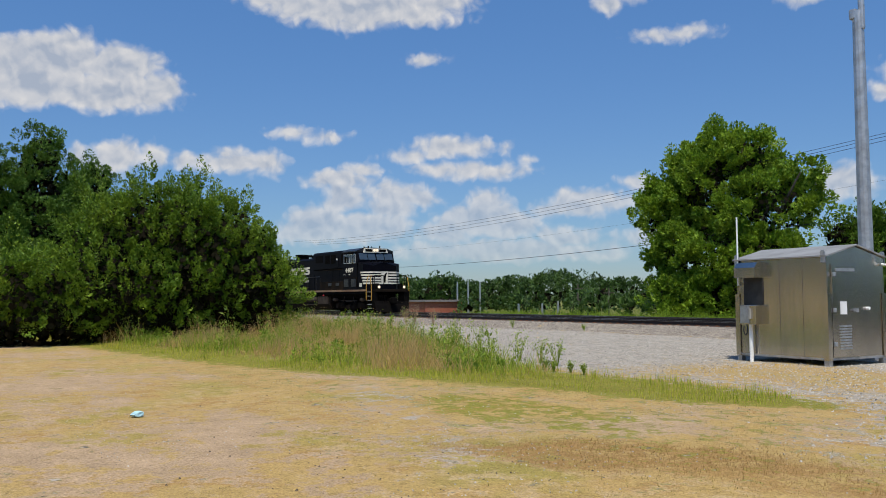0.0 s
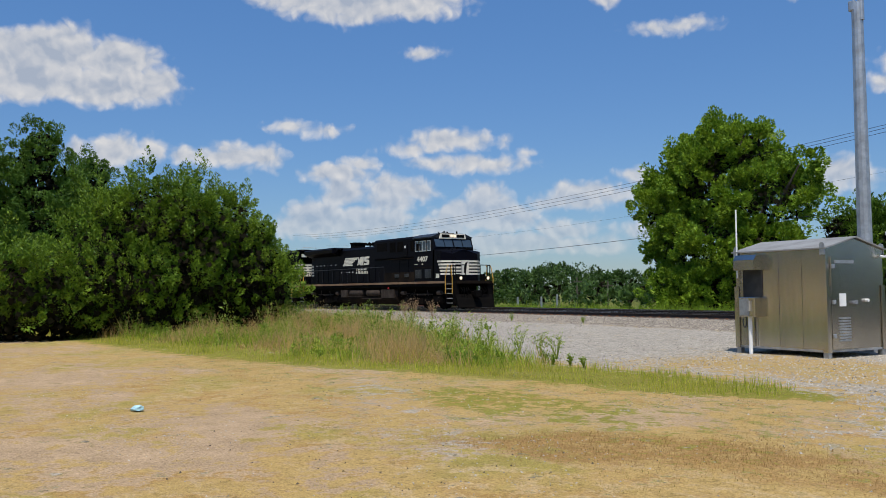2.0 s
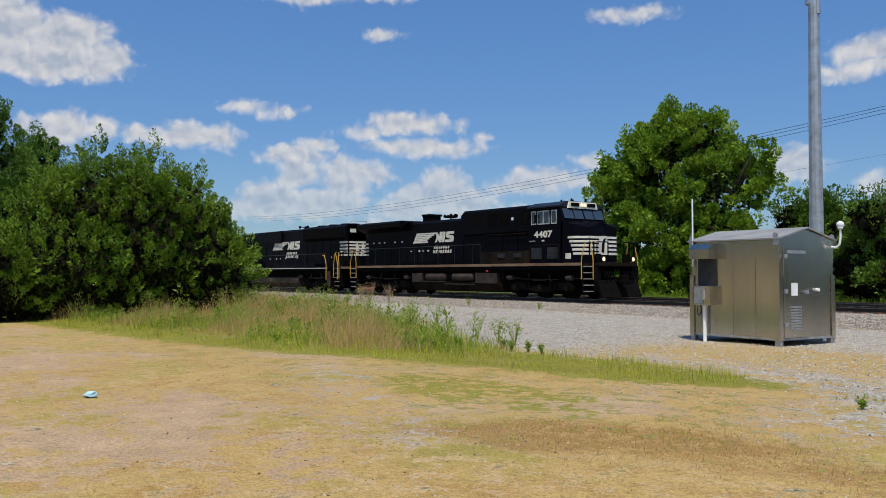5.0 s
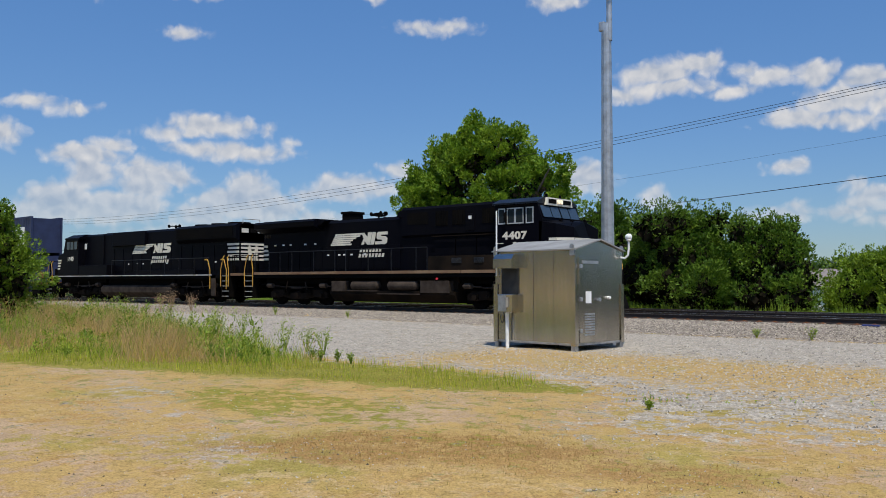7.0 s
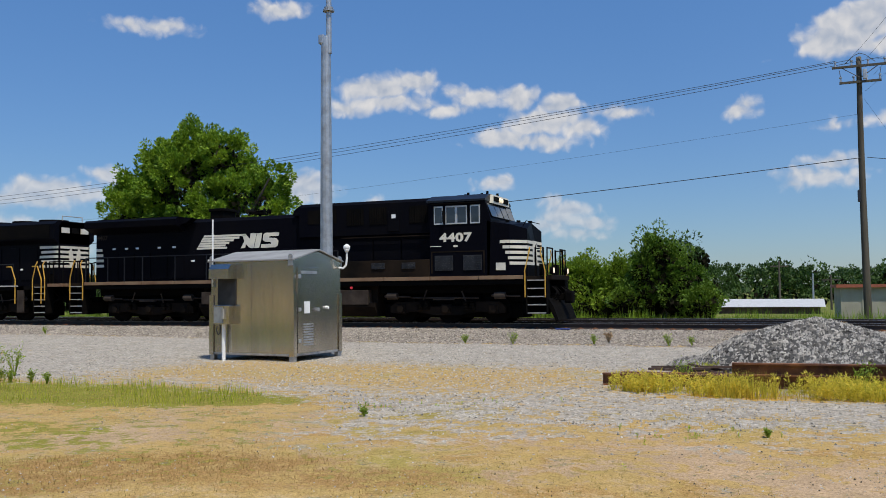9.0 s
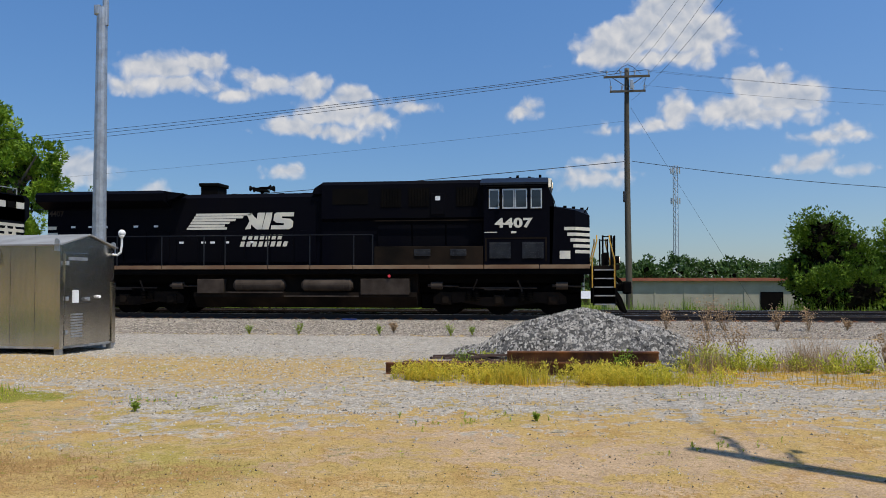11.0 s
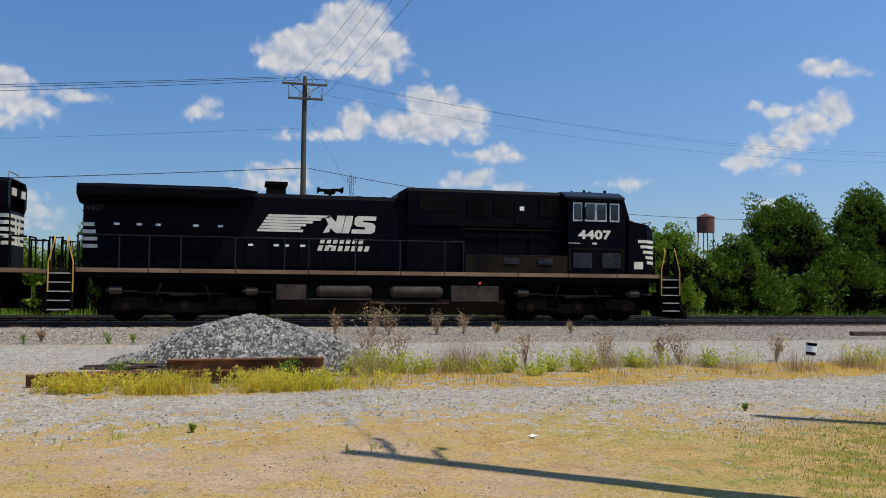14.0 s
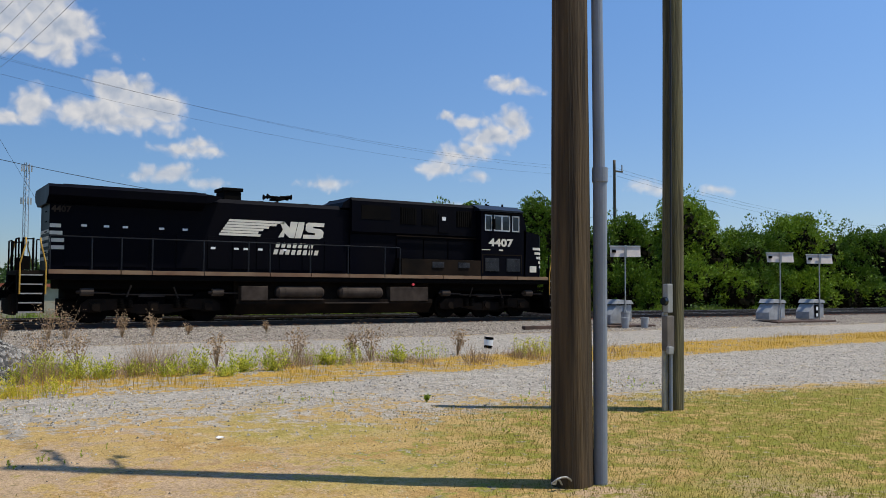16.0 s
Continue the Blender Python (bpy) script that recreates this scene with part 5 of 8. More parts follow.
    prism(roof, [(-1.54, 4.23), (-1.54, 4.30), (-0.95, 4.56), (0.95, 4.56), (1.54, 4.30), (1.54, 4.23)], "x", 16.8, 18.78)
    part("cab_roof", roof, BLACK, t)
    for s in (-1, 1):
        y = s * 1.505
        for a, b in ((17.0, 17.5), (17.55, 18.05), (18.1, 18.6)):
            pane = part("side_window", boxes((a + 0.03, b - 0.03, y - 0.006, y + 0.006, 3.50, 4.05)), GLASS, t)
            bm = bmesh.new()
            for c in ((a, b, 3.46, 3.50), (a, b, 4.05, 4.09), (a, a + 0.03, 3.50, 4.05), (b - 0.03, b, 3.50, 4.05)):
                box(bm, c[0], c[1], y - 0.014, y + 0.014, c[2], c[3])
            part("window_frame", bm, DIRTY, pane)
        part("window_shade", boxes((16.6, 16.95, s * 1.02 - 0.01, s * 1.02 + 0.01, 3.5, 3.9)), WHITE, t)
    lettering("cab_number", "1840", t, CREAM, 18.45, 1.506, 2.70, 0.42, -1)
    lettering("cab_number", "1840", t, CREAM, 17.25, -1.506, 2.70, 0.42, 1)
    nose = bmesh.new()
    prism(nose, [(18.95, 1.62), (20.35, 1.62), (20.35, 2.95), (20.15, 3.15), (18.98, 3.45)], "y", -1.3, 1.3, bevel=0.06)
    part("nose", nose, BLACK, t)
    for k in range(4):
        for s in (-1, 1):
            part("nose_stripe", boxes((19.95 - 0.06 * k, 20.3, s * 1.305 - 0.005, s * 1.305 + 0.005, 2.1 + 0.2 * k, 2.21 + 0.2 * k)), CREAM, t)
        part("nose_stripe", boxes((20.352, 20.36, -1.2, 1.2, 2.1 + 0.2 * k, 2.21 + 0.2 * k)), CREAM, t)
    end_platform(t, 20.6, 1)
    end_platform(t, 0.0, -1)
    for s in (-1, 1):
        handrail_run(t, [1.2, 2.7, 4.3, 5.9, 7.5, 9.1, 10.7, 12.3], s * 1.47, 1.66, 2.62)
        for x in (-0.55, 1.05):
            part("grab_rail", rods([(x, s * 1.5, 0.8), (x, s * 1.5, 1.9), (x + 0.25, s * 1.5, 2.5), (x + 0.55, s * 1.5, 2.5)], 0.028), YELLOW, t, "yellow grab rail")
        part("step_side", boxes((0.55, 0.95, s * 1.45 - 0.03, s * 1.45 + 0.03, 0.4, 1.6)), TANK, t, "brown dusty step plate")
        part("fuel_tank_edge", boxes((5.6, 13.6, s * 1.40 - 0.02, s * 1.40 + 0.02, 0.82, 0.88)), TANK, t)
    ft = bmesh.new()
    prism(ft, [(-1.0, 0.22), (1.0, 0.22), (1.40, 0.55), (1.42, 0.80), (1.25, 0.98), (-1.25, 0.98), (-1.42, 0.80), (-1.40, 0.55)], "x", 5.4, 13.8)
    part("fuel_tank", ft, TANK, t, "dusty brown fuel tank")
    part("air_duct", boxes((5.5, 13.5, -1.0, 1.0, 0.98, 1.45)), UNDER, t)
    part("underframe_gear", boxes((0.3, 20.3, -0.62, 0.62, 0.72, 1.44), (0.3, 5.3, -1.0, 1.0, 1.12, 1.44), (13.9, 20.3, -1.0, 1.0, 1.12, 1.44)), UNDER, t)
    for x in (3.0, 16.6):
        bogie(t, x)
    wheels = [wheelset(t, x + a) for x in (3.0, 16.6) for a in (-1.85, 0, 1.85)]
    return t, wheels


def container_car():
    """A well car with two stacked containers; x from its coupled end (0) backwards."""
    t = thing("well_wagon", pose(-100, TRACK_Y, RAIL_TOP), "rusty brown well wagon carrying stacked containers", "freight wagon")
    part("end_frame", boxes((-1.9, 0.0, -1.2, 1.2, 0.95, 1.20)), RUST, t)
    part("well_side", boxes((-15.6, -1.9, -1.48, -1.40, 0.40, 1.35)), RUST, t)
    part("well_side", boxes((-15.6, -1.9, 1.40, 1.48, 0.40, 1.35)), RUST, t)
    part("well_floor", boxes((-15.6, -1.9, -1.40, 1.40, 0.34, 0.44)), RUST, t)
    part("end_frame", boxes((-17.5, -15.6, -1.2, 1.2, 0.95, 1.20)), RUST, t)
    part("coupler", boxes((0.0, 0.8, -0.15, 0.15, 0.85, 1.1), bevel=0.04), UNDER, t)
    part("brake_wheel", rod(bmesh.new(), (-0.3, -1.1, 1.7), (-0.25, -1.1, 1.7), 0.28, n=20), RUST, t)
    part("end_ladder", rods([(-0.6, -1.3, 0.6), (-0.6, -1.3, 2.1), (-1.1, -1.3, 2.1), (-1.1, -1.3, 0.6)], 0.02), RUST, t)
    wheels = []
    for x in (-0.9, -2.3, -15.2, -16.6):
        w = wheelset(t, x, 0.45)
        wheels.append(w)
    for x in (-1.6, -15.9):
        for s in (-1, 1):
            bm = bmesh.new()
            prism(bm, [(x - 1.0, 0.55), (x - 0.5, 0.75), (x + 0.5, 0.75), (x + 1.0, 0.55), (x + 1.0, 0.38), (x + 0.4, 0.30), (x - 0.4, 0.30), (x - 1.0, 0.38)], "y", s * 1.0, s * 1.12)
            part("side_frame", bm, UNDER, t)
    return t, wheels


def container(z, label):
    t = thing("shipping_container", pose(-102, TRACK_Y, RAIL_TOP + z), label, "container", "stacked containers")
    bm = bmesh.new()
    box(bm, -14.6, -1.2, -1.20, 1.20, 0.12, 2.78)
    for k in range(44):
        x = -14.4 + 0.30 * k
        for s in (-1, 1):
            box(bm, x, x + 0.16, s * 1.20 - 0.02, s * 1.20 + 0.02, 0.2, 2.7)
    part("corrugated_body", bm, CONT, t)
    for x in (-14.72, -1.20):
        for s in (-1, 1):
            part("corner_post", boxes((x, x + 0.14, s * 1.15 - 0.07, s * 1.15 + 0.07, 0, 2.9)), CONT, t)
    for z0 in (0.0, 2.76):
        for s in (-1, 1):
            part("edge_rail", boxes((-14.6, -1.2, s * 1.16 - 0.06, s * 1.16 + 0.06, z0, z0 + 0.14)), CONT, t)
    for s in (-1, 1):
        part("white_mark", boxes((-4.4, -2.2, s * 1.224 - 0.004, s * 1.224 + 0.004, 0.6, 2.1)), WHITE, t, "plain white mark")
    return t


loco, loco_wheels = lead_locomotive()
mate, mate_wheels = second_locomotive()
wagon, wagon_wheels = container_car()
boxcar_low = container(0.46, "dark blue corrugated shipping container with a white mark")
boxcar_high = container(3.36, "dark blue corrugated shipping container stacked on top")

FOLLOW = {"mate": -23.35, "wagon": -46.3}


def head(t):
    """Where the leading sill end stands at t seconds."""
    return -53.802 + 5.06717 * t - 0.010373 * t * t


def motions():
    times = [0, 2, 4, 6, 8, 10, 12, 14, 16]
    walk(loco, [(t, pose(head(t), TRACK_Y, RAIL_TOP)) for t in times])
    walk(mate, [(t, pose(head(t) + FOLLOW["mate"], TRACK_Y, RAIL_TOP, 0, 0, 180)) for t in times])
    walk(wagon, [(t, pose(head(t) + FOLLOW["wagon"], TRACK_Y, RAIL_TOP)) for t in times])
    walk(boxcar_low, [(t, pose(head(t) + FOLLOW["wagon"] - 0.9, TRACK_Y, RAIL_TOP + 0.46)) for t in times])
    walk(boxcar_high, [(t, pose(head(t) + FOLLOW["wagon"] - 0.9, TRACK_Y, RAIL_TOP + 3.36)) for t in times])
    turns = [0.125 * k for k in range(129)]
    for group, r, way in ((loco_wheels, 0.53, 1), (mate_wheels, 0.53, -1), (wagon_wheels, 0.45, 1)):
        for w in group:
            x = w.location.x
            walk(w, [(t, pose(x, 0, r, 0, way * math.degrees((head(t) - head(0)) / r), 0)) for t in turns])

# ---- beside the track ----
def equipment_cabinet():
    W, D, H0, H1, RIDGE = 2.45, 1.95, 0.17, 2.36, 2.60
    t = thing("equipment_cabinet", pose(-10.83, 17.1, 0, 0, 0, -4.5), "bare aluminium signal equipment cabinet with a gabled roof, on steel feet", "equipment cabinet")
    for k in range(4):
        a = -W + k * W / 4
        part("front_panel", boxes((a + 0.003, a + W / 4 - 0.003, 0.0, 0.03, H0, H1), bevel=0.006), STAINLESS, t)
    part("wall_back", boxes((-W, 0, D - 0.03, D, H0, H1)), STAINLESS, t)
    part("wall_side", boxes((-W, -W + 0.03, 0.03, D - 0.03, H0, H1)), STAINLESS, t)
    for a, b in ((0.03, 0.14), (0.98, D - 0.03)):
        part("wall_side", boxes((-0.03, 0, a, b, H0, H1), bevel=0.005), STAINLESS, t)
    part("door_head", boxes((-0.03, 0, 0.14, 0.98, 2.18, H1)), STAINLESS, t)
    for x0, x1 in ((-0.03, 0.0), (-W, -W + 0.03)):
        part("gable", prism(bmesh.new(), [(0, H1), (D, H1), (D / 2, RIDGE - 0.03)], "x", x0, x1), STAINLESS, t)
    part("floor_frame", boxes((-W, 0, 0, D, 0.12, H0)), GALV, t)
    for s in (0, 1):
        bm = bmesh.new()
        y0, y1 = (-0.07, D / 2) if s == 0 else (D / 2, D + 0.07)
        za, zb = (H1 - 0.02, RIDGE) if s == 0 else (RIDGE, H1 - 0.02)
        prism(bm, [(y0, za), (y1, zb), (y1, zb + 0.03), (y0, za + 0.03)], "x", -W - 0.06, 0.06)
        part("roof_sheet", bm, ROOFALU, t, "pale sheet metal roof slope")
    door = part("door", boxes((0.002, 0.03, 0.13, 0.99, 0.18, 2.19), bevel=0.008), STAINLESS, t)
    part("door_vent_slot", boxes((0.03, 0.045, 0.25, 0.88, 2.03, 2.10)), GALV, door)
    lv = bmesh.new()
    for k in range(9):
        box(lv, 0.03, 0.05, 0.34, 0.72, 0.35 + 0.06 * k, 0.385 + 0.06 * k)
    part("door_louvre", lv, GALV, door)
    part("notice", boxes((0.031, 0.036, 0.38, 0.60, 1.10, 1.38)), WHITE, door, "white paper notice")
    part("door_handle", boxes((0.03, 0.09, 0.83, 0.93, 1.14, 1.22), (0.05, 0.08, 0.76, 0.93, 1.17, 1.20), bevel=0.008), GALV, door)
    for z in (0.42, 1.15, 1.92):
        part("hinge", boxes((0.03, 0.07, 0.13, 0.22, z, z + 0.09), bevel=0.01), GALV, door)
    part("vent_knob", rod(bmesh.new(), (0.0, 1.32, 1.22), (0.07, 1.32, 1.22), 0.036, n=14), WHITE, t, "white vent knob")
    for x, y in ((-W, 0), (0, 0), (0, D), (-W, D)):
        dx, dy = (0.05 if x < -1 else -0.05), (0.05 if y < 1 else -0.05)
        part("corner_guard", boxes((min(x - dx * 0.6, x + 2 * dx), max(x - dx * 0.6, x + 2 * dx), min(y - dy * .6, y - dy * 0.2), max(y - dy * .6, y - dy * .2), 0.12, 1.55), (min(x - dx * 0.6, x - dx * .2), max(x - dx * .6, x - dx * .2), min(y - dy * .2, y + 2 * dy), max(y - dy * .2, y + 2 * dy), 0.12, 1.55)), STAINLESS, t)
        part("foot", boxes((x - 0.06 + dx, x + 0.06 + dx, y - 0.06 + dy, y + 0.06 + dy, -0.05, 0.12)), GALV, t)
        lug = bmesh.new()
        box(lug, x - 0.06 + dx, x + 0.06 + dx, y - dy * .8 - 0.012, y - dy * .8 + 0.012, H1 - 0.14, H1 + 0.07)
        rod(lug, (x + dx, y - dy * .8 - 0.01, H1 + 0.07), (x + dx, y - dy * .8 + 0.01, H1 + 0.07), 0.06, n=14)
        part("lifting_lug", lug, GALV, t)
    hood = bmesh.new()
    prism(hood, [(0.0, 1.93), (-0.30, 1.93), (-0.30, 2.16), (-0.20, 2.28), (0.0, 2.28)], "x", -2.26, -1.66)
    part("vent_hood", hood, STAINLESS, t, "folded sheet metal vent hood")
    # dark grey here paints the shade that the vent hood throws on the panel
    part("recess_shade_panel", boxes((-2.22, -1.68, -0.025, 0.0, 1.30, 1.93)), LOUVRE_AND_SHADE, t)
    mb = part("meter_box", boxes((-2.20, -1.72, -0.22, 0.0, 0.85, 1.30), bevel=0.012), STAINLESS, t)
    part("meter_door", boxes((-2.16, -1.90, -0.235, -0.22, 0.88, 1.27)), GALV, mb)
    part("box_hasp", boxes((-1.90, -1.85, -0.27, -0.22, 0.98, 1.22)), STEEL, mb)
    part("conduit", rods([(-1.97, -0.10, 0.85), (-1.97, -0.10, -0.05)], 0.045, 14), WHITE, t, "white plastic conduit into the ground")
    pts = [(-2.16 + 0.06 * math.sin(k * 0.5), -0.06, 0.9 - 0.05 * k if k < 7 else 0.6 + 0.05 * (k - 7)) for k in range(12)]
    part("loose_cable", rods(pts, 0.012, 6), WIRE, t)
    part("whip_aerial", rods([(-2.36, -0.05, 1.75), (-2.36, -0.05, 3.38)], 0.019, 8), WHITE, t, "white whip aerial")
    arm = rods([(0.02, D - 0.1, 2.2), (0.12, D - 0.06, 2.18), (0.19, D - 0.03, 2.25), (0.21, D - 0.02, 2.40), (0.21, D - 0.02, 2.62)], 0.025, 8)
    part("lamp_arm", arm, WHITE, t)
    bl = bmesh.new()
    bmesh.ops.create_uvsphere(bl, u_segments=18, v_segments=12, radius=0.085, matrix=Matrix.Translation((0.21, D - 0.02, 2.70)))
    rod(bl, (0.21, D - 0.02, 2.60), (0.21, D - 0.02, 2.65), 0.05, 0.07)
    part("round_lamp", bl, WHITE, t, "white ball-shaped lamp", smooth=True)
    return t


def radio_mast():
    t = thing("radio_mast", pose(-11.47, 19.75, 0), "galvanised steel mast tapering to a thin top tube", "mast")
    part("mast_base", boxes((-0.3, 0.3, -0.3, 0.3, -0.1, 0.06), bevel=0.02), GALV, t)
    bm = bmesh.new()
    rod(bm, (0, 0, 0.0), (0, 0, 8.35), 0.185, 0.125, n=12)
    part("mast_tube", bm, GALV, t)
    part("sleeve_cap", boxes((-0.16, 0.0, -0.13, 0.13, 8.15, 8.40), bevel=0.03), GALV, t)
    bm = bmesh.new()
    rod(bm, (0.09, 0, 7.9), (0.09, 0, 15.5), 0.075, 0.06, n=12)
    part("top_tube", bm, GALV, t)
    fl = bmesh.new()
    rod(fl, (0.09, 0, 9.02), (0.09, 0, 9.07), 0.15, n=16)
    rod(fl, (0.09, 0, 9.09), (0.09, 0, 9.14), 0.12, n=16)
    part("flange", fl, GALV, t)
    return t


def pole_shaft(t, h, r0, r1, material, bend=0.03, seed=1):
    """A slightly crooked, checked log."""
    r = random.Random(seed)
    bm = bmesh.new()
    rings, seg = 26, 20
    grid = []
    for k in range(rings + 1):
        z = -0.3 + (h + 0.3) * k / rings
        u = k / rings
        cx, cy = bend * math.sin(u * 3.0 + seed), bend * math.sin(u * 2.2 + 2 * seed)
        rad = r0 + (r1 - r0) * u
        grid.append([bm.verts.new((cx + rad * (1 + 0.035 * math.sin(3 * a + seed) + 0.012 * r.uniform(-1, 1) - (0.05 if j in (4, 13) else 0)) * math.cos(a),
                                   cy + rad * (1 + 0.035 * math.sin(2 * a + 4 * u) + 0.012 * r.uniform(-1, 1) - (0.05 if j in (4, 13) else 0)) * math.sin(a), z))
                     for j, a in ((j, 6.28318 * j / seg) for j in range(seg))])
    for a, b in zip(grid, grid[1:]):
        for j in range(seg):
            bm.faces.new((a[j], a[(j + 1) % seg], b[(j + 1) % seg], b[j]))
    bm.faces.new(grid[-1])
    return part("shaft", bm, material, t, smooth=True)


def near_pole():
    t = thing("utility_pole", pose(4.93, 5.42, 0), "thick weathered wooden utility pole with a grey conduit", "utility pole", "wooden poles")
    pole_shaft(t, 10.9, 0.180, 0.098, WOODPOLE, 0.02, 3)
    cd = bmesh.new()
    rod(cd, (0.20, -0.13, -0.1), (0.20, -0.13, 2.55), 0.058, n=18)
    rod(cd, (0.20, -0.13, 2.50), (0.20, -0.13, 2.62), 0.066, n=18)
    rod(cd, (0.195, -0.125, 2.6), (0.13, -0.10, 8.2), 0.05, 0.04, n=18)
    part("conduit", cd, GREYCONDUIT, t, "grey plastic conduit strapped to the pole", smooth=False)
    part("ground_wire", rods([(0.168, -0.02, 0.0), (0.145, -0.02, 4.0), (0.115, -0.02, 9.0)], 0.006, 6), WIRE, t)
    loop = [(-0.18 - 0.08 * math.sin(k * 0.35) * (1 + 0.3 * (k % 3)), -0.12 + 0.03 * math.cos(k), 0.03 + 0.07 * abs(math.sin(k * 0.55))) for k in range(14)]
    part("wire_coil", rods(loop, 0.008, 6), GALV, t, "loose bent wire at the foot")
    part("crossarm", boxes((-0.03, 0.03, 0.1, 0.85, 9.74, 9.80)), FARPOLE, t)
    part("bracket", boxes((-0.025, 0.025, 0.1, 0.6, 8.57, 8.62)), FARPOLE, t)
    for y, z in ((0.45, 9.82), (0.9, 9.82), (0.7, 8.3)):
        part("insulator", rod(bmesh.new(), (0, y, z), (0.03, y + 0.05, z + 0.2), 0.06, 0.03), GALV, t)
    return t


def meter_pole():
    t = thing("utility_pole", pose(9.02, 8.05, 0), "greenish weathered wooden pole with meter boxes", "utility pole", "wooden poles")
    pole_shaft(t, 7.0, 0.150, 0.122, GREENPOLE, 0.015, 5)
    part("post", boxes((-0.265, -0.195, -0.10, -0.05, -0.1, 1.3), bevel=0.006), GALV, t)
    part("conduit", rods([(-0.18, -0.13, -0.1), (-0.18, -0.13, 1.0)], 0.022, 10), GREYCONDUIT, t)
    mb = part("breaker_box", boxes((-0.285, -0.15, -0.17, -0.07, 0.80, 1.26), bevel=0.012), BOXBROWN, t, "grey breaker box")
    part("switch_cover", boxes((-0.31, -0.22, -0.22, -0.17, 0.76, 0.86), bevel=0.012), GREYPAINT, mb)
    up = part("meter_can", boxes((-0.255, -0.155, -0.15, -0.07, 1.30, 1.68), bevel=0.012), GREYPAINT, t, "pale grey meter can")
    part("meter_dome", rod(bmesh.new(), (-0.255, -0.11, 1.45), (-0.30, -0.11, 1.45), 0.06, 0.05, n=16), GLASS, up)
    part("service_cable", rods([(-0.16, -0.12, 1.68), (-0.14, -0.12, 5.0), (-0.12, -0.1, 6.8)], 0.014, 6), WIRE, t)
    return t


def line_pole():
    t = thing("utility_pole", pose(3.2, 47.5, -0.2), "tall dark wooden power line pole with two crossarms", "utility pole", "wooden poles")
    pole_shaft(t, 13.3, 0.19, 0.12, FARPOLE, 0.05, 9)
    for z, half in ((12.75, 1.18), (11.95, 0.95)):
        arm = part("crossarm", boxes((-half - (0.1 if z > 12 else 0), half, -0.2, -0.1, z, z + 0.11)), FARPOLE, t)
        for k in range(4):
            x = -half + 0.06 + k * (2 * half - 0.12) / 3
            bm = bmesh.new()
            rod(bm, (x, -0.15, z + 0.11), (x, -0.15, z + 0.3), 0.05, 0.03)
            rod(bm, (x, -0.15, z + 0.3), (x, -0.15, z + 0.36), 0.07)
            part("insulator", bm, GALV, arm)
    br = bmesh.new()
    for s in (-1, 1):
        rod(br, (s * 0.8, -0.15, 12.75), (0, -0.15, 12.2), 0.02)
        rod(br, (s * 0.7, -0.15, 12.95), (s * 0.25, -0.15, 13.35), 0.014)
        rod(br, (s * 0.25, -0.15, 13.35), (0, -0.15, 13.45), 0.014)
        rod(br, (s * 0.95, -0.15, 12.7), (s * 0.85, -0.15, 12.1), 0.014)
    part("brace", br, FARPOLE, t)
    part("cutout", boxes((0.12, 0.3, -0.3, -0.1, 12.1, 12.6), bevel=0.03), GALV, t)
    part("cable_dead_end", boxes((-0.28, -0.12, -0.1, 0.1, 6.0, 6.6), bevel=0.04), WIRE, t)
    return t


def far_line_pole():
    x = 58 * math.tan(radians(44.1))
    t = thing("utility_pole", pose(x, 58, -1.2), "distant dark wooden power line pole", "utility pole", "wooden poles")
    pole_shaft(t, 14.7, 0.18, 0.12, FARPOLE, 0.04, 12)
    part("crossarm", boxes((-0.1, 1.0, -0.1, 0.0, 13.6, 13.75)), FARPOLE, t)
    part("insulator", rod(bmesh.new(), (0.9, -0.05, 13.7), (0.9, -0.05, 14.3), 0.06), GALV, t)
    return t


def wire(a, b, sag, r=0.012, label="thin black overhead power line"):
    a, b = Vector(a), Vector(b)
    pts = []
    for k in range(25):
        u = k / 24
        p = a.lerp(b, u)
        p.z -= 4 * sag * u * (1 - u)
        pts.append(p)
    bm = bmesh.new()
    side = Vector((0, 0, 1)).cross(b - a).normalized()
    rings = [[bm.verts.new(p + side * r * math.cos(c) + Vector((0, 0, r * math.sin(c)))) for c in (0, 1.2566, 2.5133, 3.7699, 5.0265)] for p in pts]
    for f, g in zip(rings, rings[1:]):
        for i in range(5):
            bm.faces.new((f[i], f[(i + 1) % 5], g[(i + 1) % 5], g[i]))
    return tagged(part("power_line", bm, WIRE), label, "cable", "overhead lines")


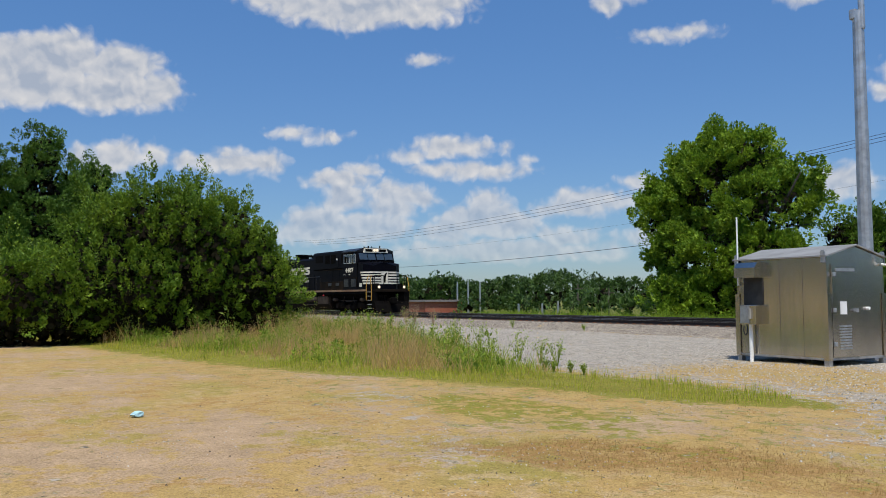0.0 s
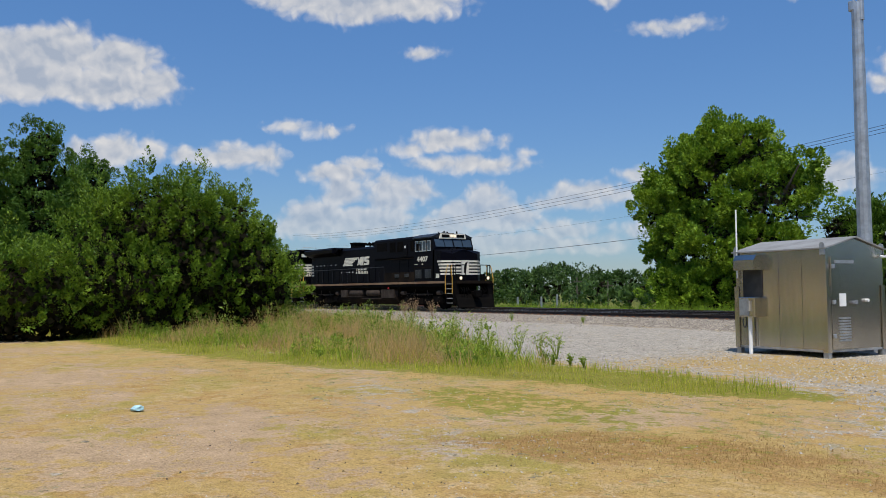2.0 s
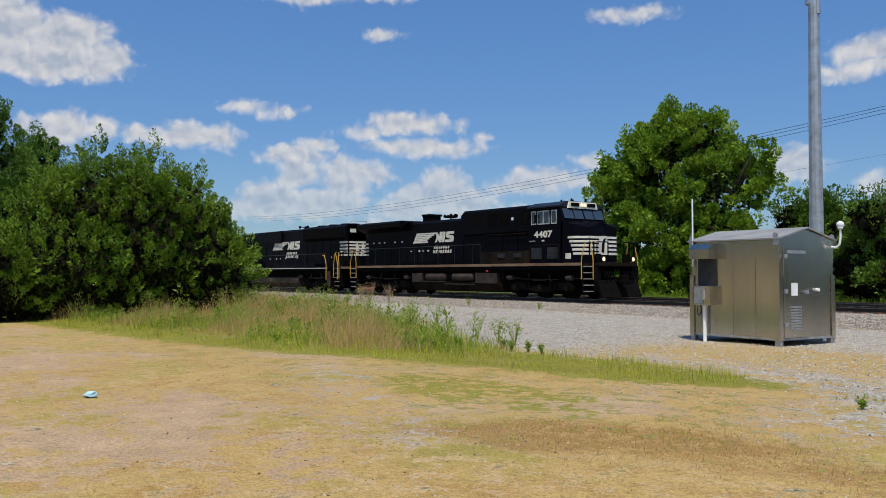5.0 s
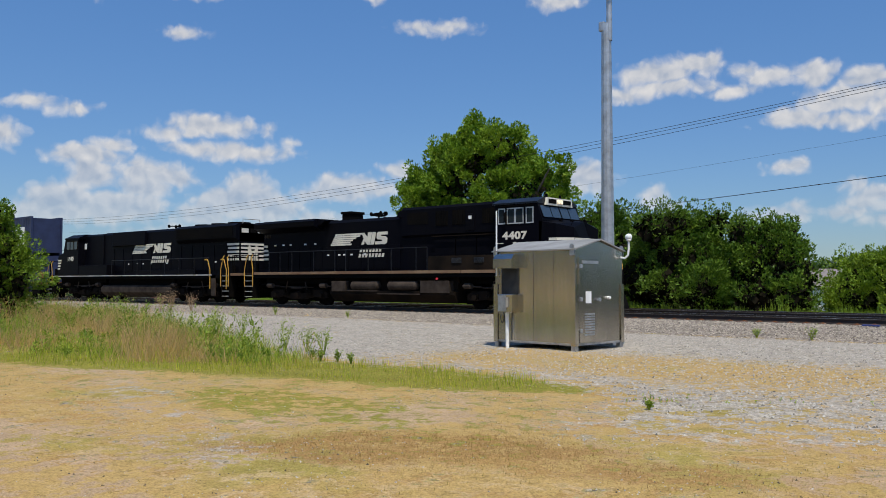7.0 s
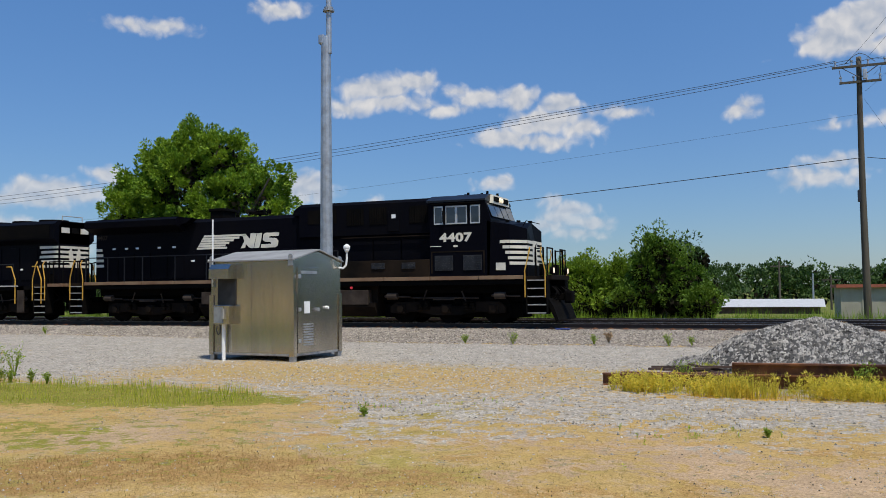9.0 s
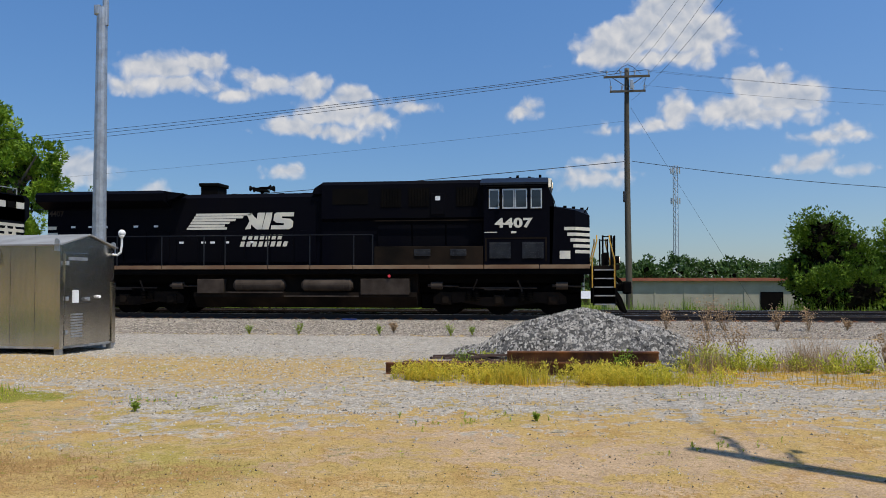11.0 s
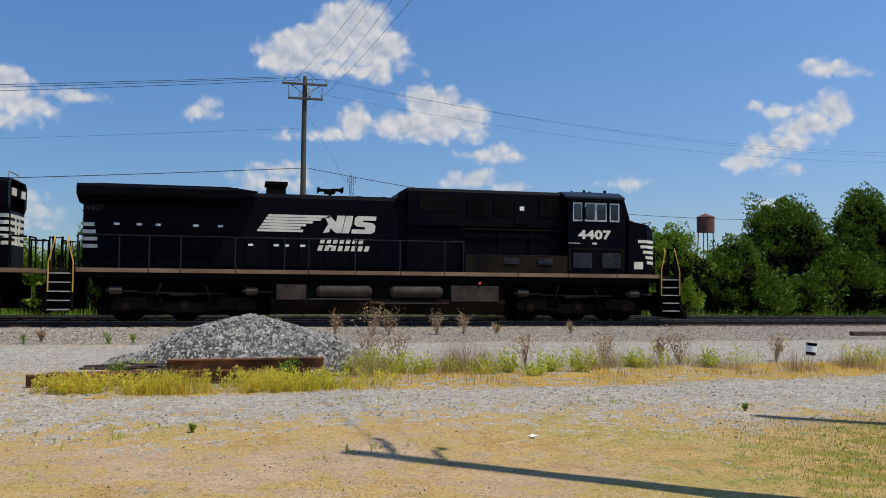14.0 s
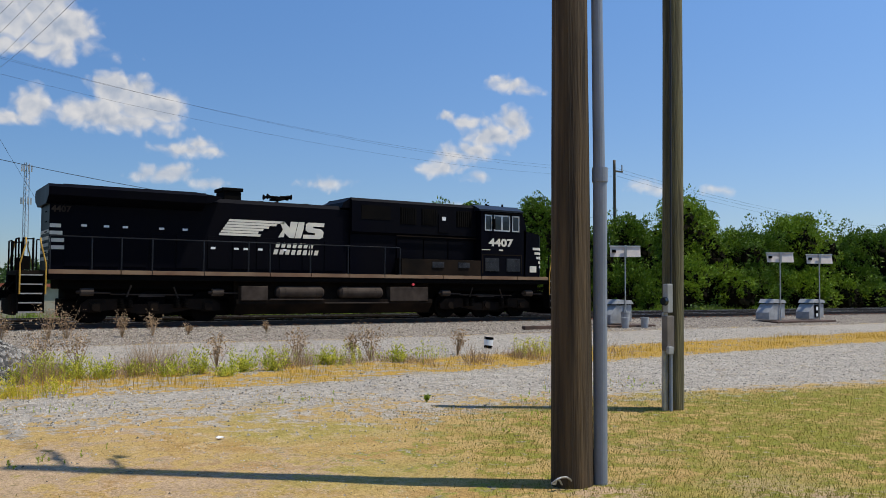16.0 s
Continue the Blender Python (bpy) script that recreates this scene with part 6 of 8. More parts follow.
def gravel_heap():
    """A heap of loose stone: a rough mound under separate stones."""
    cx, cy, a, b, h = 0.22, 17.05, 2.5, 1.9, 1.06
    def height(x, y):
        d = np.hypot((x - cx) / a, (y - cy) / b)
        lean = 0.9 + 0.22 * np.sin(2.3 * x + 0.7) * np.cos(1.9 * y)
        return h * np.clip(1 - d ** 1.35 * lean, -0.1, 1) - 0.02
    gx, gy = np.meshgrid(np.linspace(cx - 3.3, cx + 3.3, 60), np.linspace(cy - 2.4, cy + 2.4, 44))
    gz = height(gx, gy)
    verts = [tuple(v) for v in np.stack([gx, gy, gz], -1).reshape(-1, 3).tolist()]
    idx = np.arange(gx.size).reshape(gx.shape)
    faces = np.stack([idx[:-1, :-1], idx[:-1, 1:], idx[1:, 1:], idx[1:, :-1]], -1).reshape(-1, 4).tolist()
    me = bpy.data.meshes.new("mound")
    me.from_pydata(verts, [], faces)
    t = thing("gravel_heap", pose(0, 0, 0), "heap of loose blue-grey crushed stone", "gravel heap")
    # mound darker than its stones: the gaps' shade is put into its colour
    mesh_part("mound", me, PILE_SHADE, t)
    n = 17000
    u, v = rng.uniform(-1, 1, n) * 3.1 + cx, rng.uniform(-1, 1, n) * 2.2 + cy
    z = height(u, v)
    keep = z > 0.0
    stones = stone_mesh("loose_stone", np.stack([u, v, z], -1)[keep], 0.022, 0.052, 1.0)
    tagged(mesh_part("loose_stone", stones, PILE_STONE, t), kind="stuff")
    return t


def stone_mesh(name, at, lo, hi, flat=0.7):
    """Angular stones, half sunk: four-sided crooked pyramids."""
    k = len(at)
    size = rng.uniform(lo, hi, k)[:, None]
    ang = rng.uniform(0, 6.28, k)
    ring = []
    for j in range(4):
        a = ang + j * 1.5708 + rng.uniform(-0.4, 0.4, k)
        rad = rng.uniform(0.6, 1.1, k)
        ring.append(at + size * np.stack([rad * np.cos(a), rad * np.sin(a), -0.35 + 0.1 * rng.uniform(-1, 1, k)], -1))
    top = at + size * np.stack([rng.uniform(-0.4, 0.4, k), rng.uniform(-0.4, 0.4, k), flat * rng.uniform(0.5, 1.0, k)], -1)
    tris = [np.stack([ring[j], ring[(j + 1) % 4], top], 1) for j in range(4)]
    return raw_mesh(name, np.stack(tris, 1).reshape(-1, 3), 3)


def stone_material(name, c1, c2, dark):
    """Each stone its own shade."""
    m, n, l, p = base_nodes(name)
    geo, wn2 = n.new("ShaderNodeNewGeometry"), n.new("ShaderNodeValToRGB")
    tc, cell = n.new("ShaderNodeTexCoord"), n.new("ShaderNodeTexVoronoi")
    cell.inputs["Scale"].default_value = 14
    l.new(tc.outputs["Object"], cell.inputs["Vector"])
    sp = n.new("ShaderNodeSeparateColor")
    l.new(cell.outputs["Color"], sp.inputs[0])
    e = wn2.color_ramp.elements
    e[0].color, e[1].color = (*dark, 1), (*c2, 1)
    e.new(0.25).color = (*c1, 1)
    l.new(sp.outputs[0], wn2.inputs[0])
    ns = n.new("ShaderNodeTexNoise")
    ns.inputs["Scale"].default_value = 70
    l.new(tc.outputs["Object"], ns.inputs["Vector"])
    hsv = n.new("ShaderNodeHueSaturation")
    vr = n.new("ShaderNodeMapRange")
    vr.inputs["To Min"].default_value, vr.inputs["To Max"].default_value = 0.8, 1.2
    l.new(ns.outputs[0], vr.inputs["Value"])
    l.new(vr.outputs[0], hsv.inputs["Value"])
    l.new(wn2.outputs[0], hsv.inputs["Color"])
    l.new(hsv.outputs[0], p.inputs["Base Color"])
    p.inputs["Roughness"].default_value = 0.9
    p.inputs["Specular IOR Level"].default_value = 0.2
    return m


PILE_STONE = stone_material("blue_grey_stone", (0.16, 0.149, 0.132), (0.46, 0.430, 0.380), (0.020, 0.019, 0.018))
BED_STONE = stone_material("ballast_stone", (0.24, 0.205, 0.160), (0.48, 0.420, 0.335), (0.055, 0.045, 0.036))
YARD_STONE = stone_material("yard_pebble", (0.30, 0.272, 0.228), (0.49, 0.455, 0.395), (0.10, 0.09, 0.078))


def iron_beam(name, a, b, z, label):
    a, b = Vector((*a, z)), Vector((*b, z))
    L = (b - a).length
    t = thing(name, Matrix.Translation(a) @ Matrix.Rotation(math.atan2(b.y - a.y, b.x - a.x), 4, "Z"), label, "steel beam", "rusty beams")
    part("flange", boxes((0, L, -0.075, 0.075, 0.0, 0.025)), RUST, t)
    part("web", boxes((0, L, -0.012, 0.012, 0.025, 0.175)), RUST, t)
    part("flange", boxes((0, L, -0.075, 0.075, 0.175, 0.20)), RUST, t)
    return t


def lubricator(x, y, dz, label, dark_panel=False):
    """A trackside grease box with a hopper, a mast and a solar panel seen from behind."""
    t = thing("rail_lubricator", pose(x, y, dz), label, "rail lubricator", "rail lubricators")
    tank = bmesh.new()
    prism(tank, [(-0.62, 0.08), (0.12, 0.08), (0.12, 0.82), (-0.28, 0.82), (-0.62, 0.42)], "y", -0.38, 0.38, bevel=0.02)
    part("grease_tank", tank, GREYPAINT, t)
    part("control_box", boxes((0.14, 0.60, -0.36, 0.36, 0.14, 0.92), bevel=0.02), GREYPAINT, t)
    lid = bmesh.new()
    prism(lid, [(-0.36, 0.86), (0.66, 0.86), (0.56, 1.02), (-0.2, 1.06)], "y", -0.42, 0.42, bevel=0.015)
    part("lid", lid, GREYPAINT, t)
    vents = bmesh.new()
    for k in range(8):
        box(vents, -0.28 + 0.115 * k, -0.22 + 0.115 * k, -0.425, -0.41, 0.82, 0.875)
    part("vent_slots", vents, UNDER, t)
    part("mast", rods([(0.16, -0.44, 0.0), (0.16, -0.44, 3.28)], 0.028, 8), GALV, t)
    turned = Matrix.Translation((0.16, -0.44, 0)) @ Matrix.Rotation(radians(-36), 4, "Z")

    def on_mast(bm):
        bmesh.ops.transform(bm, matrix=turned, verts=bm.verts)
        return bm

    panel = part("solar_panel", on_mast(prism(bmesh.new(), [(-0.10, 2.82), (-0.06, 2.82), (0.07, 3.26), (0.03, 3.27)], "x", -0.62, 0.62)), PANELBACK, t, "tilted solar panel, pale back")
    part("panel_rail", on_mast(boxes((-0.64, 0.64, -0.02, 0.10, 3.255, 3.29))), WHITE, panel)
    part("panel_bracket", on_mast(boxes((-0.05, 0.05, -0.13, -0.06, 2.80, 3.30))), GALV, panel)
    part("junction_box", on_mast(boxes((-0.55, -0.40, -0.14, -0.03, 3.0, 3.12))), UNDER, panel)
    if dark_panel:
        # solid plate on the tank's front; its black paints the opening's shade
        part("opening_shade", boxes((-0.2, 0.1, -0.42, -0.39, 0.15, 0.78)), UNDER, t, "near-black plate painting the shade of an opening, with white notices")
        part("notice", boxes((-0.12, 0.03, -0.43, -0.42, 0.5, 0.68), (-0.12, 0.03, -0.43, -0.42, 0.2, 0.36)), WHITE, t)
    return t


def bucket(x, y, z, h, r, material, label, tilt=0.0, band=None):
    t = thing("bucket", pose(x, y, z, 0, tilt, 0), label, "bucket", "buckets by the track")
    bm = bmesh.new()
    rod(bm, (0, 0, 0), (0, 0, h), r * 0.86, r, n=18)
    rod(bm, (0, 0, h * 0.94), (0, 0, h), r * 1.06, n=18)
    part("body", bm, material, t)
    bm = rods([(r * 1.05 * math.cos(a), 0.0, h * 0.9 - 0.25 * h * math.sin(a)) for a in (0, 0.5, 1.0, 1.57, 2.1, 2.6, 3.14)], 0.006, 5)
    part("handle", bm, GALV, t)
    if band:
        part("label_band", rod(bmesh.new(), (0, 0, h * 0.25), (0, 0, h * 0.75), r * 0.93 + 0.004, r * 0.98 + 0.004, n=18), band, t)
    return t


equipment_cabinet()
radio_mast()
near_pole()
meter_pole()
line_pole()
far_line_pole()
far_x = 58 * math.tan(radians(44.1))
for k, (dx, z) in enumerate(((-1.1, 12.95), (-0.4, 12.95), (1.0, 12.95))):
    wire((3.2 + dx, 47.35, z), (-135, 60 + 2.2 * k, 11.1 - 0.2 * k), 2.2, 0.014)
wire((3.2, 47.4, 8.0), (-135, 60, 6.6), 2.0, 0.02, "thick black telephone cable")
wire((3.2, 47.4, 10.2), (-135, 66, 9.5), 2.2, 0.006)
wire((3.4, 47.4, 8.0), (far_x, 57.9, 8.5), 1.9, 0.016, "thick black telephone cable")
for dx, z, zz in ((0.4, 12.95, 12.7), (1.0, 12.95, 12.4), (0.9, 12.1, 12.0)):
    wire((3.2 + dx, 47.35, z), (far_x + 0.4, 57.9, zz), 1.2, 0.0055)
    wire((far_x + 0.4, 57.9, zz), (far_x + 90, 74, zz - 0.8), 1.6, 0.009)
for dx, z, x2, z2 in ((-0.5, 12.95, 4.93, 10.1), (0.3, 12.95, 4.95, 10.2), (0.6, 12.1, 4.97, 10.1), (0.2, 11.3, 4.93, 8.9)):
    wire((3.2 + dx, 47.35, z), (x2, 6.0, z2), 0.6, 0.006)
wire((3.35, 47.3, 10.9), (10.4, 49.0, -0.5), 0.0, 0.010, "thin steel guy wire")
gravel_heap()
iron_beam("steel_beam", (-3.15, 14.45), (1.2, 14.9), 0.0, "rusty steel beam lying in the weeds before the heap")
iron_beam("steel_beam", (-2.9, 14.75), (1.1, 15.12), 0.0, "second rusty steel beam lying close behind")
iron_beam("steel_beam", (-1.1, 14.62), (1.42, 14.84), 0.20, "short rusty beam lying on top of another")
scrap = thing("scrap_timber", pose(-1.9, 15.15, 0.2), "dark broken timber and bark on the beams", "scrap wood")
for k in range(20):
    r_ = random.Random(k)
    part("splinter", boxes((-0.35, 0.35, -0.03, 0.03, 0.0, 0.04)), BARETIMBER, scrap).matrix_local = pose(r_.uniform(-0.6, 1.2), r_.uniform(0.0, 0.6), -0.17 + 0.010 * k, 0, r_.uniform(-9, 9), r_.uniform(-30, 60))
lubricator(25.7, 26.4, 0.12, "grey rail greasing box with a solar panel on a mast")
lubricator(35.9, 26.4, 0.12, "grey rail greasing box with a solar panel on a mast")
lubricator(39.0, 26.4, 0.12, "grey rail greasing box with open door and solar panel", True)
for x, ln in ((25.9, 2.6), (37.6, 4.6)):
    mat_ = thing("timber_platform", pose(x, 26.3, 0.02), "dark weathered timber platform under the greasing boxes", "timber platform", "timber platforms")
    for k in range(5):
        part("timber", boxes((-ln / 2, ln / 2, -0.75 + 0.3 * k, -0.48 + 0.3 * k, 0.0, 0.12), bevel=0.015), BARETIMBER, mat_)
bucket(25.2, 25.3, 0.04, 0.42, 0.16, GREYPAINT, "grey plastic bucket before the greasing box")
bucket(26.3, 25.3, 0.04, 0.42, 0.16, GREYPAINT, "grey plastic bucket before the greasing box")
bucket(25.6, 25.7, 0.04, 0.62, 0.18, GREYPAINT, "taller grey plastic bucket")
bucket(13.75, 18.85, 0.0, 0.30, 0.125, UNDER, "small tilted black bucket with a white label", 7, WHITE)
rag = thing("plastic_bag", pose(-11.78, 3.03, 0.02), "crumpled pale cyan plastic litter on the grass", "litter")
bm = bmesh.new()
bmesh.ops.create_icosphere(bm, subdivisions=2, radius=0.09)
for v in bm.verts:
    v.co += Vector((noise.noise(v.co * 17), noise.noise(v.co * 17 + Vector((5, 0, 0))), noise.noise(v.co * 17 + Vector((0, 7, 0))))) * 0.05
    v.co.z = max(-0.02, v.co.z * 0.5)
part("crumpled_film", bm, PLASTIC_CYAN, rag)
pap = thing("paper_scrap", pose(3.1, 8.85, 0.015, 0, 0, 30), "small white crumpled paper scrap on the grass", "litter")
bm = bmesh.new()
bmesh.ops.create_grid(bm, x_segments=6, y_segments=4, size=0.035)
for v in bm.verts:
    v.co.z = 0.02 * noise.noise(v.co * 23) + 0.02
bmesh.ops.solidify(bm, geom=bm.faces[:], thickness=0.002)
part("sheet", bm, PAPER, pap)
cloth = thing("blue_rag", pose(-7.6, 29.3, 0.2), "dark blue rag lying beside the rail", "litter")
part("cloth", boxes((-0.25, 0.25, -0.1, 0.1, 0.0, 0.05), bevel=0.02), BLUE, cloth)
tie = thing("old_sleeper", pose(21.5, 25.6, 0.04, 0, 0, -4), "dark broken old sleeper lying on the ballast", "sleeper")
part("timber", boxes((-1.2, 1.2, -0.11, 0.11, 0, 0.16), bevel=0.02), BARETIMBER, tie)

# ---- plants ----
def leaf_quads(at, way, size, aspect=0.5, droop=0.0, facing=None):
    """A lozenge for each leaf, at a place, pointing along way, its flat side turned to facing or at random."""
    k = len(at)
    way = way / np.linalg.norm(way, axis=1, keepdims=True)
    side = np.cross(way, rng.normal(size=(k, 3)) if facing is None else facing)
    side /= np.linalg.norm(side, axis=1, keepdims=True) + 1e-9
    s = (size * rng.uniform(0.65, 1.3, k))[:, None]
    a, b, c, d = at, at + way * s * 0.5 + side * s * aspect * 0.5, at + way * s, at + way * s * 0.5 - side * s * aspect * 0.5
    c = c - np.array([0, 0, 1.0]) * s * droop
    return np.stack([a, b, c, d], 1).reshape(-1, 3)


def leaf_points(at, way, size, aspect, facing):
    """A pointed triangle for each small leaf."""
    way = way / np.linalg.norm(way, axis=1, keepdims=True)
    side = np.cross(way, facing)
    side /= np.linalg.norm(side, axis=1, keepdims=True) + 1e-9
    s = (size * rng.uniform(0.65, 1.3, len(at)))[:, None]
    return np.stack([at - side * s * aspect * 0.5, at + side * s * aspect * 0.5, at + way * s], 1).reshape(-1, 3)


def boughs(lobes, n, r, seed=0, low=-0.25):
    """Smaller rounded boughs set over the surface of a few large lobes."""
    rr = np.random.default_rng(seed)
    lobes = np.array(lobes, float)
    area = (lobes[:, 3] * lobes[:, 4] + lobes[:, 3] * lobes[:, 5] + lobes[:, 4] * lobes[:, 5])
    pick = rr.choice(len(lobes), n, p=area / area.sum())
    d = rr.normal(size=(n, 3))
    d /= np.linalg.norm(d, axis=1, keepdims=True)
    d[:, 2] = np.where(d[:, 2] < low, -d[:, 2] * 0.6, d[:, 2])
    L = lobes[pick]
    c = L[:, :3] + d * np.maximum(L[:, 3:] - r * 0.8, 0.2) * rr.uniform(0.72, 1.04, n)[:, None]
    s = r * rr.uniform(0.6, 1.35, n)[:, None] * np.array([1.0, 1.0, 0.72])
    return np.concatenate([c, s], 1)


def sprays(lobes, count, leaf, length, per, inner=0.2, up=0.5, rough=0.12, aspect=0.5, spread=0.35, low=-0.35):
    """Leaves on short twigs that stand out from rounded lobes (x, y, z, rx, ry, rz)."""
    lobes = np.array(lobes, float)
    area = (lobes[:, 3] * lobes[:, 4] + lobes[:, 3] * lobes[:, 5] + lobes[:, 4] * lobes[:, 5])
    pick = rng.choice(len(lobes), count, p=area / area.sum())
    d = rng.normal(size=(count, 3))
    d /= np.linalg.norm(d, axis=1, keepdims=True)
    d[:, 2] = np.where(d[:, 2] < low, -d[:, 2], d[:, 2])
    L = lobes[pick]
    bump = 1 + rough * np.sin(5 * d[:, 0] + 3 * pick) * np.sin(6 * d[:, 1] + pick)
    depth = np.where(rng.random(count) < inner, rng.uniform(0.3, 0.8, count), rng.uniform(0.80, 1.0, count))
    root = L[:, :3] + d * L[:, 3:] * (bump * depth)[:, None]
    axis = d + np.array([0, 0, up]) + rng.normal(size=(count, 3)) * 0.35
    axis /= np.linalg.norm(axis, axis=1, keepdims=True)
    u = rng.uniform(-0.3, 0.7, (count, per))
    ln = (length * rng.uniform(0.5, 1.4, count))[:, None]
    pts = root[:, None, :] + axis[:, None, :] * (u * ln)[:, :, None] + rng.normal(size=(count, per, 3)) * (spread * length * (1 - 0.6 * u))[:, :, None]
    way = axis[:, None, :] * 0.8 + rng.normal(size=(count, per, 3)) * 0.6
    face_ = d[:, None, :] * 0.9 + np.array([0, 0, 0.7]) + rng.normal(size=(count, per, 3)) * 0.55
    pts, way, face_ = pts.reshape(-1, 3), way.reshape(-1, 3), face_.reshape(-1, 3)
    keep = pts[:, 2] > -1.2
    return leaf_quads(pts[keep], way[keep], leaf, aspect, 0.0, face_[keep])


def limbs(bm, base, tips, r):
    """A tapered trunk that forks towards the tips."""
    base = Vector(base)
    for tip in tips:
        tip = Vector(tip)
        mid = base.lerp(tip, 0.45) + Vector((0.15, -0.1, 0.25))
        rod(bm, base, mid, r, r * 0.55, 8)
        rod(bm, mid, tip, r * 0.55, r * 0.12, 7)
    return bm


def plant(name, at, quads, leaf_mat, label, category, group="", trunk=None, face=4):
    t = thing(name, pose(*at), label, category, group)
    q = quads - np.array(at, float)
    mesh_part("crown", raw_mesh("crown", q, face), leaf_mat, t)
    if trunk is not None:
        part("trunk", trunk, BARK, t)
    return t


def plumes(lobes, count, length, radius, per, leaf, up=0.8, aspect=0.42, low=-0.55, sink=(0.78, 0.98), seed=0):
    """Leafy branch ends that stand out and up from rounded lobes, each a pointed tuft with dark gaps between."""
    rr = np.random.default_rng(seed + 100)
    lobes = np.array(lobes, float)
    area = (lobes[:, 3] * lobes[:, 4] + lobes[:, 3] * lobes[:, 5] + lobes[:, 4] * lobes[:, 5])
    pick = rr.choice(len(lobes), count, p=area / area.sum())
    d = rr.normal(size=(count, 3))
    d /= np.linalg.norm(d, axis=1, keepdims=True)
    d[:, 2] = np.where(d[:, 2] < low, -d[:, 2], d[:, 2])
    L = lobes[pick]
    root = L[:, :3] + d * L[:, 3:] * rr.uniform(*sink, count)[:, None]
    axis = d + np.array([0, 0, up]) + rr.normal(size=(count, 3)) * 0.28
    axis /= np.linalg.norm(axis, axis=1, keepdims=True)
    e1 = np.cross(axis, rr.normal(size=(count, 3)))
    e1 /= np.linalg.norm(e1, axis=1, keepdims=True)
    e2 = np.cross(axis, e1)
    size = rr.lognormal(0, 0.30, count)
    u = rr.random((count, per)) ** 0.85
    a = rr.uniform(0, 6.283, (count, per))
    prof = np.clip(1.25 * (1 - u) ** 0.75 * (0.35 + 1.6 * u), 0.05, 1) * rr.uniform(0.55, 1.0, (count, per))
    out = e1[:, None, :] * np.cos(a)[:, :, None] + e2[:, None, :] * np.sin(a)[:, :, None]
    pts = root[:, None, :] + axis[:, None, :] * (u * (length * size)[:, None])[:, :, None] + out * (prof * (radius * size)[:, None])[:, :, None]
    way = axis[:, None, :] * 0.9 + out * 0.7 + rr.normal(size=pts.shape) * 0.25
    face_ = out * 1.0 + d[:, None, :] * 0.5 + np.array([0, 0, 0.45]) + rr.normal(size=pts.shape) * 0.20
    pts, way, face_ = pts.reshape(-1, 3), way.reshape(-1, 3), face_.reshape(-1, 3)
    keep = pts[:, 2] > ground_z(pts[:, 0], pts[:, 1]) + 0.03
    return leaf_points(pts[keep], way[keep], leaf, aspect, face_[keep])


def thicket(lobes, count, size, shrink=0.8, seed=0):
    """Sheets for the twigs and old leaves inside a crown, near-black to paint its shade."""
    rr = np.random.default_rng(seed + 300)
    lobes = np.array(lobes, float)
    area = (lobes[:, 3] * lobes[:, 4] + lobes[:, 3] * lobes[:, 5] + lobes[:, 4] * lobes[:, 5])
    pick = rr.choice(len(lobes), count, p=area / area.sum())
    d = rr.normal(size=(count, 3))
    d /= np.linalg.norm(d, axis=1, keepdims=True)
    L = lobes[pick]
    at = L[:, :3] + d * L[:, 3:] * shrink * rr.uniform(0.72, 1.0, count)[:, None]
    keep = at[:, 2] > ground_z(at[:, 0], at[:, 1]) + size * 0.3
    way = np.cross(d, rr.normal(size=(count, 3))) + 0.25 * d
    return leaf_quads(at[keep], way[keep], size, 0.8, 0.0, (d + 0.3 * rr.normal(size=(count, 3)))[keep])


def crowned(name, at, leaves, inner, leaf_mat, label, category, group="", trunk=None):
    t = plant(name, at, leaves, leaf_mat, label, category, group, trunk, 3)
    mesh_part("inner_shade_sheet", raw_mesh("inner_shade_sheet", inner - np.array(at, float), 4), TWIG_SHADE, t, "near-black sheets inside the crown, inner twigs with shade painted in")
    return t


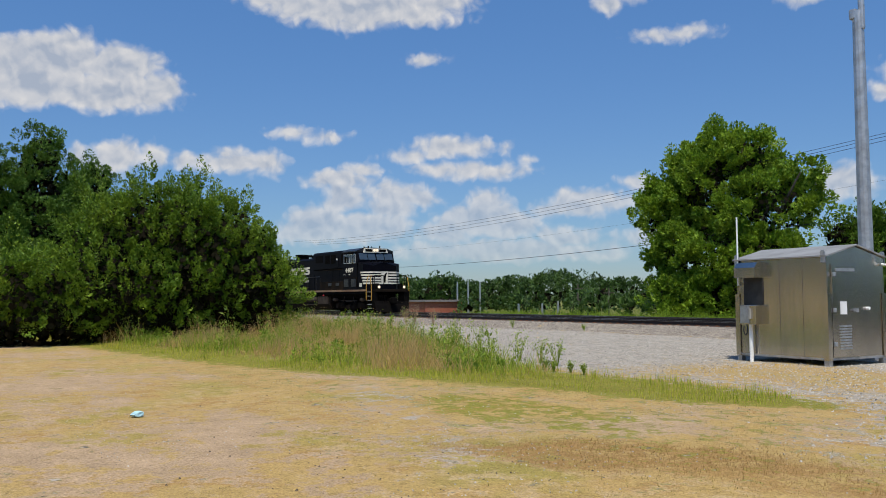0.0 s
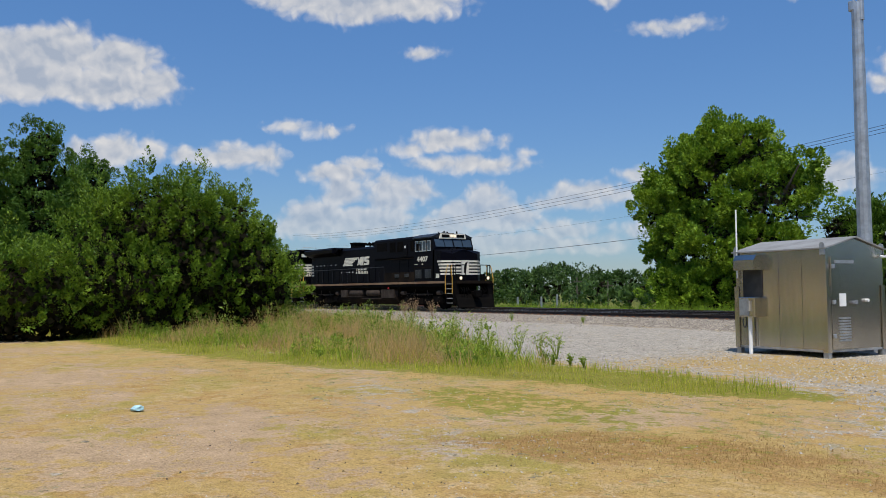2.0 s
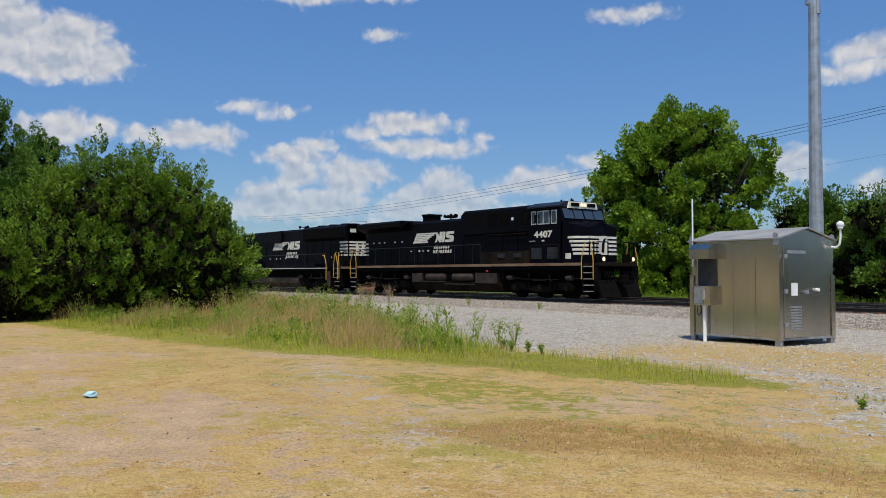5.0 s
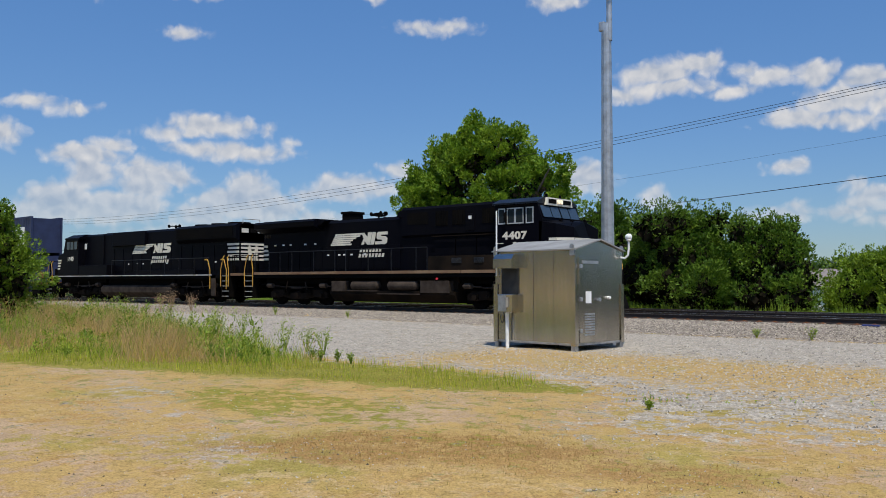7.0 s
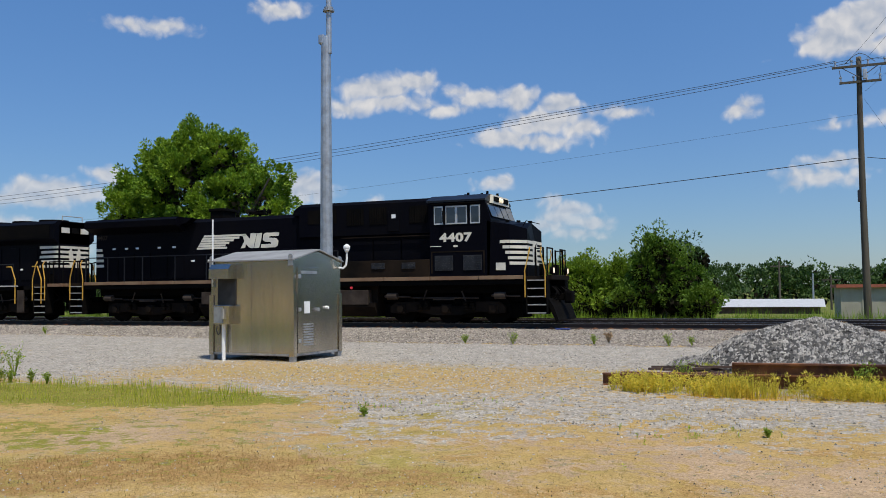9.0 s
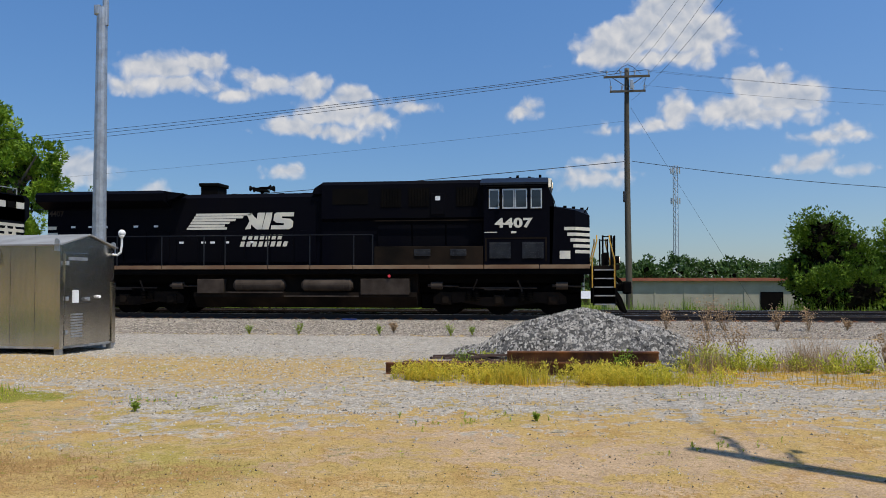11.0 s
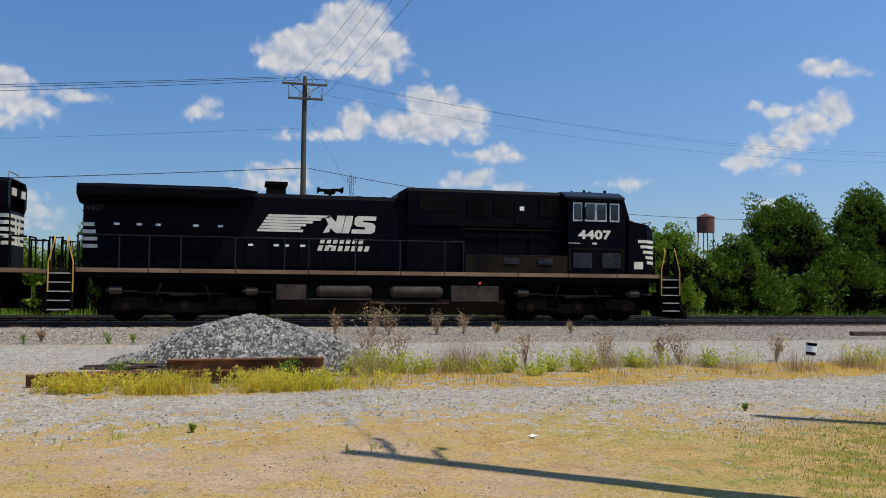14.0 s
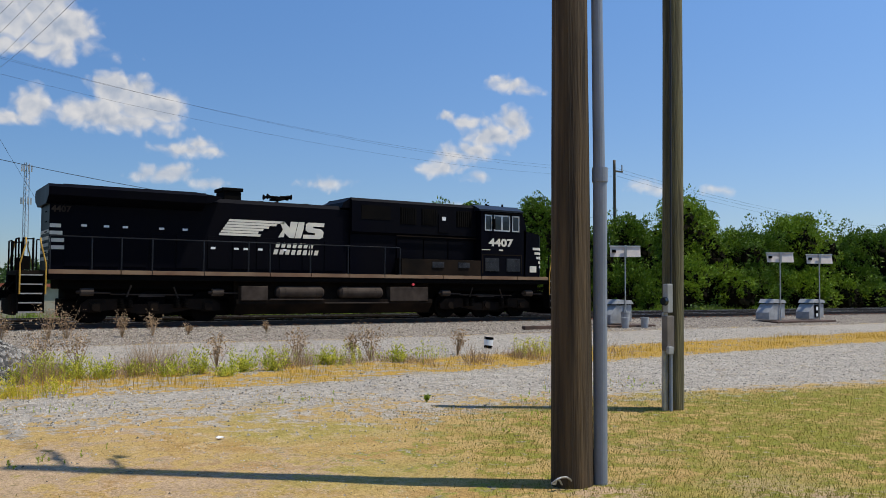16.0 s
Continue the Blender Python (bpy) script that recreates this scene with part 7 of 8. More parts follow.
def big_bush():
    lobes = [(-32.4, 11.0, 2.5, 2.7, 3.0, 3.1), (-33.6, 7.7, 2.4, 2.7, 2.5, 3.1), (-33.0, 9.3, 3.5, 2.5, 2.7, 2.5), (-31.8, 12.3, 1.6, 1.8, 1.8, 2.2), (-32.0, 4.8, 1.3, 2.0, 2.0, 2.0), (-31.9, 8.4, 1.7, 1.7, 4.0, 1.8),
             (-34.6, 3.0, 1.5, 2.2, 2.2, 2.2)]
    skirt = [(-32.5, 11.6, 0.8, 1.8, 2.2, 1.2), (-32.2, 8.6, 0.8, 1.7, 2.6, 1.2), (-32.4, 5.4, 0.8, 1.7, 2.6, 1.2), (-33.5, 2.4, 0.9, 1.7, 2.2, 1.3), (-32.6, 13.1, 0.9, 1.6, 1.2, 1.3)]
    all_ = lobes + skirt
    sub = np.concatenate([boughs(all_, 120, 0.72, 5, -0.4), np.array(all_) * np.array([1, 1, 1, 0.86, 0.86, 0.88])])
    q = plumes(sub, 3000, 0.62, 0.16, 125, 0.085, up=0.7, aspect=0.55, seed=1)
    stray = plumes([(-35.2, 7.35, 5.5, 0.4, 0.4, 0.7), (-32.9, 8.7, 5.7, 0.35, 0.35, 0.5), (-33.2, 10.6, 5.5, 0.4, 0.5, 0.4)], 26, 0.8, 0.13, 110, 0.085, up=1.6, aspect=0.6, seed=2)
    bm = limbs(bmesh.new(), (-32.9, 8.8, -0.1), [(-32.5, 11.2, 4.0), (-33.5, 6.5, 4.2), (-33, 9, 5.0), (-31.9, 12.3, 2.4), (-32, 4.8, 2.2)], 0.22)
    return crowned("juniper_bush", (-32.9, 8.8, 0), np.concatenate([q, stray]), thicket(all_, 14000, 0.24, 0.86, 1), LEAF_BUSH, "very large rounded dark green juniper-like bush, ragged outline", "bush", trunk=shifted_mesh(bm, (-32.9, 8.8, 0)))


def shifted_mesh(bm, o):
    bmesh.ops.translate(bm, vec=[-c for c in o], verts=bm.verts)
    return bm


def cypress(x, y, h, r, seed):
    """Whorls of rounded tufts that close up to a cone."""
    lobes = []
    rr = random.Random(seed)
    k, z = 0, 0.5
    while z < h - 0.5:
        w = r * (1 - z / h) ** 0.55 + 0.10
        n = max(3, int(9 * w / r + 1))
        for j in range(n):
            a = 6.283 * j / n + k * 0.9 + rr.uniform(-0.3, 0.3)
            o = w * rr.uniform(0.62, 0.86)
            lobes.append((x + o * math.cos(a), y + o * math.sin(a), z + rr.uniform(-0.2, 0.2), 0.22 * w + 0.14, 0.22 * w + 0.14, 0.40 + 0.06 * w))
        z += 0.50
        k += 1
    lobes.append((x, y, h - 0.55, 0.16, 0.16, 0.5))
    q = plumes(lobes, 1700, 0.38, 0.20, 92, 0.095, up=0.8, aspect=0.6, sink=(0.7, 0.98), seed=seed)
    cone = [(x, y, h * f, max(0.1, r * (1 - f) ** 0.6 * 0.80), max(0.1, r * (1 - f) ** 0.6 * 0.80), h * 0.10) for f in (0.06, 0.16, 0.26, 0.36, 0.46, 0.56, 0.66, 0.76, 0.86)]
    bm = rod(bmesh.new(), (0, 0, -0.1), (0, 0, h * 0.9), 0.2, 0.03)
    return crowned("cypress_tree", (x, y, 0), q, thicket(cone, 6000, 0.26, 0.98, seed), LEAF_CYP, "tall dark green conical cypress with tufted outline", "tree", "cypresses", trunk=bm)


def broad_tree():
    lobes = [(-41.2, 52, 9.0, 5.4, 5.0, 4.6), (-45.0, 51.5, 7.5, 3.5, 4.0, 3.5), (-36.6, 52, 7.4, 4.2, 4.4, 3.7), (-41.0, 50.5, 4.6, 6.2, 4.0, 3.4), (-39.0, 52, 11.0, 3.6, 3.4, 2.5), (-43.4, 52, 10.8, 2.6, 2.6, 2.2),
             (-34.0, 51.2, 9.5, 1.7, 1.5, 0.9), (-45.2, 51, 4.2, 2.2, 2.4, 1.6), (-36.5, 50.5, 3.6, 4.2, 3.0, 3.0), (-40.7, 51.5, 12.7, 1.6, 1.6, 1.1), (-43.8, 50.6, 2.0, 2.4, 2.2, 1.6)]
    lobes = [(a, b, c, d * 0.80, e * 0.80, f * 0.82) for a, b, c, d, e, f in lobes]
    skirt = [(-43, 49.5, 1.0, 3.2, 2.0, 2.2), (-38, 49.5, 1.0, 3.6, 2.0, 2.2), (-40.6, 49.3, 1.0, 3.6, 2.0, 2.2)]
    sub = np.concatenate([boughs(lobes + skirt, 150, 0.85, 8, -0.5), np.array(lobes + skirt) * np.array([1, 1, 1, 0.84, 0.84, 0.86])])
    q = plumes(sub, 1500, 0.85, 0.44, 130, 0.19, up=0.45, aspect=0.75, sink=(0.80, 1.06), seed=3)
    bm = limbs(bmesh.new(), (-41, 52, -0.5), [(-41.5, 52, 11.5), (-46, 51.5, 8.5), (-36.5, 52, 8.8), (-39, 52, 12.3), (-43.5, 52, 12), (-34, 51.2, 9.6), (-47.5, 51, 5)], 0.42)
    return crowned("broad_leaved_tree", (-41, 52, 0), q, thicket(lobes[:6] + lobes[7:9] + skirt, 3600, 0.36, 0.70, 3), LEAF_TREE, "tall spreading bright green broad-leaved tree with gaps in the crown", "tree", trunk=shifted_mesh(bm, (-41, 52, 0)))


def shrub(x0, x1, top, y, leaf_mat, label, count=1500, leaf=0.2, seed=0, base=0.0):
    """An uneven thicket between x0 and x1."""
    rr = random.Random(seed + int(x0 * 10))
    w, cx = x1 - x0, (x0 + x1) / 2
    h = top - base
    lobes = [(cx, y, base + h * 0.48, w * 0.42, w * 0.36, h * 0.44), (cx - w * 0.22, y - 0.3, base + h * 0.32, w * 0.26, w * 0.3, h * 0.36), (cx + w * 0.22, y - 0.3, base + h * 0.34, w * 0.26, w * 0.3, h * 0.38)]
    for k in range(6):
        lobes.append((cx + rr.uniform(-0.34, 0.34) * w, y + rr.uniform(-0.3, 0.2) * w, base + h * rr.uniform(0.50, 0.82), w * rr.uniform(0.1, 0.2), w * 0.16, h * rr.uniform(0.10, 0.17)))
    for k in range(5):
        lobes.append((cx + rr.uniform(-0.46, 0.46) * w, y - 0.34 * w, base + h * rr.uniform(0.06, 0.26), w * rr.uniform(0.12, 0.22), w * 0.16, h * 0.17))
    big = leaf / 0.18
    sub = np.concatenate([boughs(np.array(lobes) * np.array([1, 1, 1, 0.88, 0.88, 0.90]), 26, 0.09 * w + 0.2, seed + int(x0 * 7) % 97, -0.6), np.array(lobes) * np.array([1, 1, 1, 0.80, 0.80, 0.84])])
    q = plumes(sub, int(count * 0.20), 0.72 * big, 0.34 * big, 78, leaf * 0.68, up=0.85, aspect=0.7, seed=seed + int(x0 * 3) % 89)
    stalks = bmesh.new()
    for k in range(4):
        rod(stalks, (rr.uniform(-0.2, 0.2) * w, 0, base - 0.3), (rr.uniform(-0.3, 0.3) * w, 0, base + h * 0.6), 0.07, 0.02, 6)
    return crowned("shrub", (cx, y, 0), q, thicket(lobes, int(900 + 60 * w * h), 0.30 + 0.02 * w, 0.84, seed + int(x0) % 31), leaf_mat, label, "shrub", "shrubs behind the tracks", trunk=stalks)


big_bush()
for x, y, h, r, s in ((-41.6, 6.4, 9.15, 3.2, 1), (-42.0, 3.9, 9.0, 3.2, 2), (-43.4, 8.9, 8.2, 2.6, 3), (-41.0, 1.0, 8.8, 2.8, 4)):
    cypress(x, y, h, r, s)
broad_tree()
DK, LT = "dense dark green shrub thicket behind the tracks", "bright green feathery shrub behind the tracks"
for x0, x1, top, y, m, lab, n, leaf in (
        (-31.8, -27.0, 7.4, 51, LEAF_DARK, DK, 1500, 0.26), (-25.0, -18.0, 5.7, 45, LEAF_DARK, DK, 2600, 0.2), (-19.2, -13.8, 5.3, 45, LEAF_DARK, DK, 2200, 0.2),
        (-13.4, -9.0, 3.25, 46, LEAF_SHRUB, LT, 2000, 0.17), (-9.6, -7.9, 3.4, 46, LEAF_SHRUB, LT, 800, 0.16), (-8.2, -4.1, 4.35, 45, LEAF_DARK, LT, 2000, 0.17),
        (10.4, 15.0, 4.6, 44.5, LEAF_DARK, DK, 2000, 0.18), (14.7, 18.4, 4.5, 44.5, LEAF_SHRUB, LT, 1800, 0.18), (18.0, 21.2, 3.6, 44.5, LEAF_SHRUB, LT, 1500, 0.18), (20.8, 25.2, 4.9, 44.5, LEAF_SHRUB, LT, 1900, 0.18),
        (25.0, 29.6, 4.4, 44.5, LEAF_DARK, DK, 1700, 0.2), (29.0, 35.0, 7.4, 46, LEAF_DARK, DK, 2600, 0.22), (34.4, 40.0, 7.9, 46, LEAF_DARK, DK, 2600, 0.22), (39.6, 44.0, 6.6, 46.5, LEAF_DARK, DK, 1600, 0.22),
        (43.4, 48.6, 7.3, 46, LEAF_DARK, DK, 1900, 0.24), (48.0, 55.8, 9.1, 46, LEAF_SHRUB, LT, 2600, 0.26), (55.2, 60.4, 6.3, 46, LEAF_DARK, DK, 1700, 0.25), (60.0, 64.5, 6.8, 47, LEAF_DARK, DK, 1500, 0.26),
        (63.5, 72.6, 8.0, 48, LEAF_SHRUB, LT, 2600, 0.28), (72.0, 83.5, 7.6, 48, LEAF_DARK, DK, 2600, 0.3), (83.0, 96.0, 7.8, 49, LEAF_DARK, DK, 2200, 0.32)):
    shrub(x0, x1, top, y, m, lab, n, leaf, 3)
for x0, x1, top, y in ((-34.0, -29.6, 6.6, 60), (-11.0, -5.5, 4.6, 62)):
    shrub(x0, x1, top, y, LEAF_FAR, "small leafy tree standing beyond the tracks", 900, 0.3, 5, -1.2)


def far_woods():
    lobes, r = [], np.random.default_rng(5)
    for az in np.arange(-66, 76, 0.55):
        a, d = radians(az + r.uniform(-0.4, 0.4)), r.uniform(150, 215)
        wave = 0.22 * math.sin(az * 0.55) + 0.14 * math.sin(az * 1.7 + 1) + r.normal(0, 0.13)
        h = d * math.tan(radians(1.16 + wave)) + 2.6
        w = r.uniform(2.6, 6.5)
        x, y = -d * math.sin(a), d * math.cos(a)
        if y > 56:
            lobes += [(x, y, -1.2 + h * 0.40, w, w * 0.7, h * 0.52), (x + r.uniform(-4, 4), y - 2, -1.2 + h * r.uniform(0.45, 0.68), w * 0.5, w * 0.5, h * 0.30), (x + r.uniform(-3, 3), y - 4, -1.2 + h * 0.16, w * 0.9, w * 0.5, h * 0.22)]
        d = r.uniform(72, 130)
        x, y = -d * math.sin(a), d * math.cos(a)
        if y > 62 and not -13 < x < 22 and r.random() < 0.95:
            lobes.append((x, y, -1.1, r.uniform(1.8, 4.2), 1.6, r.uniform(1.0, 2.3)))
    q = plumes(lobes, 11000, 1.3, 0.8, 30, 0.48, up=0.5, aspect=0.8, seed=7)
    woods = tagged(mesh_part("far_woods", raw_mesh("far_woods", q, 3), LEAF_FAR), "line of distant green woods", "woods", kind="stuff")
    mesh_part("inner_shade_sheet", raw_mesh("inner_shade_sheet", thicket(lobes, 6000, 1.3, 0.60, 9), 4), TWIG_SHADE, woods, "near-black sheets inside the woods, inner twigs with shade painted in")
    return woods


def added_woods_behind():
    """Unseen trees added behind the eye; they close the yard and darken reflections."""
    lobes, r = [], np.random.default_rng(6)
    for x in np.arange(-70, 90, 3.5):
        y, h = -30 + r.uniform(-4, 2), r.uniform(8, 11)
        lobes += [(x, y, h * 0.5, 2.8, 2.4, h * 0.5), (x + 1.5, y - 2, h * 0.35, 2.6, 2.2, h * 0.38)]
    q = sprays(lobes, 9000, 0.7, 0.9, 6, inner=0.05, up=0.6, rough=0.16, aspect=0.6, spread=0.4)
    return tagged(mesh_part("added_woods_behind", raw_mesh("added_woods_behind", q, 4), LEAF_DARK), "unseen dark green woods added behind the eye for dark reflections", "woods", kind="stuff")


added_woods_behind()
far_woods()


# ---- grass, weeds and stones ----
def blades(x, y, h, width, lean=0.35):
    """Single tapering blades standing on the ground."""
    k = len(x)
    z = ground_z(x, y) - 0.01
    a = rng.uniform(0, 6.283, k)
    side = np.stack([np.cos(a), np.sin(a), np.zeros(k)], -1) * (width / 2)[:, None]
    b = rng.uniform(0, 6.283, k)
    tip = np.stack([np.cos(b) * h * lean * rng.random(k), np.sin(b) * h * lean * rng.random(k), h], -1)
    root = np.stack([x, y, z], -1)
    return np.stack([root - side, root + side, root + tip], 1).reshape(-1, 3)


def field(n, x0, x1, y0, y1, keep):
    x, y = rng.uniform(x0, x1, n), rng.uniform(y0, y1, n)
    p = keep(x, y)
    s = rng.random(n) < p
    return x[s], y[s]


def grass(name, xy, lo, hi, w, material, label, lean=0.35, patch=None):
    x, y = xy
    h = rng.uniform(lo, hi, len(x))
    if patch is not None:
        h = h * patch(x, y)
    me = raw_mesh(name, blades(x, y, h, rng.uniform(0.6, 1.2, len(x)) * w, lean), 3)
    return tagged(mesh_part(name, me, material), label, "grass", kind="stuff")


def herbs(name, xy, lo, hi, leaf, material, label, per=22, patch=None):
    """Leafy weeds: small pointed leaves thick round leaning stalks."""
    x, y = xy
    k = len(x)
    h = rng.uniform(lo, hi, k) * (1 if patch is None else patch(x, y))
    u = rng.random((k, per)) ** 0.75
    a, lean = rng.uniform(0, 6.283, k), rng.uniform(0, 0.35, k) * h
    stalk = np.stack([np.cos(a) * lean, np.sin(a) * lean, h], -1)
    root = np.stack([x, y, ground_z(x, y)], -1)
    out = rng.normal(size=(k, per, 3)) * np.array([1, 1, 0.5])
    pts = root[:, None, :] + stalk[:, None, :] * u[:, :, None] + out * (0.11 * h[:, None] * (1.2 - 0.8 * u))[:, :, None]
    way = out + np.array([0, 0, 0.9])
    face_ = out * 0.5 + np.array([0, 0, 1.0]) + rng.normal(size=out.shape) * 0.3
    size = np.repeat(leaf * rng.uniform(0.7, 1.3, k), per)
    leaves = leaf_points(pts.reshape(-1, 3), way.reshape(-1, 3), size, 0.42, face_.reshape(-1, 3))
    side = np.stack([-np.sin(a), np.cos(a), 0 * a], -1) * 0.006
    stems = np.stack([root - side, root + side, root + stalk], 1).reshape(-1, 3)
    return tagged(mesh_part(name, raw_mesh(name, np.concatenate([leaves, stems]), 3), material), label, "weeds", kind="stuff")


def in_strip(x, y):
    return smooth01((y - strip_low(x)) / 0.5) * smooth01((yard_edge(x) + 0.3 - y) / 0.5) * (x < -6.8)


def tall_part(x, y):
    return in_strip(x, y) * smooth01((-12.6 - x) / 3) * smooth01((y - strip_low(x) - 0.9) / 1.2)


def tufty(x, y):
    return np.clip(0.75 + 1.5 * lumps(x, y, 2.6, 21) + 0.8 * lumps(x, y, 0.9, 22), 0.2, 1.8)


def dry_clump(x, y):
    """Where the dry stems stand; the rest is green."""
    return np.clip(0.5 + 2.2 * lumps(x, y, 0.9, 23) + 0.8 * lumps(x, y, 2.5, 24), 0.06, 1)


grass("green_grass_strip", field(150000, -46, -6.8, 4.4, 22, lambda x, y: in_strip(x, y) * np.clip(14 / np.maximum(np.hypot(x, y), 1), 0.25, 1)), 0.05, 0.20, 0.012, GRASS_GREEN, "strip of fresh green grass before the gravel", patch=tufty)
grass("tall_weeds", field(100000, -46, -12.5, 6, 24, lambda x, y: 0.9 * tall_part(x, y) * dry_clump(x, y)), 0.18, 0.66, 0.017, GRASS_TALL, "tall dry straw-coloured grass stems", 0.7, patch=tufty)
grass("tall_green_weeds", field(90000, -46, -12.8, 6, 24, lambda x, y: 0.9 * tall_part(x, y) * (1.06 - dry_clump(x, y))), 0.15, 0.5, 0.018, WEED_GREEN, "tall green grass among dry stems", 0.9, patch=tufty)


herbs("leafy_weeds", field(9000, -46, -12.6, 6, 24, lambda x, y: tall_part(x, y) * (1.0 - dry_clump(x, y)) * np.clip(0.4 + 2.4 * lumps(x, y, 1.3, 211), 0, 1)), 0.3, 0.8, 0.085, WEED_LEAF, "green broad-leaved weeds among the dry grass", 26, patch=tufty)
herbs("seeding_weeds", field(7000, -46, -12.6, 6, 24, lambda x, y: tall_part(x, y) * dry_clump(x, y) * np.clip(0.3 + 2.0 * lumps(x, y, 1.6, 212), 0, 1)), 0.3, 0.75, 0.05, GRASS_TALL, "straw-coloured seeding weeds", 22, patch=tufty)


def dry_zone(x, y):
    g = np.clip(0.55 + 0.9 * lumps(x, y, 1.3, 31), 0.05, 1)
    bare_ = 1.0
    for cx, cy, a, b, turn_, amount in BARE_SPOTS:
        bare_ = bare_ * np.clip(1.25 - 1.2 * amount * spot(x, y, cx, cy, a, b, turn_), 0.04, 1)
    return g * bare_ * np.clip(1.15 - 1.5 * bareness(x, y), 0.02, 1) * (1 - 0.9 * stony(x, y)) * (1 - 0.75 * dead_patch(x, y)) * (y < yard_edge(x) + 0.4) * (x < 5.5 + 1.4 * lumps(x, y, 0.8, 3)) * np.clip(5.5 / np.maximum(np.hypot(x, y), 1), 0, 1)


grass("dry_lawn", field(420000, -20, 7, 1.0, 11.5, dry_zone), 0.012, 0.042, 0.006, GRASS_DRY, "short dry yellow grass", 0.9)
grass("dead_lawn", field(60000, -9, -1, 3.5, 9.5, lambda x, y: dead_patch(x, y)), 0.015, 0.05, 0.006, GRASS_DEAD, "dead orange-brown grass", 0.9)
grass("sparse_green_lawn", field(160000, -20, 4, 3.5, 11.5, lambda x, y: 0.6 * (1 - 0.8 * dead_patch(x, y)) * dry_zone(x, y) * np.clip(0.2 + 0.22 * (y - 4), 0, 1) * (x < 3)), 0.012, 0.045, 0.006, GRASS_LAWN, "short sparse green grass", 0.8)


def lawn_zone(x, y):
    return smooth01((x - 3.6 - 0.3 * (y - 6) + 0.9 * lumps(x, y, 0.9, 4)) / 2.5) * (y < yard_edge(x) - 0.1) * np.clip(6.5 / np.maximum(np.hypot(x, y), 1), 0, 1)


grass("green_lawn", field(330000, 3, 24, 1.5, 10.4, lawn_zone), 0.015, 0.055, 0.007, GRASS_LAWN, "mown green and yellow lawn", 0.8)


def verge_zone(x, y):
    return smooth01((y - verge_low(x)) / 0.4) * smooth01((verge_high(x) - y) / 0.6) * np.clip(0.45 + 0.8 * lumps(x, y, 1.6, 41), 0.05, 1) * (np.hypot((x - 0.3) / 2.9, (y - 17) / 2.1) > 1)


grass("golden_verge", field(70000, -2.4, 46, 12.6, 21.5, verge_zone), 0.05, 0.17, 0.012, GRASS_GOLD, "golden yellow grass verge along the gravel road", patch=tufty)
def verge_mess(x, y):
    return (x > 1.9) * (x < 13.5) * np.exp(-((y - 15.9 + 0.25 * np.sin(x * 1.3)) / 0.55) ** 2)


grass("verge_dead_stems", field(40000, 1.9, 16, 14.6, 17.4, lambda x, y: (0.15 + verge_mess(x, y)) * np.clip(-3.0 * lumps(x, y, 2.1, 43) + 0.2, 0, 1)), 0.12, 0.55, 0.008, WEED_DEAD, "brown dead stems among the verge grass", 0.8, patch=tufty)
grass("beam_weeds", field(30000, -2.9, 2.6, 13.05, 14.6, lambda x, y: (y < 14.40 + 0.10 * x) * 0.6 * smooth01((2.5 - x + lumps(x, y, 3, 12)) / 1.4) * smooth01((x + 2.9) / 0.8) * smooth01((y - 13.05 - 0.12 * np.abs(x) - 0.3 * lumps(x, y, 3.0, 13)) / 0.4) * np.clip(0.5 + 1.4 * lumps(x, y, 2.0, 47), 0.1, 1)), 0.10, 0.26, 0.011, VERGE_GREEN, "yellow-green weeds growing before the rusty beams", 0.5, patch=tufty)
herbs("beam_herbs", field(1500, -2.9, 2.4, 13.15, 14.5, lambda x, y: (y < 14.36 + 0.10 * x) * smooth01((y - 13.05 - 0.1 * np.abs(x) - 0.3 * lumps(x, y, 3.0, 13)) / 0.4) * np.clip(0.5 + 1.5 * lumps(x, y, 2.2, 213), 0.1, 1)), 0.12, 0.32, 0.045, VERGE_GREEN, "yellow-green leafy weeds before the rusty beams", 24)
herbs("verge_herbs", field(2600, 1.8, 15, 14.4, 17.4, lambda x, y: np.clip(-0.1 + 2.6 * lumps(x, y, 1.7, 214), 0, 1) * np.exp(-((y - 15.7 - 0.06 * x) / 0.7) ** 2)), 0.14, 0.48, 0.045, VERGE_LEAF, "yellow-green leafy weeds in clumps on the verge", 24)
herbs("road_herbs", field(1600, -6, 12, 7.6, 12.4, lambda x, y: np.clip(2.2 * lumps(x, y, 1.4, 215) - 0.5, 0, 1)), 0.02, 0.07, 0.025, WEED_GREEN, "tiny green plants in the gravel road", 10)
grass("yard_wisps", field(30000, -14, 12, 9.6, 17.4, lambda x, y: np.clip(1.6 * lumps(x, y, 1.1, 51) - 0.15, 0, 1) * (y > yard_edge(x) - 0.3)), 0.02, 0.07, 0.008, GRASS_GOLD, "wisps of yellow grass in the gravel")
grass("far_bank_grass", field(40000, -60, 60, 41, 46, lambda x, y: 0.7 + 0 * x), 0.2, 0.55, 0.03, LEAF_SHRUB, "rough grass along the far side of the tracks", patch=tufty)


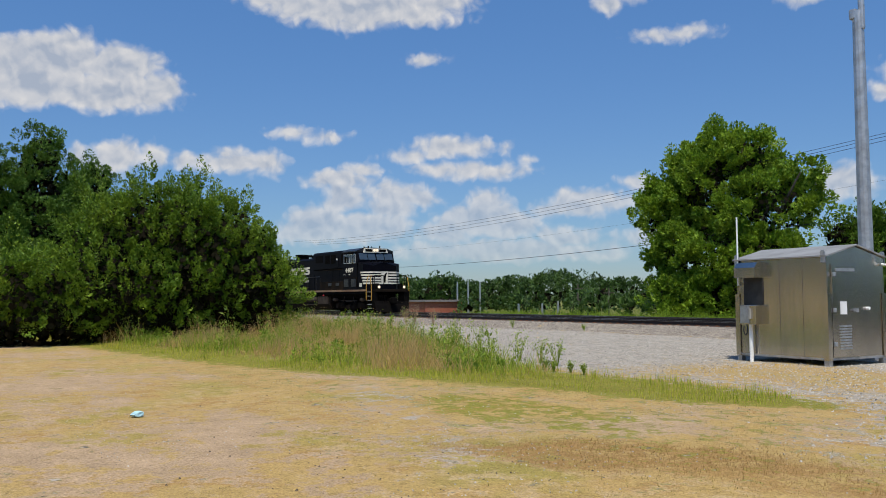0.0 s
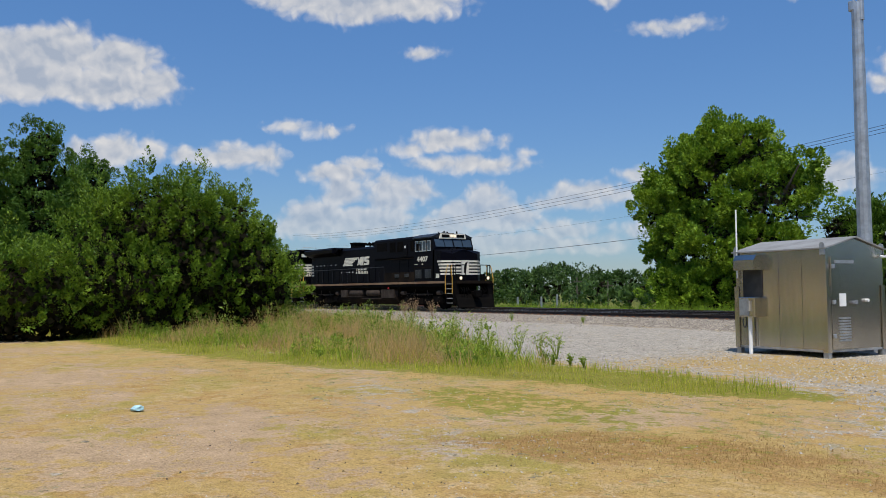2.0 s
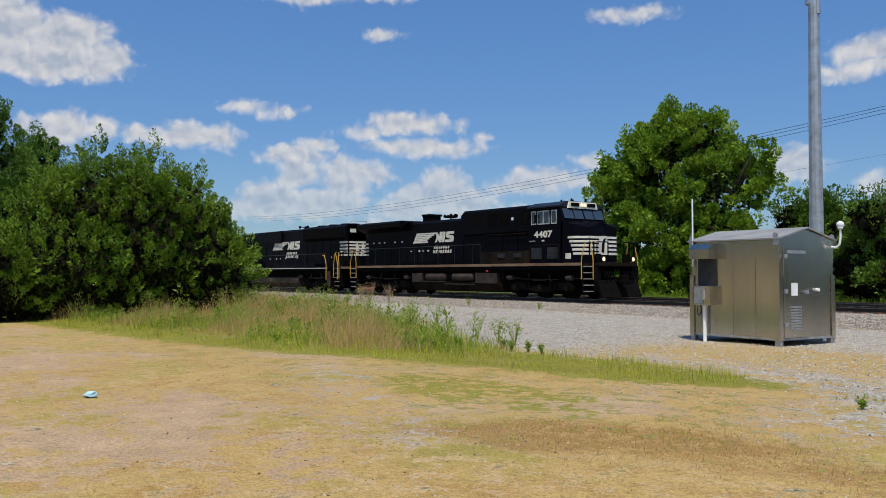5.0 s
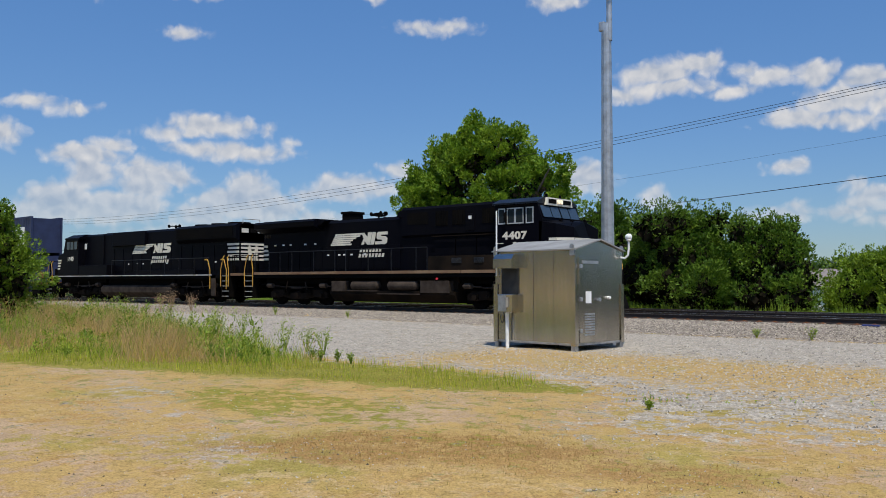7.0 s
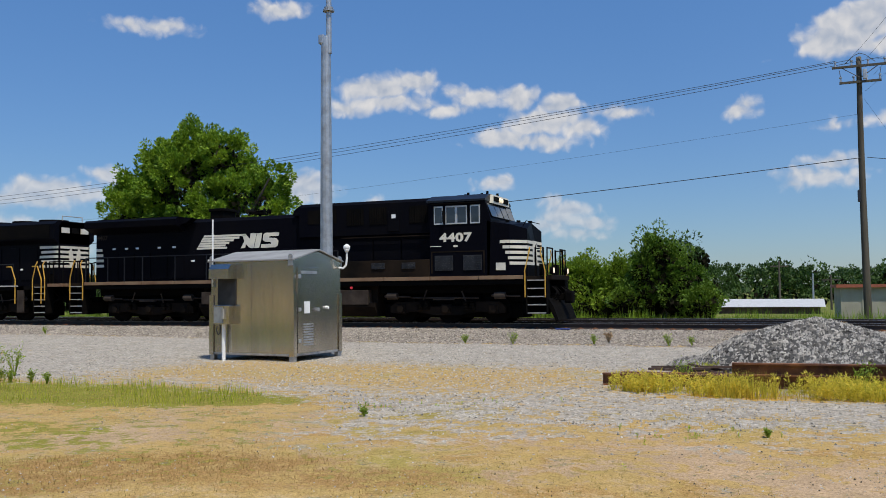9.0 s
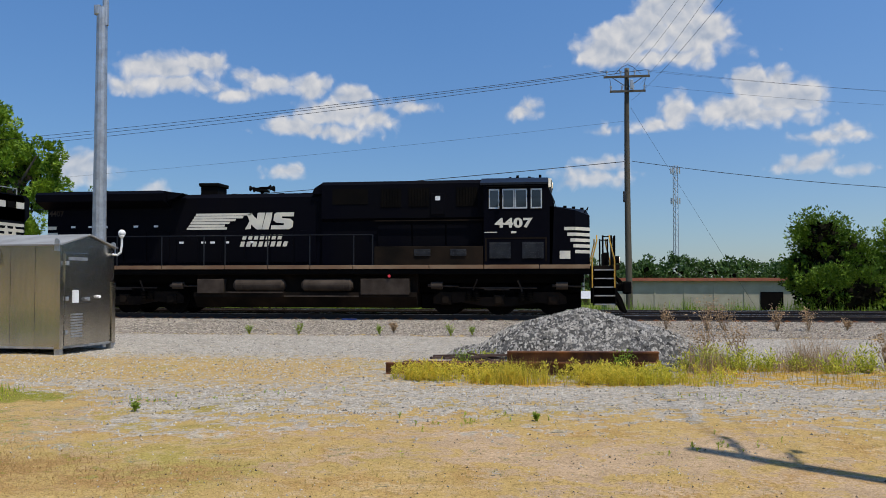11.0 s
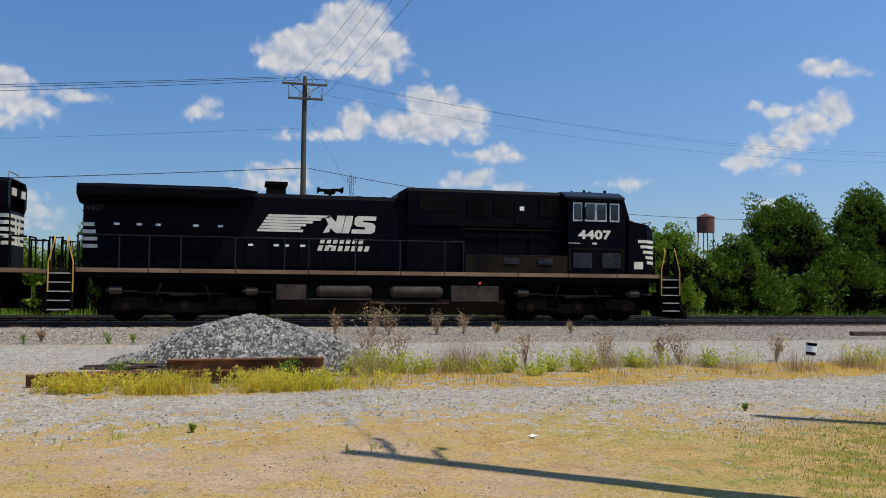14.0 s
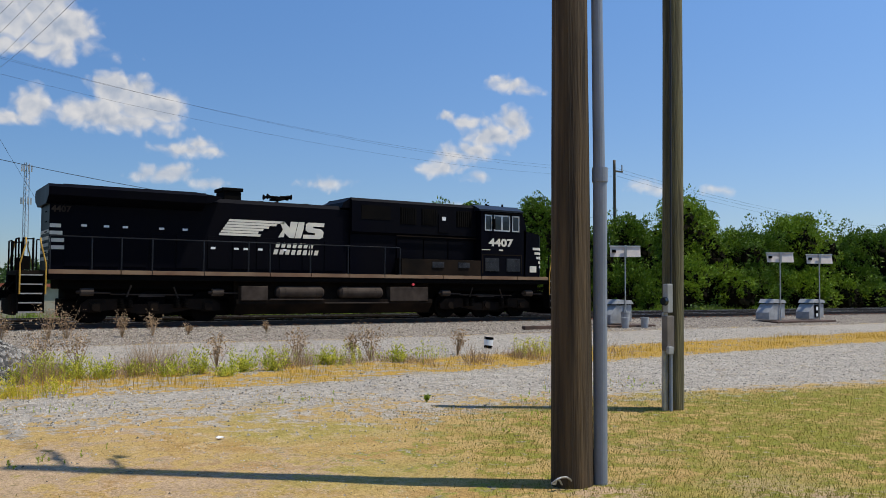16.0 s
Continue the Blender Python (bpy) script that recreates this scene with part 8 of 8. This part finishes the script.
def weed(x, y, h, material, label, seed, twigs=9, leaf=0.05, dry=False):
    """A branching weed: stems and small leaves."""
    r = random.Random(seed)
    z = float(ground_z(x, y))
    t = thing("weed", pose(x, y, z), label, "weed", "weeds")
    bm = bmesh.new()
    pts, ways = [], []
    for k in range(twigs):
        a, o = r.uniform(0, 6.28), r.uniform(0.1, 0.55)
        top = Vector((math.cos(a) * o * h * 0.8, math.sin(a) * o * h * 0.8, h * r.uniform(0.65, 1.0)))
        rod(bm, (0, 0, -0.03), top * 0.55, 0.008, 0.005, 5)
        rod(bm, top * 0.55, top, 0.005, 0.002, 5)
        for j in range(20):
            p = top * r.uniform(0.4, 1.0) + Vector((r.gauss(0, 1), r.gauss(0, 1), r.gauss(0, 1))) * 0.09 * h
            pts.append(p)
            ways.append((r.gauss(0, 1), r.gauss(0, 1), 0.6))
    part("stalk", bm, WEED_DEAD if dry else WEED_GREEN, t)
    q = leaf_quads(np.array([tuple(p) for p in pts]), np.array(ways), leaf, 0.5)
    mesh_part("foliage", raw_mesh("foliage", q, 4), material, t)
    return t


k = 0
for x, y, h in ((2.8, 26.4, 0.75), (4.0, 26.4, 1.05), (4.5, 26.6, 0.95), (6.0, 26.5, 0.75), (6.9, 26.6, 0.7), (1.0, 26.8, 0.5), (8.0, 26.7, 0.35), (10.6, 26.8, 0.35), (-5.2, 25.2, 0.3), (2.6, 17.7, 0.9), (3.2, 17.4, 0.85), (9.2, 17.0, 0.85), (8.9, 17.2, 0.6), (5.6, 16.6, 0.7), (7.6, 17.3, 0.75), (11.8, 17.4, 0.6), (-41.5, 25.2, 1.0), (-40.2, 25.0, 1.1), (-38.8, 25.3, 0.9)):
    weed(x, y, h, WEED_DEAD, "dry brown branching weed beside the track", k, 12, 0.06, dry=True)
    k += 1
for x, y, h in ((-14.4, 12.6, 0.65), (-14.0, 11.9, 0.25), (-13.6, 11.8, 0.22), (-13.2, 11.9, 0.25), (-12.7, 11.8, 0.2),
                (-17.6, 13.2, 0.5), (-20.2, 14.0, 0.6), (-23.5, 14.5, 0.6), (-19.0, 11.4, 0.5), (-22.0, 12.0, 0.55), (-26.0, 13.6, 0.7), (-5.5, 24.6, 0.3), (-7.9, 24.5, 0.35), (-9.4, 24.5, 0.3), (-3.4, 24.6, 0.35), (-2.8, 24.7, 0.25), (-31.5, 24.9, 0.4), (-26.5, 24.7, 0.3),
                (-16.2, 13.0, 0.75), (-18.4, 12.4, 0.7), (-19.6, 13.4, 0.9), (-21.2, 13.4, 0.8), (-16.0, 11.8, 0.5), (-24.6, 15.2, 0.9), (-25.4, 12.4, 0.7), (-27.6, 15.4, 0.9), (-22.8, 15.6, 0.8), (-15.2, 12.8, 0.6), (-20.8, 15.2, 0.7), (-28.6, 13.6, 0.8), (-5.3, 9.9, 0.13), (-0.44, 9.9, 0.09), (6.6, 10.4, 0.10), (-1.9, 14.9, 0.4), (0.8, 14.6, 0.5), (-0.1, 16.0, 0.3)):
    weed(x, y, h, WEED_LEAF, "green leafy weed rooted in the gravel", k, 10, 0.028 + 0.03 * h)
    k += 1


def grass_tuft(x, y, h, w, seed):
    """A rounded feathery tuft of rank grass."""
    r = np.random.default_rng(seed)
    n, per = 26, 15
    a, o = r.uniform(0, 6.283, n), r.random(n) ** 0.6
    tip = np.stack([np.cos(a) * o * w * 1.2, np.sin(a) * o * w * 1.2, h * (1 - 0.35 * o ** 2) * r.uniform(0.45, 1.15, n)], -1)
    root = np.stack([np.cos(a) * o * w * 0.6, np.sin(a) * o * w * 0.6, np.full(n, -0.02)], -1)
    u = r.uniform(0.1, 1.0, (n, per))
    out = r.normal(size=(n, per, 3))
    pts = (root[:, None, :] + (tip - root)[:, None, :] * u[:, :, None] + out * 0.03).reshape(-1, 3)
    way = (out * np.array([1, 1, 0.4]) + np.array([0, 0, 0.9])).reshape(-1, 3)
    face_ = (out * 0.4 + np.array([0, 0, 1.0])).reshape(-1, 3) + r.normal(size=(n * per, 3)) * 0.3
    leaves = leaf_points(pts, way, 0.075, 0.35, face_)
    side = np.stack([-np.sin(a + 1.0), np.cos(a + 1.0), np.zeros(n)], -1) * 0.006
    stems = np.stack([root - side, root + side, tip], 1).reshape(-1, 3)
    t = thing("grass_tuft", pose(x, y, float(ground_z(x, y))), "feathery yellow-green tuft of rank grass on the verge", "grass", "grass tufts on the verge")
    mesh_part("foliage", raw_mesh("foliage", np.concatenate([leaves, stems]), 3), VERGE_LEAF, t)
    return t


for k, (x, y, h, w) in enumerate(((2.38, 16.2, 0.46, 0.30), (2.9, 16.0, 0.42, 0.20), (3.36, 15.8, 0.34, 0.26), (4.45, 15.5, 0.42, 0.34), (4.95, 15.6, 0.50, 0.16), (5.83, 15.75, 0.36, 0.22), (6.46, 15.7, 0.48, 0.24), (3.9, 15.9, 0.26, 0.24), (7.8, 16.3, 0.34, 0.2), (2.0, 15.6, 0.3, 0.3), (5.3, 15.2, 0.22, 0.3), (9.6, 16.4, 0.34, 0.2), (-0.2, 16.0, 0.28, 0.14), (-1.6, 15.8, 0.34, 0.2))):
    grass_tuft(x, y, h, w, 900 + k)


def scatter(name, n, x0, x1, y0, y1, keep, lo, hi, material, label):
    x, y = field(n, x0, x1, y0, y1, keep)
    me = stone_mesh(name, np.stack([x, y, ground_z(x, y)], -1), lo, hi)
    return tagged(mesh_part(name, me, material), label, "gravel", kind="stuff")


scatter("ballast_stones", 60000, -62, 52, 24.0, 29.9, lambda x, y: np.clip((y - 24.0) / 1.2, 0.1, 1) * np.clip(34 / np.hypot(x, y), 0.3, 1), 0.03, 0.065, BED_STONE, "coarse pinkish grey track ballast")
scatter("ballast_between_rails", 9000, -50, 52, 30.3, 34.3, lambda x, y: 0.8 + 0 * x, 0.04, 0.07, BED_STONE, "coarse track ballast between the rails")
scatter("yard_pebbles", 130000, -34, 34, 6.6, 24.3, lambda x, y: np.maximum(smooth01((y - yard_edge(x) + 0.3) / 0.8), 0.35 * stony(x, y)) * np.clip(12 / np.hypot(x, y), 0.2, 1) * (verge_zone(x, y) < 0.3), 0.016, 0.045, YARD_STONE, "loose pale grey gravel in the yard")
scatter("dark_clods", 4500, -16, 5, 1.5, 10, lambda x, y: np.clip(0.05 + 1.2 * lumps(x, y, 0.8, 63), 0.02, 1) * np.clip(6 / np.hypot(x, y), 0.2, 1), 0.008, 0.026, CLOD, "dark clods of soil in the dry dirt")
scatter("dirt_pebbles", 22000, -16, 5, 2.0, 10, lambda x, y: np.clip(0.3 + 0.9 * lumps(x, y, 1.0, 61), 0.02, 1) * np.clip(6 / np.hypot(x, y), 0.2, 1), 0.008, 0.022, YARD_STONE, "small pebbles in the dry dirt")

# ---- beyond the tracks ----
def low_building(name, x0, x1, y, base, eave, depth, wall, label, fascia=None, roof=None, ridge=None):
    t = thing(name, pose(x0, y, base), label, "building", "buildings beyond the tracks")
    w, h = x1 - x0, eave - base
    part("wall", boxes((0, w, 0, depth, 0, h)), wall, t)
    if ridge:
        bm = bmesh.new()
        prism(bm, [(-0.5, h), (depth + 0.5, h), (depth / 2, ridge - base)], "x", -0.5, w + 0.5)
        part("roof", bm, roof, t)
    else:
        part("roof", boxes((-0.3, w + 0.3, -0.3, depth + 0.3, h + 0.002, h + 0.25)), fascia or roof, t)
    return t


bld = low_building("warehouse", 3.2, 19.0, 74, -1.3, 1.5, 12, BRICKWALL, "low tan rendered warehouse with a thin red roof edge", fascia=REDROOF)
# no opening is cut: a near-black plate paints the shade inside the doorway
part("doorway", boxes((12.4, 14.2, -0.06, 0.0, 0.0, 1.9)), UNDER, bld, "near-black plate painting the shade of an open doorway")
for k in range(6):
    part("wall_rib", boxes((1.5 + 2.4 * k, 1.62 + 2.4 * k, -0.05, 0.0, 0, 2.7)), BRICKWALL, bld)
shed = low_building("low_shed", -9.3, 2.4, 100, -1.3, -0.55, 9, BARETIMBER, "long low shed with a white metal roof", roof=WHITEROOF, ridge=0.25)
wall_end = low_building("brick_block", -10.6, -9.2, 82, -1.3, 3.2, 6, BRICKWALL, "narrow end of a tan brick building", roof=ROOFGREY)
hs = low_building("house", -30.5, -24.0, 88, -1.3, 1.1, 8, WHITE, "small white house with a grey shingle roof", roof=ROOFGREY, ridge=2.9)
for x in (1.8, 4.0):
    wd = part("window", boxes((x, x + 0.7, -0.03, 0.0, 1.0, 1.9)), GLASS, hs)
    part("window_frame", boxes((x - 0.08, x, -0.05, 0.0, 0.92, 1.98), (x + 0.7, x + 0.78, -0.05, 0.0, 0.92, 1.98)), DIRTY, wd)
red = low_building("red_shed", -104, -97, 62, -1.3, 0.9, 6, REDROOF, "low red painted shed far along the line", roof=ROOFGREY)


def polar(az, d):
    return -d * math.sin(radians(az)), d * math.cos(radians(az))


def water_tower():
    x, y = polar(-29.95, 210)
    t = thing("water_tower", pose(x, y, -1.3), "distant rusty red water tank on legs", "water tower")
    bm = bmesh.new()
    rod(bm, (0, 0, 16.0), (0, 0, 19.6), 2.0, n=24)
    part("tank", bm, TANKRED, t)
    part("tank_roof", rod(bmesh.new(), (0, 0, 19.6), (0, 0, 20.5), 2.15, 0.1, 24), TANKRED, t)
    for a in range(4):
        part("leg", rods([(2.2 * math.cos(a * 1.57 + .8), 2.2 * math.sin(a * 1.57 + .8), 0), (1.7 * math.cos(a * 1.57 + .8), 1.7 * math.sin(a * 1.57 + .8), 16)], 0.13, 6), RUST, t)
    return t


def lattice_tower():
    x, y = polar(-6.9, 320)
    t = thing("lattice_tower", pose(x, y, -1.3), "distant grey steel lattice radio tower", "radio tower")
    h, r = 44.0, 1.1
    bm = bmesh.new()
    cs = [(r * math.cos(a), r * math.sin(a)) for a in (0.3, 2.4, 4.5)]
    for cx, cy in cs:
        rod(bm, (cx, cy, 0), (cx * 0.8, cy * 0.8, h), 0.12, n=5)
    part("leg", bm, GREYCONDUIT, t)
    bm = bmesh.new()
    for k in range(22):
        for i in range(3):
            a, b = cs[i], cs[(i + 1) % 3]
            rod(bm, (a[0] * .9, a[1] * .9, k * 2), (b[0] * .9, b[1] * .9, k * 2 + 2), 0.06, n=4)
    part("bracing", bm, GREYCONDUIT, t)
    for z in (30, 41):
        for a in range(6):
            part("antenna", boxes((1.5 * math.cos(a) - 0.2, 1.5 * math.cos(a) + 0.2, 1.5 * math.sin(a) - 0.2, 1.5 * math.sin(a) + 0.2, z, z + 2.2)), GREYPAINT, t)
    return t


water_tower()
lattice_tower()
for az, lo, hi, d, m in ((55.28, -0.83, 0.97, 120, GALV), (54.57, -0.83, 0.97, 120, GALV), (53.78, -0.9, 0.96, 118, GALV), (47.37, -0.76, 0.75, 125, FARPOLE), (45.38, -0.77, 0.46, 125, FARPOLE), (51.25, -1.29, -0.5, 95, GALV), (49.7, -1.3, -0.5, 95, GALV), (48.67, -1.31, -0.35, 95, GALV), (0.9, -1.4, 1.6, 110, FARPOLE), (-1.0, -1.2, 0.8, 115, GALV), (-2.0, -1.2, 0.7, 118, FARPOLE)):
    x, y = polar(az, d)
    t = thing("far_post", pose(x, y, -1.3), "distant upright post beyond the tracks", "post", "far posts")
    part("post_shaft", rod(bmesh.new(), (0, 0, 0), (0, 0, 2.9 + d * math.tan(radians(hi))), 0.14, 0.10, 8), m, t)
    if m is FARPOLE:
        part("crossarm", boxes((-1.0, 1.0, -0.06, 0.06, 2.2 + d * math.tan(radians(hi)), 2.35 + d * math.tan(radians(hi)))), m, t)

# ---- sleepers ----
proto = boxes((-0.115, 0.115, -1.30, 1.30, 0.10, 0.205), bevel=0.012)
sleeper_mesh = bpy.data.meshes.new("sleeper")
proto.to_mesh(sleeper_mesh)
proto.free()
sleeper_mesh.materials.append(SLEEPER)
rs = random.Random(4)
for k in range(225):
    ob = new("sleeper", sleeper_mesh)
    ob.parent = near_track
    ob.matrix_local = pose(-66 + 0.53 * k + rs.uniform(-0.03, 0.03), rs.uniform(-0.07, 0.07), rs.uniform(-0.012, 0.004), 0, 0, rs.uniform(-1.2, 1.2))
bm = bmesh.new()
for k in range(190):
    box(bm, -60 + 0.53 * k, -59.77 + 0.53 * k, -1.3, 1.3, 0.10, 0.20)
tagged(part("sleepers", bm, SLEEPER, far_track), kind="stuff")
plate = boxes((-0.10, 0.10, -0.90, -0.61, 0.195, 0.222), (-0.035, 0.035, -0.865, -0.815, 0.215, 0.25))
plate_mesh = bpy.data.meshes.new("tie_plate")
plate.to_mesh(plate_mesh)
plate.free()
plate_mesh.materials.append(RUST)
for k in range(225):
    ob = new("tie_plate", plate_mesh)
    ob.parent = near_track
    ob.matrix_local = pose(-66 + 0.53 * k, 0, 0)
motions()
